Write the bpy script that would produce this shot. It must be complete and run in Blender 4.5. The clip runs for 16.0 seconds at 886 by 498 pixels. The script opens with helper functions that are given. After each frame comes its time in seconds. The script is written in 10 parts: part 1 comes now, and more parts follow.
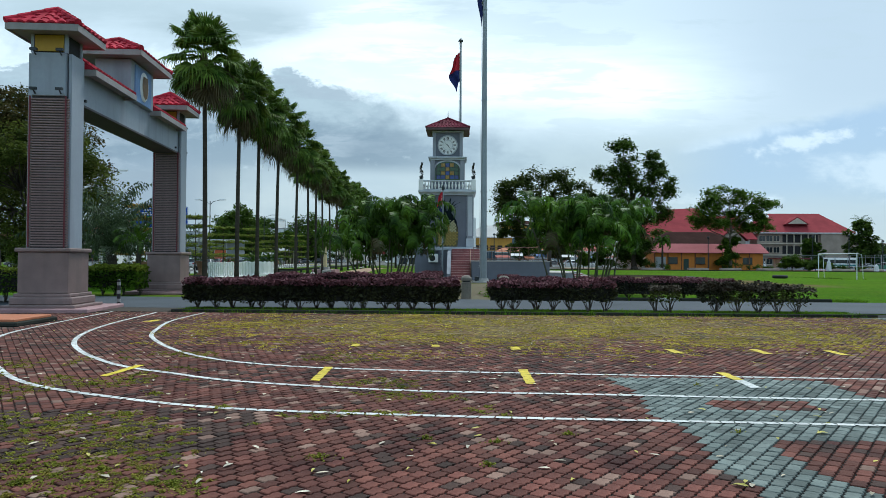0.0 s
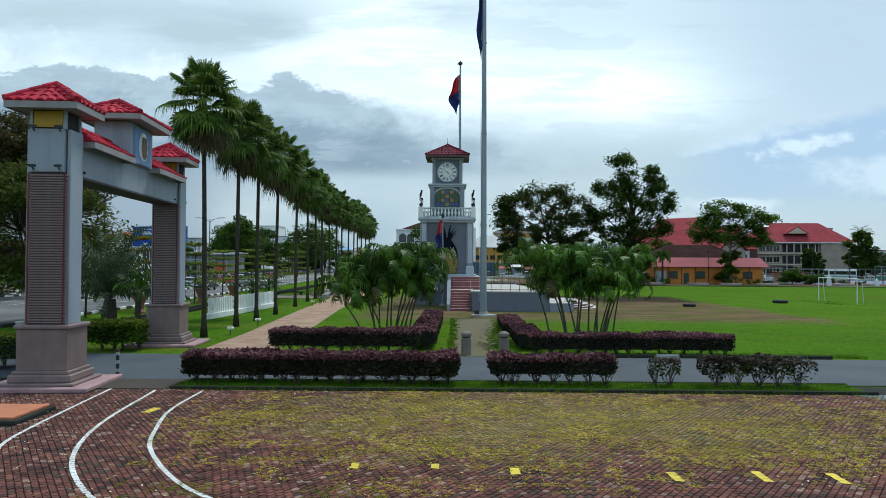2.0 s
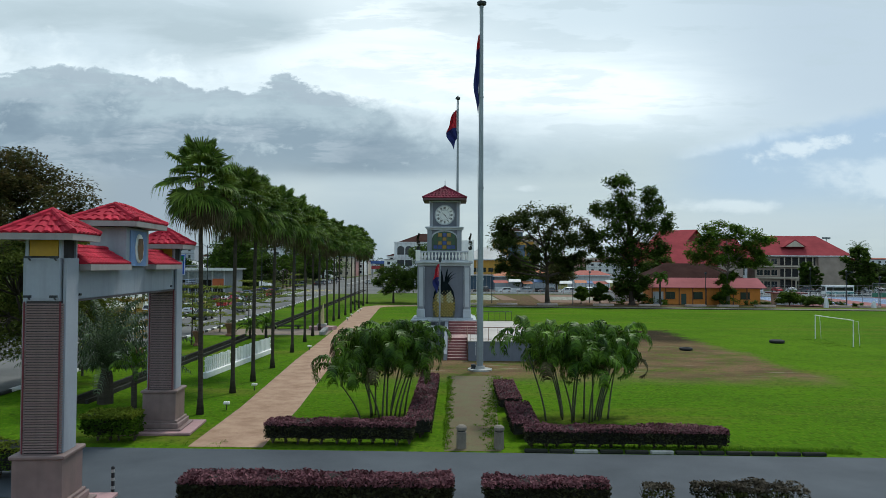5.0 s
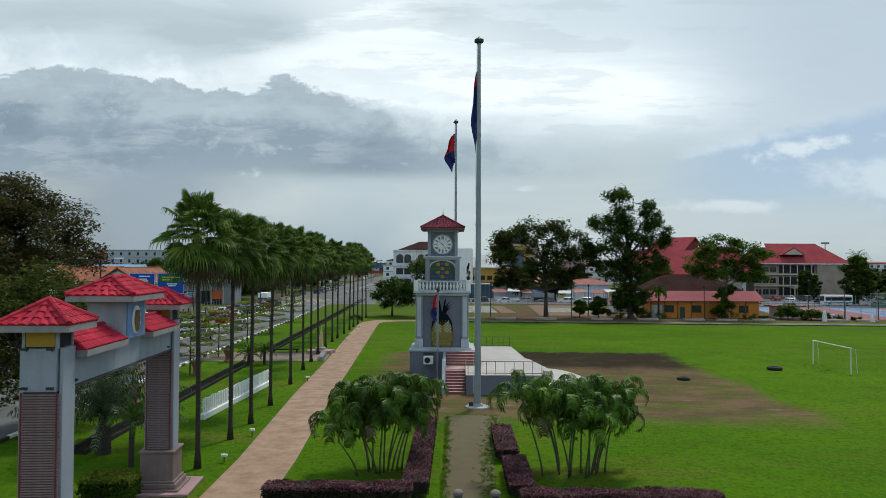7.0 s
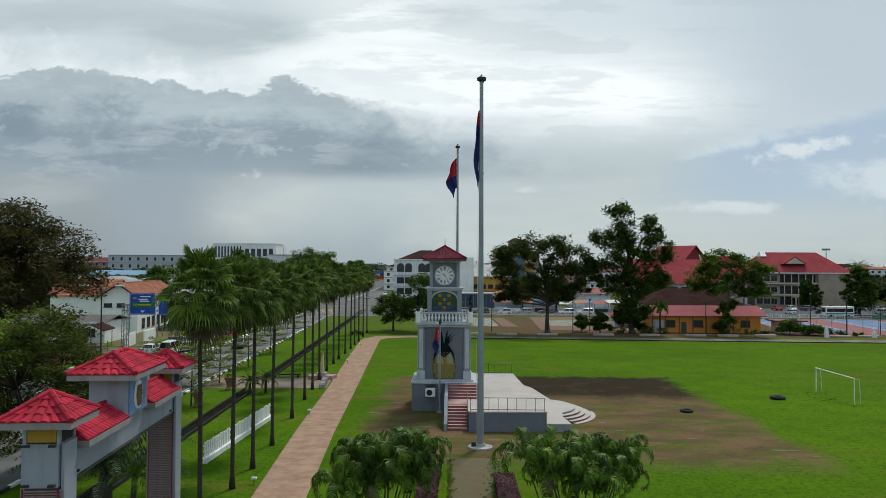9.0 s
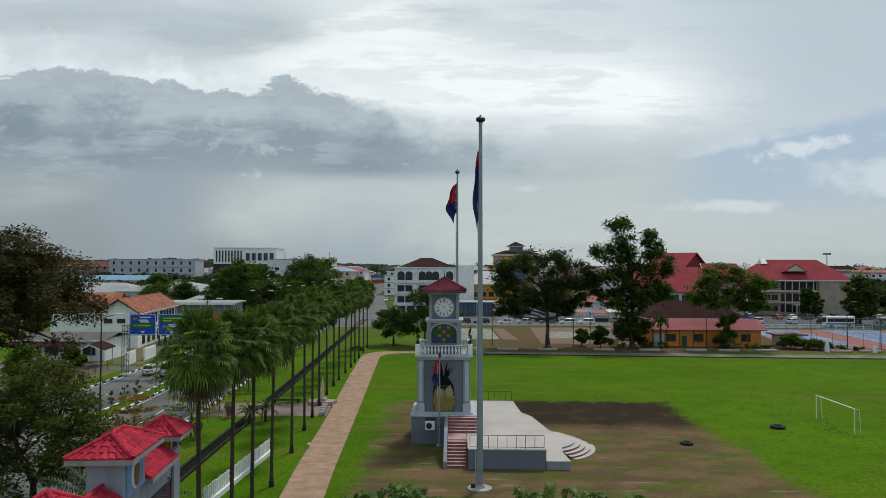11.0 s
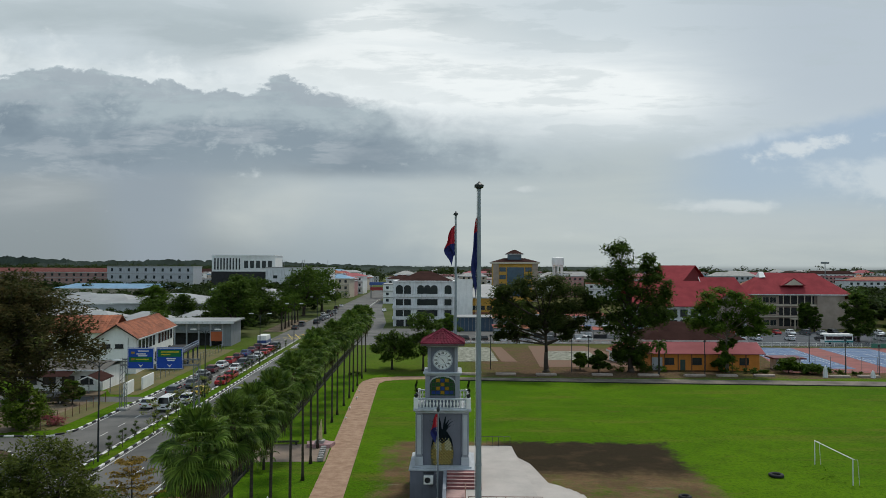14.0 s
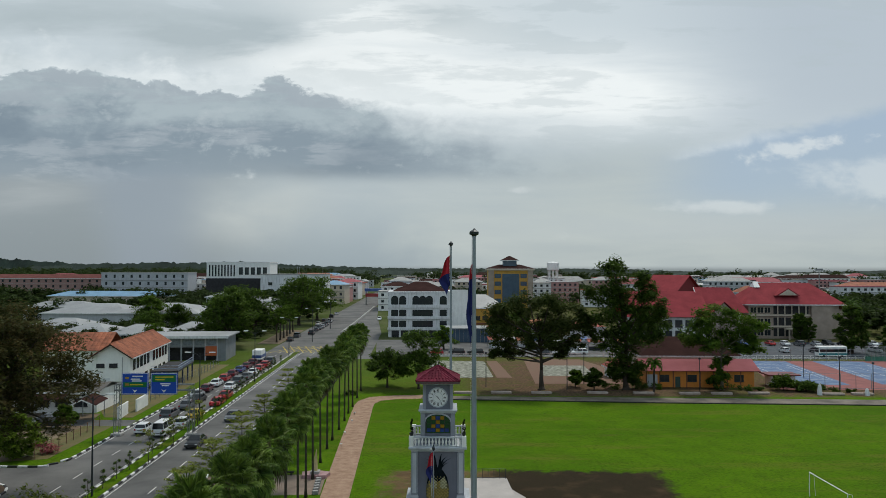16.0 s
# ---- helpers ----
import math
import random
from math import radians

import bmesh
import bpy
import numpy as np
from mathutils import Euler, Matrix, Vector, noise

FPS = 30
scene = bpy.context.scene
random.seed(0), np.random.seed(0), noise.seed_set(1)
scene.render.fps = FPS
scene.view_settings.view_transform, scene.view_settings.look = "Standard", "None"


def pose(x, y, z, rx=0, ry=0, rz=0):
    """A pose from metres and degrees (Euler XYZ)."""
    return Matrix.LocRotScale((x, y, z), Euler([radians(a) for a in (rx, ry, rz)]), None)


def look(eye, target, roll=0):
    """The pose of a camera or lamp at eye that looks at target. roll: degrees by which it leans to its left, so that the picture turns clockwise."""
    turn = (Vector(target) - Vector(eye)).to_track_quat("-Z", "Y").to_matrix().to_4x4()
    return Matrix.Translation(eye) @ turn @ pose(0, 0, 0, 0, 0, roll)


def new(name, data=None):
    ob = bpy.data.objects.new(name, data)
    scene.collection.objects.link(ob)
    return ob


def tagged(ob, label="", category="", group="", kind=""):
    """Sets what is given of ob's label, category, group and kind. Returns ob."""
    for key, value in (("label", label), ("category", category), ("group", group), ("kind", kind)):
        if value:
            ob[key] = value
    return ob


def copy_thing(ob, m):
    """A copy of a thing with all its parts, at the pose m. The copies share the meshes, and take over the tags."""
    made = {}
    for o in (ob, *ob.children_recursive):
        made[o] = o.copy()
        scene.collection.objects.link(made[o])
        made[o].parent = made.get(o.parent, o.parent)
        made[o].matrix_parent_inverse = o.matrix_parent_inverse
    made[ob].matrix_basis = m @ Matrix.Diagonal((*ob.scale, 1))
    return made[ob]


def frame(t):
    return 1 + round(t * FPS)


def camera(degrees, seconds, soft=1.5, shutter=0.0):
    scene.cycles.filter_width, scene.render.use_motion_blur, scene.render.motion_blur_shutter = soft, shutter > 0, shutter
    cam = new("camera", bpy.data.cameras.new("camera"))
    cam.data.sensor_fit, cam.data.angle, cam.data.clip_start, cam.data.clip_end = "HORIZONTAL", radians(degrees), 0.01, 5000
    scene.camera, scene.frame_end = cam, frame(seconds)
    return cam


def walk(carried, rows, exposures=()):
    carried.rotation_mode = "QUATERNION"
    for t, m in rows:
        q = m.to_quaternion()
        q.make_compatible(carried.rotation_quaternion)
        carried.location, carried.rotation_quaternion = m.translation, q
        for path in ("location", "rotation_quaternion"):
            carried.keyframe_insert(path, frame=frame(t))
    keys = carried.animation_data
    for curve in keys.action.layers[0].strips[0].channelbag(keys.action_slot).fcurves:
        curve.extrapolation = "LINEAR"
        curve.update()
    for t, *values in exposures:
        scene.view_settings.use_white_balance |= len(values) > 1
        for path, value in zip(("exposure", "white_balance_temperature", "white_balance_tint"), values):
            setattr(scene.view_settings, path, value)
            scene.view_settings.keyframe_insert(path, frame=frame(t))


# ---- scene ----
cam = camera(62.0, 16.0, soft=0.6)
PATH = [
    (0, (0.022, 0.03, 1.553), (-0.021, 2.03, 1.583), 0.4),
    (0.5, (0.071, 0.033, 1.956), (0.029, 2.033, 1.992), 0.3),
    (1, (0.119, 0.022, 2.493), (0.076, 2.021, 2.531), 0.3),
    (1.5, (0.067, 0.048, 3.039), (0.025, 2.047, 3.078), 0.3),
    (2, (0.022, 0.042, 3.611), (-0.021, 2.041, 3.652), 0.3),
    (2.5, (0.054, 0.003, 4.218), (0.011, 2.002, 4.259), 0.4),
    (3, (0.023, -0.01, 4.852), (-0.018, 1.99, 4.894), 0.4),
    (3.5, (-0.004, -0.025, 5.471), (-0.045, 1.974, 5.514), 0.4),
    (4, (0.014, -0.064, 6.056), (-0.027, 1.935, 6.1), 0.4),
    (6.5, (0.247, -0.21, 9.246), (0.212, 1.789, 9.293), 0.3),
    (7, (0.224, -0.248, 9.895), (0.187, 1.751, 9.942), 0.3),
    (7.5, (0.172, -0.234, 10.565), (0.136, 1.765, 10.614), 0.3),
    (8, (0.117, -0.201, 11.24), (0.081, 1.798, 11.29), 0.3),
    (8.5, (0.081, -0.152, 11.906), (0.044, 1.847, 11.956), 0.3),
    (9, (0.06, -0.106, 12.579), (0.022, 1.893, 12.629), 0.3),
    (11.5, (0.221, -0.149, 16.214), (0.181, 1.85, 16.262), 0.2),
    (12, (0.262, -0.177, 16.903), (0.223, 1.822, 16.952), 0.2),
    (12.5, (0.247, -0.161, 17.648), (0.208, 1.838, 17.697), 0.2),
    (13, (0.217, -0.168, 18.459), (0.177, 1.831, 18.507), 0.2),
    (13.5, (0.187, -0.162, 19.318), (0.148, 1.837, 19.368), 0.2),
    (14, (0.153, -0.173, 20.217), (0.117, 1.826, 20.265), 0.2),
    (14.5, (0.105, -0.176, 21.124), (0.072, 1.823, 21.172), 0.1),
    (15, (0.069, -0.174, 21.998), (0.042, 1.825, 22.044), 0.1),
    (15.5, (0.102, -0.188, 22.793), (0.078, 1.812, 22.84), 0.1),
    (16, (0.154, -0.181, 23.457), (0.131, 1.818, 23.508), 0.1),
]
walk(cam, [(t, look(eye, target, roll)) for t, eye, target, roll in PATH], [(0.0, 0.36, 5750, 3.0), (2.5, 0.31, 5800, 4.0), (4.0, 0.26, 6000, 5.0), (7.0, 0.15, 6250, 8.0), (9.0, 0.10, 6480, 9.0), (12.0, 0.0, 6500, 10.0), (16.0, -0.06, 6500, 10.0)])


# ---- world and sun: a broken overcast, the sun ahead behind thin cloud ----
def make_world():
    w = bpy.data.worlds.new("sky")
    scene.world = w
    w.use_nodes = True
    nt = w.node_tree
    nt.nodes.clear()
    lk = nt.links.new

    def put(sock, val):
        if hasattr(val, "is_output"):
            lk(val, sock)
        else:
            sock.default_value = val

    def mth(op, a, b=0.0, clamp=False):
        n = nt.nodes.new("ShaderNodeMath")
        n.operation, n.use_clamp = op, clamp
        put(n.inputs[0], a)
        put(n.inputs[1], b)
        return n.outputs[0]

    def step(v, lo, hi):
        n = nt.nodes.new("ShaderNodeMapRange")
        n.interpolation_type = "SMOOTHSTEP"
        put(n.inputs["Value"], v)
        n.inputs["From Min"].default_value, n.inputs["From Max"].default_value = lo, hi
        return n.outputs["Result"]

    def mix(f, a, b):
        n = nt.nodes.new("ShaderNodeMix")
        n.data_type = "RGBA"
        put(n.inputs["Factor"], f)
        put(n.inputs["A"], a)
        put(n.inputs["B"], b)
        return n.outputs["Result"]

    def noise_at(sx, sy, detail=5.0, rough=0.55, off=0.0, dist=0.0):
        c = nt.nodes.new("ShaderNodeCombineXYZ")
        put(c.inputs[0], mth("MULTIPLY", u, sx))
        put(c.inputs[1], mth("MULTIPLY", v, sy))
        c.inputs[2].default_value = off
        n = nt.nodes.new("ShaderNodeTexNoise")
        n.inputs["Scale"].default_value = 1.0
        n.inputs["Detail"].default_value = detail
        n.inputs["Roughness"].default_value = rough
        n.inputs["Distortion"].default_value = dist
        lk(c.outputs[0], n.inputs["Vector"])
        return n.outputs["Fac"]

    def blob(cu, cv, su, sv):
        a = mth("DIVIDE", mth("SUBTRACT", u, cu), su)
        b = mth("DIVIDE", mth("SUBTRACT", v, cv), sv)
        r = mth("ADD", mth("MULTIPLY", a, a), mth("MULTIPLY", b, b))
        return mth("POWER", 2.718, mth("MULTIPLY", r, -1.0))

    tc = nt.nodes.new("ShaderNodeTexCoord")
    sp = nt.nodes.new("ShaderNodeSeparateXYZ")
    lk(tc.outputs["Generated"], sp.inputs[0])
    ahead = mth("MAXIMUM", mth("ABSOLUTE", sp.outputs[1]), 0.2)
    u = mth("DIVIDE", sp.outputs[0], ahead)
    v = mth("DIVIDE", sp.outputs[2], ahead)
    def ramp(x, stops):
        """A smooth height or weight along x, from (x, value) stops."""
        n = nt.nodes.new("ShaderNodeValToRGB")
        n.color_ramp.interpolation = "EASE"
        lo, hi = stops[0][0], stops[-1][0]
        put(n.inputs["Fac"], mth("DIVIDE", mth("SUBTRACT", x, lo), hi - lo))
        el = n.color_ramp.elements
        while len(el) < len(stops):
            el.new(0.5)
        for e, (p, val) in zip(el, stops):
            e.position = (p - lo) / (hi - lo)
            e.color = (val, val, val, 1)
        return n.outputs["Color"]

    def mul(a, b, clamp=False):
        return mth("MULTIPLY", a, b, clamp)

    def inv(a):
        return mth("SUBTRACT", 1.0, a)

    # noises: long level streaks, finer streaks, billows, and broad drifts
    streak = mth("SUBTRACT", noise_at(3.4, 21.0, 7.0, 0.58, 7.7, 0.25), 0.5)
    fine = mth("SUBTRACT", noise_at(10.0, 42.0, 6.0, 0.62, 1.3, 0.2), 0.5)
    billow = mth("SUBTRACT", noise_at(15.0, 24.0, 7.0, 0.60, 5.5, 0.25), 0.5)
    crisp = mth("SUBTRACT", noise_at(36.0, 52.0, 6.0, 0.62, 2.2, 0.2), 0.5)
    drift = mth("SUBTRACT", noise_at(3.0, 8.0, 5.0, 0.55, 3.1, 0.2), 0.5)
    soft = mth("SUBTRACT", noise_at(6.0, 11.0, 5.0, 0.55, 9.2, 0.3), 0.5)
    # high veil: white-grey, brighter ahead where the sun stands behind it, greyer at the flanks
    veil = mix(step(v, 0.0, 0.10), (0.33, 0.40, 0.44, 1), (0.42, 0.495, 0.535, 1))
    veil = mix(step(v, 0.12, 0.24), veil, (0.61, 0.69, 0.73, 1))
    veil = mix(mul(step(u, 0.18, 0.50), step(v, 0.13, 0.24)), veil, (0.49, 0.565, 0.625, 1))
    glow = mth("ADD", mth("ADD", blob(-0.10, 0.325, 0.14, 0.075), mul(blob(-0.24, 0.285, 0.12, 0.022), 0.7)), mth("ADD", blob(0.05, 0.235, 0.24, 0.055), mul(blob(0.24, 0.245, 0.10, 0.045), 0.8)))
    veil = mix(mul(glow, mth("ADD", 0.95, mul(streak, 2.6)), True), veil, (0.90, 0.95, 0.95, 1))
    # grey sheets of cloud up there, drawn out level
    sheet = mth("ADD", mul(blob(-0.31, 0.315, 0.12, 0.035), 0.95), mth("ADD", mul(blob(-0.56, 0.335, 0.20, 0.05), 0.75), mul(blob(-0.02, 0.345, 0.07, 0.022), 0.5)))
    sheet = mul(sheet, mth("ADD", 0.75, mth("ADD", mul(streak, 3.2), mul(soft, 2.0))), True)
    veil = mix(sheet, veil, (0.455, 0.53, 0.56, 1))
    bars = mul(step(mth("ADD", streak, mul(fine, 0.5)), 0.0, 0.10), mul(step(v, 0.05, 0.12), inv(step(v, 0.40, 0.5))))
    veil = mix(mul(bars, 0.34), veil, (0.47, 0.55, 0.58, 1))
    # low down: pale creamy air ahead and to the right, dull grey rain air to the left
    low = inv(step(mth("ADD", v, mul(soft, 0.06)), 0.10, 0.19))
    veil = mix(mul(mul(low, inv(step(mth("ADD", u, mul(drift, 0.2)), -0.42, -0.16))), 0.75), veil, (0.245, 0.285, 0.305, 1))
    veil = mix(mul(mul(low, step(mth("ADD", u, mul(soft, 0.3)), -0.16, 0.04)), mth("ADD", 0.72, mul(streak, 1.6)), True), veil, (0.515, 0.575, 0.565, 1))
    # the cumulus bank: billowed upper edge, level base, streaked shade
    top = ramp(u, [(-0.72, 0.272), (-0.52, 0.276), (-0.40, 0.252), (-0.30, 0.246), (-0.235, 0.264), (-0.13, 0.236), (0.0, 0.214), (0.12, 0.195), (0.30, 0.170)])
    over = mth("ADD", mth("SUBTRACT", top, v), mth("ADD", mul(billow, 0.080), mth("ADD", mul(soft, 0.030), mul(crisp, 0.034))))
    width = mth("ADD", 0.007, mul(step(u, -0.22, 0.02), 0.055))
    bank = mth("DIVIDE", over, width, True)
    base = step(mth("ADD", v, mth("ADD", mul(streak, 0.020), mul(soft, 0.018))), 0.108, 0.132)
    bank = mul(mul(bank, base), inv(mul(step(mth("ADD", u, mul(drift, 0.25)), -0.14, 0.30), 0.96)))
    rim = mul(mul(mul(inv(bank), step(v, 0.17, 0.21)), step(over, -0.040, -0.002)), inv(step(u, -0.10, 0.08)))
    veil = mix(mul(rim, mth("ADD", 0.62, mul(soft, 2.4)), True), veil, (0.86, 0.92, 0.93, 1))
    shade = mix(step(mth("ADD", over, mth("ADD", mul(streak, 0.16), mul(billow, 0.08))), 0.015, 0.085), (0.425, 0.505, 0.54, 1), (0.255, 0.322, 0.375, 1))
    shade = mix(mul(step(mth("ADD", streak, mul(fine, 0.7)), -0.02, 0.10), 0.75), shade, (0.385, 0.445, 0.490, 1))
    shade = mix(mul(step(mth("ADD", mul(drift, 0.8), mul(soft, 0.7)), 0.02, 0.16), 0.7), shade, (0.195, 0.255, 0.31, 1))
    lump = step(mth("ADD", mth("ADD", billow, mul(crisp, 0.6)), mul(over, -0.6)), 0.03, 0.17)
    shade = mix(mul(lump, 0.5), shade, (0.50, 0.575, 0.605, 1))
    veil = mix(bank, veil, shade)
    # below the base: paler air at both sides of a rain shaft
    veil = mix(mul(blob(-0.60, 0.105, 0.11, 0.035), mth("ADD", 0.35, mul(streak, 2.0)), True), veil, (0.455, 0.50, 0.515, 1))
    veil = mix(mul(blob(-0.26, 0.080, 0.11, 0.045), mth("ADD", 0.75, mul(soft, 2.2)), True), veil, (0.52, 0.57, 0.565, 1))
    veil = mix(mul(blob(-0.06, 0.105, 0.16, 0.020), mth("ADD", 0.7, mul(streak, 3.0)), True), veil, (0.53, 0.59, 0.60, 1))
    shaft = mul(mul(step(mth("ADD", u, mul(v, 0.25)), -0.50, -0.42), inv(step(mth("ADD", u, mul(v, -0.10)), -0.40, -0.31))), inv(step(v, 0.105, 0.16)))
    veil = mix(mul(shaft, 0.7), veil, (0.30, 0.36, 0.42, 1))
    # a blue gap under a slanting edge, with small sunlit clouds in it
    slant = mth("ADD", mth("SUBTRACT", v, mul(u, 0.20)), mth("ADD", mul(billow, 0.030), mul(soft, 0.030)))
    gap = mul(mul(inv(step(slant, 0.084, 0.108)), step(mth("ADD", u, mul(v, -0.5)), 0.16, 0.34)), step(mth("ADD", v, mul(soft, 0.03)), 0.045, 0.115))
    veil = mix(mul(gap, 0.85), veil, (0.345, 0.450, 0.565, 1))
    edge_lit = mul(mul(step(slant, 0.083, 0.094), inv(step(slant, 0.094, 0.112))), mul(step(u, 0.28, 0.34), inv(step(u, 0.44, 0.56))))
    veil = mix(mul(edge_lit, mth("ADD", 0.25, mul(billow, 1.6)), True), veil, (0.74, 0.81, 0.85, 1))
    tilt = mth("SUBTRACT", v, mul(mth("SUBTRACT", u, 0.49), 0.16))
    def wisp(cu, cv, su, sv):
        a = mth("DIVIDE", mth("SUBTRACT", u, cu), su)
        b = mth("DIVIDE", mth("SUBTRACT", tilt, cv), sv)
        r = mth("ADD", mul(a, a), mul(b, b))
        return mth("POWER", 2.718, mul(r, -1.0))
    puff = step(mth("ADD", wisp(0.475, 0.168, 0.085, 0.014), mth("ADD", mul(billow, 1.6), mul(crisp, 1.5))), 0.36, 0.95)
    puff = mth("MAXIMUM", puff, mul(step(mth("ADD", blob(0.60, 0.118, 0.13, 0.032), mth("ADD", mul(billow, 1.0), mth("ADD", mul(crisp, 0.7), mul(streak, 1.2)))), 0.25, 0.85), 0.68))
    puff = mth("MAXIMUM", puff, mul(step(mth("ADD", blob(0.36, 0.083, 0.085, 0.012), mth("ADD", mul(billow, 1.5), mul(streak, 1.0))), 0.40, 0.95), 0.75))
    puff = mth("MAXIMUM", puff, mul(step(mth("ADD", blob(0.095, 0.105, 0.035, 0.008), mul(billow, 1.6)), 0.5, 1.0), 0.5))
    veil = mix(mul(puff, 0.85), veil, (0.70, 0.75, 0.76, 1))
    veil = mix(mul(blob(0.40, 0.055, 0.30, 0.022), 0.5), veil, (0.50, 0.56, 0.59, 1))
    # overhead, out of view, the sky is dimmed to weaken the fill light
    veil = mix(step(mth("ADD", v, mul(drift, 0.1)), 0.38, 0.62), veil, (0.38, 0.46, 0.51, 1))
    sky = nt.nodes.new("ShaderNodeTexSky")
    sky.sky_type, sky.sun_disc = "NISHITA", False
    sky.sun_elevation, sky.sun_rotation = radians(56), radians(25)
    dim = nt.nodes.new("ShaderNodeMix")
    dim.data_type, dim.blend_type = "RGBA", "MULTIPLY"
    dim.inputs["Factor"].default_value = 1.0
    lk(sky.outputs[0], dim.inputs["A"])
    dim.inputs["B"].default_value = (0.1, 0.1, 0.1, 1)
    cover = mth("SUBTRACT", 0.97, mth("MULTIPLY", gap, 0.15))
    full = mix(cover, dim.outputs["Result"], veil)
    # behind the camera the unseen sky is brightened to fill faces turned this way
    away = nt.nodes.new("ShaderNodeMix")
    away.data_type, away.blend_type = "RGBA", "MULTIPLY"
    put(away.inputs["Factor"], mth("SUBTRACT", 1.0, step(sp.outputs[1], -0.45, 0.35)))
    lk(full, away.inputs["A"])
    away.inputs["B"].default_value = (1.14, 1.19, 1.24, 1)
    full = away.outputs["Result"]
    full = mix(step(v, -0.004, 0.004), (0.25, 0.29, 0.30, 1), full)
    bg = nt.nodes.new("ShaderNodeBackground")
    bg.inputs["Strength"].default_value = 1.0
    lk(full, bg.inputs["Color"])
    out = nt.nodes.new("ShaderNodeOutputWorld")
    lk(bg.outputs[0], out.inputs[0])


make_world()
sun_data = bpy.data.lights.new("sun", "SUN")
sun_data.energy, sun_data.angle, sun_data.color = 2.2, radians(10), (1.0, 0.95, 0.86)
sun = new("sun", sun_data)
sun.matrix_world = look((0, 0, 60), (-0.28 * 30, -0.60 * 30, 60 - 30))


# ---- materials ----
MATS = {}


def mat(name, col, rough=0.8, metal=0.0, col2=None, var=0.2, scale=0.6, fine=14.0, bump=0.15, rnd=0.0, spec=0.4, stretch=(1, 1, 1), island=0.0, dirt=0.0):
    """Procedural paint: two scales of variation, fine relief; rnd and island vary whole objects or loose pieces."""
    if name in MATS:
        return MATS[name]
    m = bpy.data.materials.new(name)
    m.use_nodes = True
    nt = m.node_tree
    lk = nt.links.new
    b = nt.nodes["Principled BSDF"]
    b.inputs["Roughness"].default_value, b.inputs["Metallic"].default_value = rough, metal
    b.inputs["Specular IOR Level"].default_value = spec
    tc = nt.nodes.new("ShaderNodeTexCoord")
    mp = nt.nodes.new("ShaderNodeMapping")
    mp.inputs["Scale"].default_value = stretch
    lk(tc.outputs["Object"], mp.inputs["Vector"])

    def nz(s, d):
        n = nt.nodes.new("ShaderNodeTexNoise")
        n.inputs["Scale"].default_value, n.inputs["Detail"].default_value = s, d
        n.inputs["Roughness"].default_value = 0.6
        lk(mp.outputs[0], n.inputs["Vector"])
        return n.outputs["Fac"]

    big, small = nz(scale, 5), nz(fine, 4)
    lo = [c * (1 - var) for c in col]
    hi = [min(1.0, c * (1 + var)) for c in col] if col2 is None else list(col2)
    mr = nt.nodes.new("ShaderNodeMapRange")
    mr.inputs["From Min"].default_value, mr.inputs["From Max"].default_value = 0.33, 0.67
    lk(big, mr.inputs["Value"])
    mx = nt.nodes.new("ShaderNodeMix")
    mx.data_type = "RGBA"
    mx.inputs["A"].default_value, mx.inputs["B"].default_value = (*lo, 1), (*hi, 1)
    lk(mr.outputs[0], mx.inputs["Factor"])
    val = nt.nodes.new("ShaderNodeMath")
    val.operation = "MULTIPLY_ADD"
    lk(small, val.inputs[0])
    val.inputs[1].default_value, val.inputs[2].default_value = 2.2 * var, 1.0 - 1.1 * var
    last = val.outputs[0]
    for amount, which in ((rnd, "ShaderNodeObjectInfo"), (island, "ShaderNodeNewGeometry")):
        if amount:
            r = nt.nodes.new(which)
            k = nt.nodes.new("ShaderNodeMath")
            k.operation = "MULTIPLY_ADD"
            lk(r.outputs["Random" if which == "ShaderNodeObjectInfo" else "Random Per Island"], k.inputs[0])
            k.inputs[1].default_value, k.inputs[2].default_value = 2 * amount, 1 - amount
            t = nt.nodes.new("ShaderNodeMath")
            t.operation = "MULTIPLY"
            lk(last, t.inputs[0])
            lk(k.outputs[0], t.inputs[1])
            last = t.outputs[0]
    hs = nt.nodes.new("ShaderNodeHueSaturation")
    lk(mx.outputs["Result"], hs.inputs["Color"])
    lk(last, hs.inputs["Value"])
    colour = hs.outputs[0]
    if dirt:
        # rain streaks: noise drawn out downwards
        mp2 = nt.nodes.new("ShaderNodeMapping")
        mp2.inputs["Scale"].default_value = (2.2, 2.2, 0.22)
        lk(tc.outputs["Object"], mp2.inputs["Vector"])
        n2 = nt.nodes.new("ShaderNodeTexNoise")
        n2.inputs["Scale"].default_value, n2.inputs["Detail"].default_value = 1.0, 6
        lk(mp2.outputs[0], n2.inputs["Vector"])
        st = nt.nodes.new("ShaderNodeMapRange")
        st.inputs["From Min"].default_value, st.inputs["From Max"].default_value = 0.5, 0.75
        st.inputs["To Max"].default_value = dirt
        lk(n2.outputs["Fac"], st.inputs["Value"])
        dm = nt.nodes.new("ShaderNodeMix")
        dm.data_type = "RGBA"
        lk(st.outputs[0], dm.inputs["Factor"])
        lk(colour, dm.inputs["A"])
        dm.inputs["B"].default_value = (0.06, 0.058, 0.05, 1)
        colour = dm.outputs["Result"]
    lk(colour, b.inputs["Base Color"])
    if bump:
        bp = nt.nodes.new("ShaderNodeBump")
        bp.inputs["Strength"].default_value, bp.inputs["Distance"].default_value = bump, 0.02
        lk(small, bp.inputs["Height"])
        lk(bp.outputs[0], b.inputs["Normal"])
    MATS[name] = m
    return m


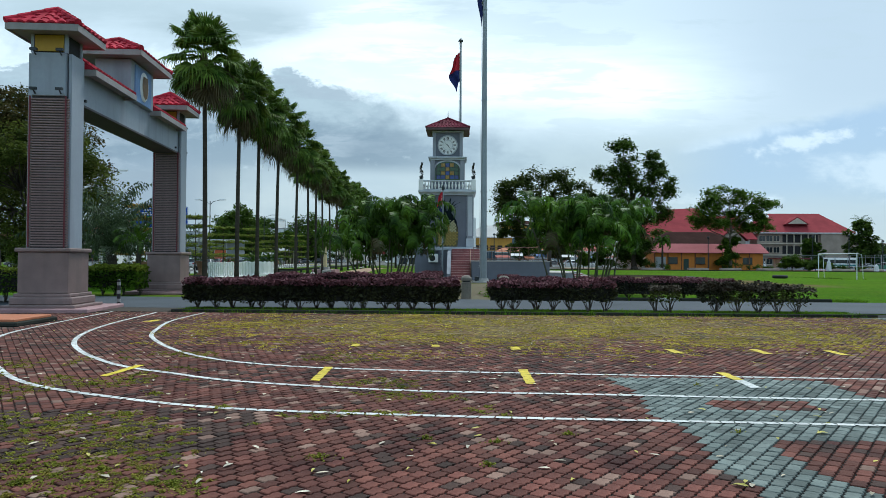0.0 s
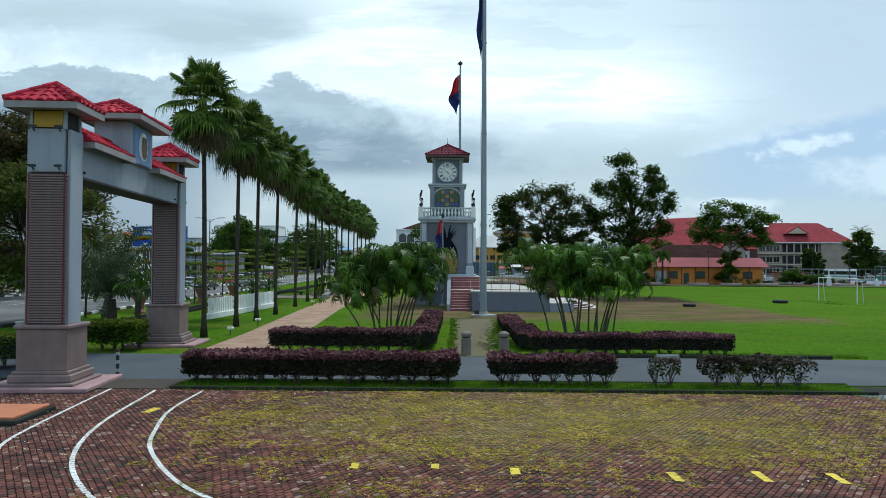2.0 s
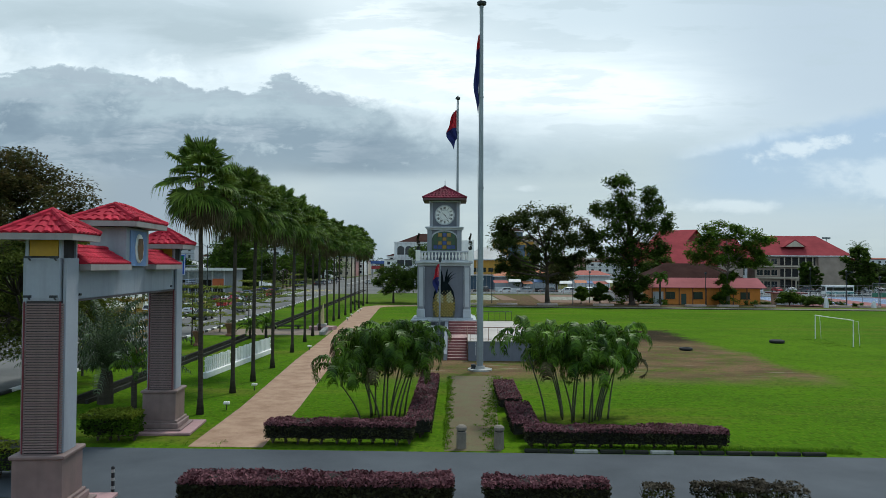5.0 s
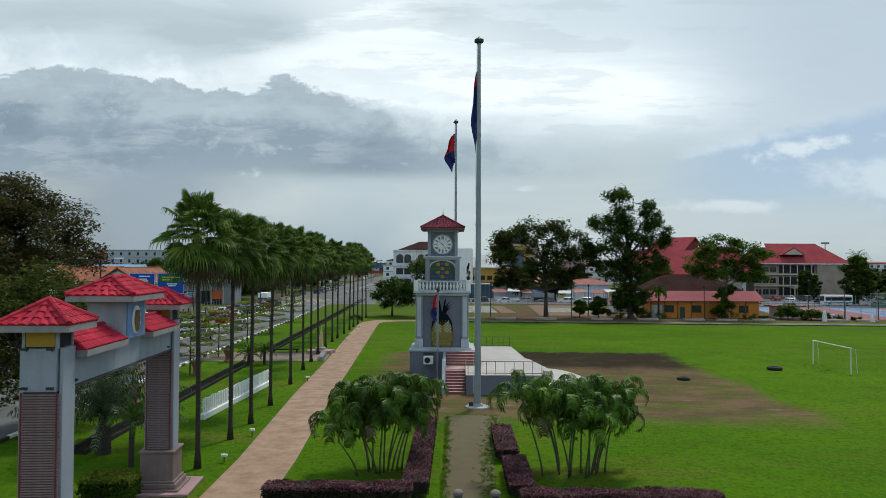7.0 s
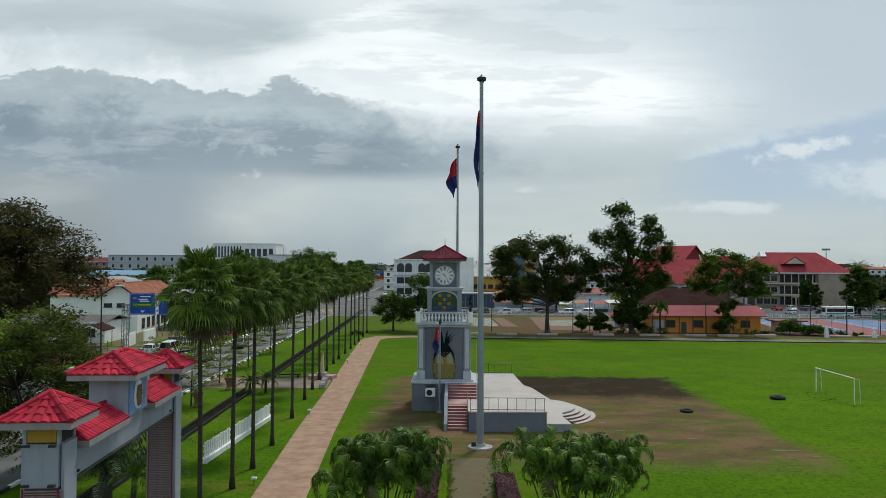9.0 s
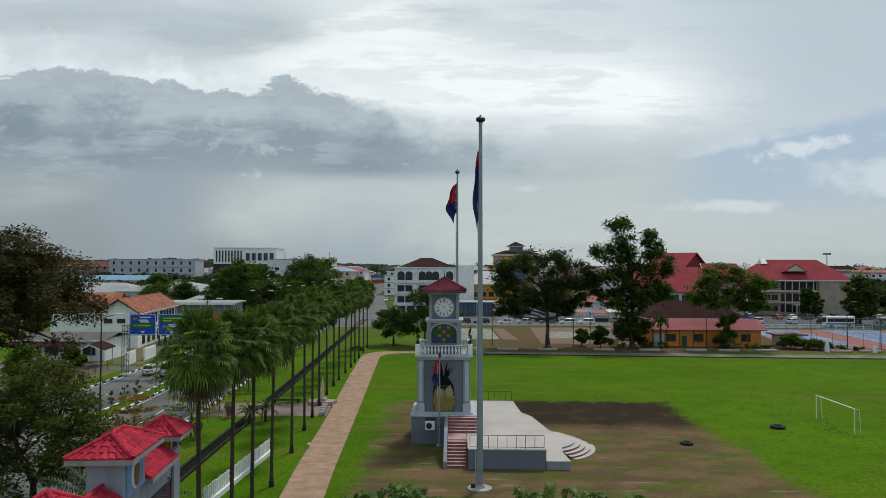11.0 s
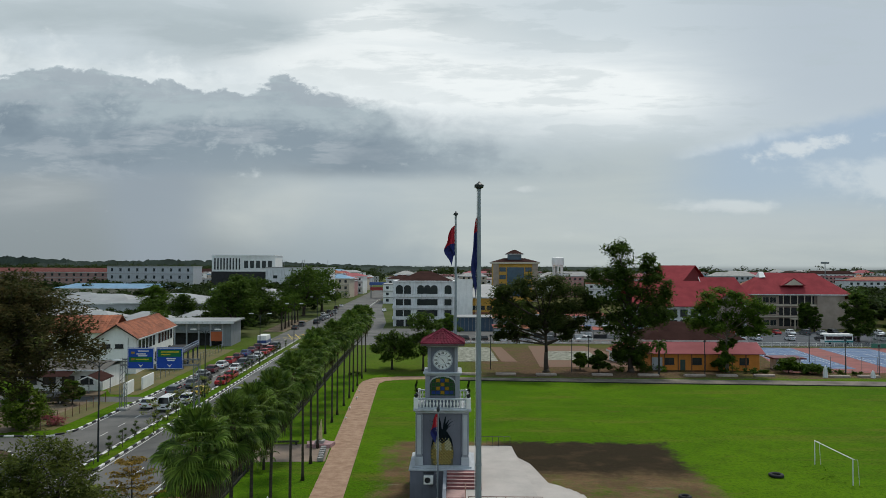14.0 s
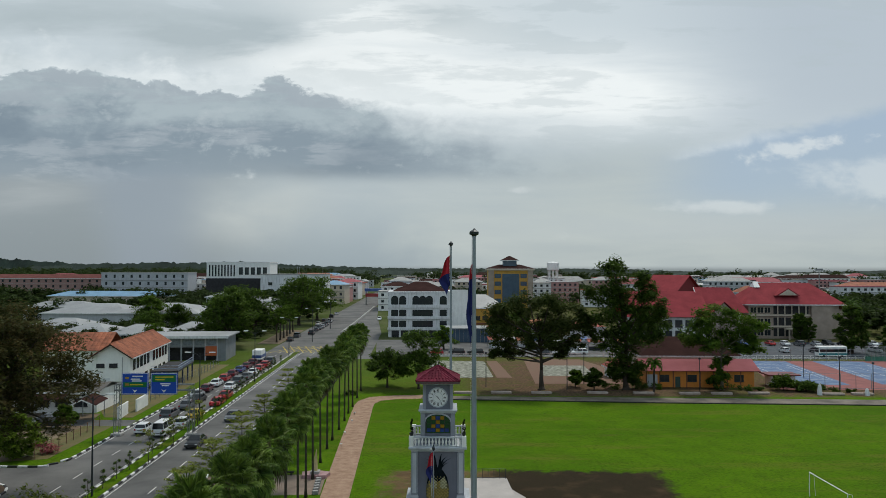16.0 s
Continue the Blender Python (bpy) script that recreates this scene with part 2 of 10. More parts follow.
def leaf_mat(name, col, col2, island=0.35, trans=0.38, rough=0.7, spec=0.08):
    """Leaves: colour varied leaf by leaf, a little light coming through."""
    if name in MATS:
        return MATS[name]
    m = mat(name, col, rough, col2=col2, var=0.25, scale=0.9, fine=6.0, bump=0.0, island=island, rnd=0.12, spec=spec)
    nt = m.node_tree
    b = nt.nodes["Principled BSDF"]
    tr = nt.nodes.new("ShaderNodeBsdfTranslucent")
    src = b.inputs["Base Color"].links[0].from_socket
    nt.links.new(src, tr.inputs["Color"])
    mx = nt.nodes.new("ShaderNodeMixShader")
    mx.inputs[0].default_value = trans
    nt.links.new(b.outputs[0], mx.inputs[1])
    nt.links.new(tr.outputs[0], mx.inputs[2])
    nt.links.new(mx.outputs[0], nt.nodes["Material Output"].inputs["Surface"])
    return m


def glass_mat(name, col, rough=0.12):
    """Dark window glass that mirrors the sky."""
    return mat(name, col, rough, var=0.15, scale=0.4, fine=3.0, bump=0.02, spec=0.6)


# ---- mesh helpers ----
class Mesh:
    """Vertices and faces gathered in plain lists."""

    def __init__(self):
        self.v, self.f = [], []

    def add(self, verts, faces):
        o = len(self.v)
        self.v.extend(tuple(p) for p in verts)
        self.f.extend(tuple(i + o for i in q) for q in faces)
        return self

    def join(self, other, m=None):
        return self.add([m @ Vector(p) for p in other.v] if m is not None else other.v, other.f)

    def box(self, x0, x1, y0, y1, z0, z1, bev=0.0):
        if bev <= 0:
            vs = [(x, y, z) for z in (z0, z1) for y in (y0, y1) for x in (x0, x1)]
            return self.add(vs, [(0, 2, 3, 1), (4, 5, 7, 6), (0, 1, 5, 4), (2, 6, 7, 3), (1, 3, 7, 5), (0, 4, 6, 2)])
        b = min(bev, 0.45 * (x1 - x0), 0.45 * (y1 - y0), 0.45 * (z1 - z0))
        ring = []
        for z, i in ((z0, b), (z0 + b, 0), (z1 - b, 0), (z1, b)):
            ring.append([(x0 + i, y0 + b + i * 0), (x0 + b, y0 + i), (x1 - b, y0 + i), (x1 - i, y0 + b), (x1 - i, y1 - b), (x1 - b, y1 - i), (x0 + b, y1 - i), (x0 + i, y1 - b)])
        zs = (z0, z0 + b, z1 - b, z1)
        vs = [(x, y, zs[k]) for k in range(4) for x, y in ring[k]]
        fs = [tuple(reversed(range(8))), tuple(range(24, 32))]
        for k in range(3):
            for i in range(8):
                j = (i + 1) % 8
                fs.append((k * 8 + i, k * 8 + j, k * 8 + 8 + j, k * 8 + 8 + i))
        return self.add(vs, fs)

    def tube(self, p0, p1, r0, r1=None, n=8, caps=True):
        r1 = r0 if r1 is None else r1
        p0, p1 = Vector(p0), Vector(p1)
        d = (p1 - p0).normalized()
        a = d.orthogonal().normalized()
        b = d.cross(a)
        vs = []
        for p, r in ((p0, r0), (p1, r1)):
            vs += [p + r * (math.cos(2 * math.pi * i / n) * a + math.sin(2 * math.pi * i / n) * b) for i in range(n)]
        fs = [(i, (i + 1) % n, n + (i + 1) % n, n + i) for i in range(n)]
        if caps:
            fs += [tuple(reversed(range(n))), tuple(range(n, 2 * n))]
        return self.add(vs, fs)

    def path(self, pts, radii, n=7):
        """A tapered limb through the points."""
        pts = [Vector(p) for p in pts]
        vs, fs = [], []
        side = None
        for k, p in enumerate(pts):
            d = (pts[min(k + 1, len(pts) - 1)] - pts[max(k - 1, 0)]).normalized()
            if side is None:
                side = d.orthogonal().normalized()
            side = (side - d * side.dot(d)).normalized()
            up = d.cross(side)
            vs += [p + radii[k] * (math.cos(2 * math.pi * i / n) * side + math.sin(2 * math.pi * i / n) * up) for i in range(n)]
            if k:
                o = (k - 1) * n
                fs += [(o + i, o + (i + 1) % n, o + n + (i + 1) % n, o + n + i) for i in range(n)]
        fs += [tuple(reversed(range(n))), tuple(range(len(vs) - n, len(vs)))]
        return self.add(vs, fs)

    def lathe(self, profile, n=16, cx=0.0, cy=0.0):
        """profile: (radius, z) pairs from the bottom up."""
        vs, fs = [], []
        for r, z in profile:
            vs += [(cx + r * math.cos(2 * math.pi * i / n), cy + r * math.sin(2 * math.pi * i / n), z) for i in range(n)]
        for k in range(len(profile) - 1):
            fs += [(k * n + i, k * n + (i + 1) % n, k * n + n + (i + 1) % n, k * n + n + i) for i in range(n)]
        fs += [tuple(reversed(range(n))), tuple(range(len(vs) - n, len(vs)))]
        return self.add(vs, fs)

    def prism(self, outline, z0, z1):
        """An upright solid over a ground outline (counter-clockwise)."""
        n = len(outline)
        vs = [(x, y, z0) for x, y in outline] + [(x, y, z1) for x, y in outline]
        fs = [tuple(reversed(range(n))), tuple(range(n, 2 * n))] + [(i, (i + 1) % n, n + (i + 1) % n, n + i) for i in range(n)]
        return self.add(vs, fs)

    def strip(self, left, right, z):
        """A level ribbon between two lines of points."""
        n = len(left)
        vs = [(x, y, z) for x, y in left] + [(x, y, z) for x, y in right]
        return self.add(vs, [(i, n + i, n + i + 1, i + 1) for i in range(n - 1)])

    def slab(self, plane, t):
        """A flat polygon given t metres of thickness downwards along its normal."""
        p = [Vector(q) for q in plane]
        nrm = (p[1] - p[0]).cross(p[2] - p[0]).normalized()
        n = len(p)
        vs = p + [q - nrm * t for q in p]
        fs = [tuple(range(n)), tuple(reversed(range(n, 2 * n)))] + [(i, n + i, n + (i + 1) % n, (i + 1) % n) for i in range(n)]
        return self.add(vs, fs)

    def data(self, name, material, smooth=False):
        me = bpy.data.meshes.new(name)
        me.from_pydata([tuple(p) for p in self.v], [], self.f)
        me.materials.append(material)
        if smooth:
            me.polygons.foreach_set("use_smooth", [True] * len(me.polygons))
        me.update()
        return me


def part(name, m, material, parent=None, label="", smooth=False, at=None):
    """Links a Mesh as one object under a thing or a part."""
    ob = new(name, m.data(name, material, smooth))
    if parent is not None:
        ob.parent = parent
    if at is not None:
        ob.matrix_basis = at
    if label:
        ob["label"] = label
    return ob


def piece(name, data, parent, at):
    """One of many alike pieces that share mesh data."""
    ob = new(name, data)
    ob.parent = parent
    ob.matrix_basis = at
    return ob


def thing(name, x, y, z, rz, label, category, group="", kind=""):
    """An Empty at a thing's base."""
    e = new(name)
    e.empty_display_size = 0.2
    e.matrix_basis = pose(x, y, z, 0, 0, rz)
    return tagged(e, label, category, group, kind)


def solid(name, m, material, label, category, group="", kind="", smooth=False, at=None):
    """A thing that is one mesh."""
    return tagged(part(name, m, material, None, "", smooth, at), label, category, group, kind)




# ---- ground: one sheet to the horizon, with the worn earth round the stage ----
def ground_mat():
    m = bpy.data.materials.new("turf")
    m.use_nodes = True
    nt = m.node_tree
    lk = nt.links.new
    b = nt.nodes["Principled BSDF"]
    b.inputs["Roughness"].default_value, b.inputs["Specular IOR Level"].default_value = 0.95, 0.02
    tc = nt.nodes.new("ShaderNodeTexCoord")
    sp = nt.nodes.new("ShaderNodeSeparateXYZ")
    lk(tc.outputs["Object"], sp.inputs[0])

    def nz(s, d=5, stretch=(1, 1, 1), r=0.6):
        mp = nt.nodes.new("ShaderNodeMapping")
        mp.inputs["Scale"].default_value = stretch
        lk(tc.outputs["Object"], mp.inputs[0])
        n = nt.nodes.new("ShaderNodeTexNoise")
        n.inputs["Scale"].default_value, n.inputs["Detail"].default_value, n.inputs["Roughness"].default_value = s, d, r
        lk(mp.outputs[0], n.inputs["Vector"])
        return n.outputs["Fac"]

    def mth(op, a, b2=0.0, clamp=False):
        n = nt.nodes.new("ShaderNodeMath")
        n.operation, n.use_clamp = op, clamp
        for s, val in ((n.inputs[0], a), (n.inputs[1], b2)):
            if hasattr(val, "is_output"):
                lk(val, s)
            else:
                s.default_value = val
        return n.outputs[0]

    def step(v, lo, hi):
        n = nt.nodes.new("ShaderNodeMapRange")
        n.interpolation_type = "SMOOTHSTEP"
        lk(v, n.inputs["Value"])
        n.inputs["From Min"].default_value, n.inputs["From Max"].default_value = lo, hi
        return n.outputs["Result"]

    def mix(f, a, c):
        n = nt.nodes.new("ShaderNodeMix")
        n.data_type = "RGBA"
        lk(f, n.inputs["Factor"])
        for s, val in ((n.inputs["A"], a), (n.inputs["B"], c)):
            if hasattr(val, "is_output"):
                lk(val, s)
            else:
                s.default_value = val
        return n.outputs["Result"]

    x, y = sp.outputs[0], sp.outputs[1]
    big, mid, fine, blade = nz(0.045), nz(0.35), nz(2.2, 6), nz(26.0, 4)
    wob = mth("MULTIPLY", mth("SUBTRACT", nz(0.30, 6), 0.5), 5.0)
    grass = mix(step(big, 0.36, 0.64), (0.053, 0.130, 0.004, 1), (0.083, 0.170, 0.005, 1))
    grass = mix(mth("MULTIPLY", step(mid, 0.42, 0.7), 0.45), grass, (0.045, 0.092, 0.006, 1))
    # mower tracks and thin dry places
    dry = mth("MULTIPLY", step(nz(0.10, 6, (0.5, 2.2, 1)), 0.50, 0.70), 0.7)
    grass = mix(dry, grass, (0.125, 0.125, 0.022, 1))
    grass = mix(mth("MULTIPLY", step(nz(0.19, 6, (0.6, 1.6, 1)), 0.60, 0.76), 0.55), grass, (0.115, 0.085, 0.028, 1))
    grass = mix(mth("MULTIPLY", step(fine, 0.46, 0.66), 0.6), grass, (0.034, 0.072, 0.005, 1))
    grass = mix(mth("MULTIPLY", step(nz(7.0, 5, (1, 0.45, 1)), 0.50, 0.64), 0.6), grass, (0.116, 0.178, 0.010, 1))
    grass = mix(mth("MULTIPLY", step(nz(4.1, 5, (1, 0.6, 1)), 0.54, 0.68), 0.6), grass, (0.026, 0.050, 0.005, 1))
    # bare earth: an uneven oblong round the tower and its stage, worn thin in front, dark and churned beyond
    wob2 = mth("MULTIPLY", mth("SUBTRACT", nz(1.3, 6), 0.5), 3.0)
    xs, ys = mth("ADD", mth("ADD", x, wob), wob2), mth("ADD", mth("ADD", y, wob), wob2)
    slant = mth("ADD", xs, mth("MULTIPLY", mth("SUBTRACT", ys, 80.0), 0.03))
    bare = mth("MULTIPLY", step(xs, -8.2, -5.8), mth("SUBTRACT", 1.0, step(slant, 22.6, 25.0)))
    bare = mth("MULTIPLY", bare, mth("MULTIPLY", step(ys, 44.5, 51.0), mth("SUBTRACT", 1.0, step(ys, 84.8, 86.4))))
    thin = mth("ADD", mth("MULTIPLY", mid, 0.7), mth("MULTIPLY", fine, 0.5))
    front = mth("SUBTRACT", 1.0, mth("MULTIPLY", step(xs, 2.0, 6.0), step(ys, 68.0, 74.0)))
    keep = mth("MULTIPLY", mth("MULTIPLY", step(thin, 0.54, 0.78), front), 0.72)
    bare = mth("MULTIPLY", bare, mth("SUBTRACT", 0.95, keep))
    earth = mix(step(nz(0.22, 6, (1, 1.6, 1)), 0.40, 0.60), (0.175, 0.106, 0.062, 1), (0.110, 0.066, 0.042, 1))
    wet = mth("MULTIPLY", step(xs, 3.0, 6.0), step(ys, 70.0, 75.0))
    earth = mix(mth("MULTIPLY", wet, mth("SUBTRACT", 1.0, mth("MULTIPLY", step(mid, 0.50, 0.72), 0.3))), earth, (0.030, 0.019, 0.016, 1))
    earth = mix(mth("MULTIPLY", mth("MULTIPLY", step(fine, 0.45, 0.7), 0.35), mth("SUBTRACT", 1.0, wet)), earth, (0.17, 0.14, 0.09, 1))
    earth = mix(mth("MULTIPLY", step(nz(5.5, 6), 0.48, 0.64), 0.5), earth, (0.060, 0.045, 0.028, 1))
    earth = mix(mth("MULTIPLY", mth("MULTIPLY", step(nz(1.4, 6, (1, 0.8, 1)), 0.52, 0.68), 0.35), front), earth, (0.095, 0.090, 0.026, 1))
    # pale dried silt in drawn-out streaks
    silt = mth("MULTIPLY", step(nz(0.55, 5, (0.35, 1.5, 1)), 0.60, 0.70), mth("SUBTRACT", 1.0, wet))
    earth = mix(mth("MULTIPLY", silt, 0.6), earth, (0.27, 0.235, 0.19, 1))
    col = mix(bare, grass, earth)
    # beyond the field: rough mixed land
    far = step(mth("ADD", y, mth("MULTIPLY", wob, 2.0)), 150.0, 240.0)
    col = mix(mth("MULTIPLY", far, 0.75), col, mix(step(nz(0.03), 0.4, 0.6), (0.040, 0.066, 0.022, 1), (0.105, 0.105, 0.070, 1)))
    back = mth("MULTIPLY", step(y, 136.5, 139.0), step(mth("ADD", mid, mth("MULTIPLY", big, 0.6)), 0.45, 0.75))
    col = mix(mth("MULTIPLY", back, mth("ADD", 0.30, mth("MULTIPLY", step(x, -4.0, 6.0), 0.5))), col, mix(step(fine, 0.4, 0.62), (0.10, 0.105, 0.030, 1), (0.075, 0.060, 0.028, 1)))
    # trodden soil along the far footpath and round the old courts
    soil = mth("MULTIPLY", mth("MULTIPLY", step(y, 134.5, 136.5), mth("SUBTRACT", 1.0, step(mth("ADD", y, wob), 180.0, 192.0))), step(mth("ADD", x, wob), 2.0, 7.0))
    soil = mth("MULTIPLY", soil, mth("SUBTRACT", 0.92, mth("MULTIPLY", step(mth("ADD", mth("MULTIPLY", mid, 0.6), mth("MULTIPLY", big, 0.5)), 0.50, 0.66), 0.6)))
    col = mix(soil, col, mix(step(fine, 0.4, 0.62), (0.165, 0.098, 0.066, 1), (0.075, 0.050, 0.036, 1)))
    hv = nt.nodes.new("ShaderNodeHueSaturation")
    lk(col, hv.inputs["Color"])
    lk(mth("ADD", 0.72, mth("MULTIPLY", blade, 0.56)), hv.inputs["Value"])
    lk(hv.outputs[0], b.inputs["Base Color"])
    bp = nt.nodes.new("ShaderNodeBump")
    bp.inputs["Strength"].default_value, bp.inputs["Distance"].default_value = 0.6, 0.05
    lk(mth("ADD", blade, mth("MULTIPLY", fine, 0.7)), bp.inputs["Height"])
    lk(bp.outputs[0], b.inputs["Normal"])
    return m


TURF = ground_mat()
g = Mesh()
rings = [0, 30, 60, 120, 250, 500, 1000, 2000, 4400]
SEG = 64
g.v.append((0, 0, 0))
for r in rings[1:]:
    g.v += [(r * math.cos(2 * math.pi * i / SEG), r * math.sin(2 * math.pi * i / SEG), 0) for i in range(SEG)]
g.f += [(0, 1 + i, 1 + (i + 1) % SEG) for i in range(SEG)]
for k in range(len(rings) - 2):
    o = 1 + k * SEG
    g.f += [(o + i, o + SEG + i, o + SEG + (i + 1) % SEG, o + (i + 1) % SEG) for i in range(SEG)]
solid("ground", g, TURF, "mown green grass with bare brown earth", "ground", kind="structure")

# ---- paint and surface materials ----
ASPHALT = mat("asphalt", (0.042, 0.052, 0.066), 0.85, var=0.18, scale=0.25, fine=40, bump=0.2, col2=(0.062, 0.073, 0.088))
ASPHALT_OLD = mat("asphalt_worn", (0.085, 0.086, 0.086), 0.9, var=0.22, scale=0.12, fine=20, bump=0.15, col2=(0.15, 0.148, 0.142))
CONC = mat("concrete", (0.34, 0.335, 0.32), 0.85, var=0.18, scale=0.5, fine=18, bump=0.15, dirt=0.35)
CONC_DARK = mat("dark_concrete", (0.030, 0.031, 0.026), 0.95, var=0.35, scale=0.6, fine=18, bump=0.2, spec=0.08)
WALKWAY = mat("walkway_paving", (0.33, 0.205, 0.138), 0.9, var=0.22, scale=0.9, fine=14, bump=0.2, col2=(0.39, 0.265, 0.185), spec=0.15)
WHITE = mat("white_paint", (0.78, 0.78, 0.76), 0.6, var=0.06, scale=0.8, fine=12, bump=0.05, dirt=0.12)
WHITE_OLD = mat("stained_white_render", (0.66, 0.67, 0.68), 0.8, var=0.10, scale=0.25, fine=6, bump=0.08, dirt=0.45)
LINE_W = mat("worn_white_road_paint", (0.60, 0.60, 0.58), 0.8, var=0.22, scale=1.6, fine=30, bump=0.1)
LINE_Y = mat("worn_yellow_road_paint", (0.62, 0.47, 0.03), 0.75, var=0.22, scale=1.8, fine=30, bump=0.1)
BLACK = mat("black_paint", (0.02, 0.02, 0.022), 0.6, var=0.2, scale=1.0, fine=12, bump=0.05)
GREY_LIGHT = mat("pale_grey_render", (0.42, 0.44, 0.475), 0.75, var=0.08, scale=0.6, fine=12, bump=0.06, dirt=0.25)
STEEL = mat("dull_steel", (0.25, 0.26, 0.27), 0.45, 0.6, var=0.15, scale=2, fine=20, bump=0.05)
DARK_METAL = mat("dark_metal", (0.04, 0.045, 0.05), 0.5, 0.5, var=0.2, scale=2, fine=20, bump=0.05)
RUST = mat("rusty_rail", (0.20, 0.11, 0.075), 0.7, 0.2, var=0.3, scale=4, fine=30, bump=0.1)
GLASS = glass_mat("dark_glass", (0.025, 0.03, 0.035))
GLASS_BLUE = glass_mat("blue_glass", (0.05, 0.09, 0.14))
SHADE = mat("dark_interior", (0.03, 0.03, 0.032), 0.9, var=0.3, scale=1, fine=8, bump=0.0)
SOIL = mat("bare_soil", (0.14, 0.10, 0.06), 0.95, var=0.25, scale=0.6, fine=12, bump=0.4, col2=(0.20, 0.15, 0.095))


def lane(a, b, y0, y1, n):
    """Points along x = a + b * (y - 60)."""
    return [(a + b * (y0 + (y1 - y0) * i / n - 60), y0 + (y1 - y0) * i / n) for i in range(n + 1)]


# lane lines of the main road: x at y = 60 and drift per metre
L_KERB, MED_L, MED_R, R_KERB = (-45.0, -0.043), (-36.6, -0.046), (-34.8, -0.046), (-26.0, -0.05)
ROAD_END = 700.0


def at_y(line, y):
    return line[0] + line[1] * (y - 60)


m = Mesh()
m.strip(lane(*L_KERB, -60, ROAD_END, 20), lane(*R_KERB, -60, ROAD_END, 20), 0.02)
solid("road", m, ASPHALT_OLD, "worn grey asphalt dual carriageway", "road", kind="structure")
m = Mesh().strip([(-28.5, 29.1), (45, 28.4), (90, 28.0)], [(-28.5, 22.7), (45, 22.4), (90, 22.4)], 0.026)
solid("road_front", m, ASPHALT, "dark blue-grey asphalt service road", "road", kind="structure")
m = Mesh().strip([(-150, 86), (-60, 85.6), (-49, 86), (-46.3, 89)], [(-150, 74), (-60, 73.5), (-49, 73), (-45.2, 71)], 0.012)
solid("road_side", m, ASPHALT_OLD, "worn grey asphalt side road", "road", kind="structure")

# raised grass median with black and white kerbstones
med = Mesh()
le, ri = lane(MED_L[0] + 0.2, MED_L[1], 72, 204, 12), lane(MED_R[0] - 0.2, MED_R[1], 72, 204, 12)
med.strip(le, ri, 0.17)
solid("median", med, TURF, "raised grass median strip", "median", kind="structure")


def kerb_run(line, y0, y1, off, name, both=True):
    """Kerbstones in alternating black and white."""
    t = thing(name, 0, 0, 0, 0, "black and white painted concrete kerb", "kerb", kind="structure")
    y, i = y0, 0
    a, b = Mesh().box(-0.12, 0.12, 0, 1.16, 0, 0.2, 0.03).data("kerbstone", WHITE), Mesh().box(-0.12, 0.12, 0, 1.16, 0, 0.2, 0.03).data("kerbstone", BLACK)
    while y < y1:
        piece("kerbstone", a if i % 2 else b, t, pose(at_y(line, y) + off, y, 0.01, 0, 0, -math.degrees(math.atan(line[1]))))
        y += 1.2
        i += 1
    return t


kerb_run(MED_L, 72, 200, 0.0, "kerb_median_west")
kerb_run(MED_R, 72, 200, 0.0, "kerb_median_east")
kerb_run(L_KERB, 89, 190, 0.0, "kerb_west")
side_kerb = thing("kerb_side", 0, 0, 0, 0, "black and white painted concrete kerb", "kerb", kind="structure")
for i in range(26):
    piece("kerbstone", Mesh().box(0, 1.16, -0.12, 0.12, 0, 0.2, 0.03).data("kerbstone", WHITE if i % 2 else BLACK), side_kerb, pose(-49.4 - i * 1.2, 86.2 - 0.012 * i, 0.01))
for i, a in enumerate((0.15, 0.5, 0.85)):
    piece("kerbstone", Mesh().box(0, 1.16, -0.12, 0.12, 0, 0.2, 0.03).data("kerbstone", BLACK if i % 2 else WHITE), side_kerb, pose(-48.3 + i * 0.72, 86.25 + 0.5 * i + 0.35 * i * i, 0.01, 0, 0, 20 + 24 * i))
kerb_run(R_KERB, 40, 150, 0.0, "kerb_east")

# round kerbed island at the side-road mouth
ISL = [(-50.6 + 4.5 * math.cos(a), 75.4 + 4.3 * math.sin(a)) for a in [2 * math.pi * k / 22 for k in range(22)]]
island = solid("traffic_island", Mesh().prism(ISL, 0.0, 0.14), mat("red_island_soil", (0.14, 0.075, 0.05), 0.95, var=0.3, scale=0.8, fine=10, bump=0.3, col2=(0.09, 0.075, 0.035)), "round island of reddish soil edged with painted kerb", "traffic island", kind="structure")
for k in range(22):
    a = 2 * math.pi * (k + 0.5) / 22
    piece("kerbstone", Mesh().box(-0.12, 0.12, -0.6, 0.6, 0, 0.2, 0.03).data("kerbstone", WHITE if k % 2 else BLACK), island, pose(-50.6 + 4.5 * math.cos(a), 75.4 + 4.3 * math.sin(a), 0.01, 0, 0, math.degrees(a)))

# lane paint: dashes down each carriageway
dash = Mesh().box(-0.06, 0.06, 0, 2.4, 0, 0.004).data("lane_dash", LINE_W)
marks = thing("lane_marking", 0, 0, 0.021, 0, "white dashed lane paint on asphalt", "road marking", kind="structure")
for off, line in ((4.2, L_KERB), (-4.4, R_KERB)):
    for i in range(27):
        y = 66 + i * 5.2
        piece("lane_dash", dash, marks, pose(at_y(line, y) + off, y, 0, 0, 0, 2.5))
edge_l = Mesh()
for off, line in ((0.5, L_KERB), (-0.45, MED_L), (0.45, MED_R), (-0.6, R_KERB)):
    pts = lane(line[0] + off, line[1], 90 if line is L_KERB else 60, 204, 10)
    edge_l.strip([(x - 0.06, y) for x, y in pts], [(x + 0.06, y) for x, y in pts], 0.026)
part("edge_line", edge_l, LINE_W, marks)

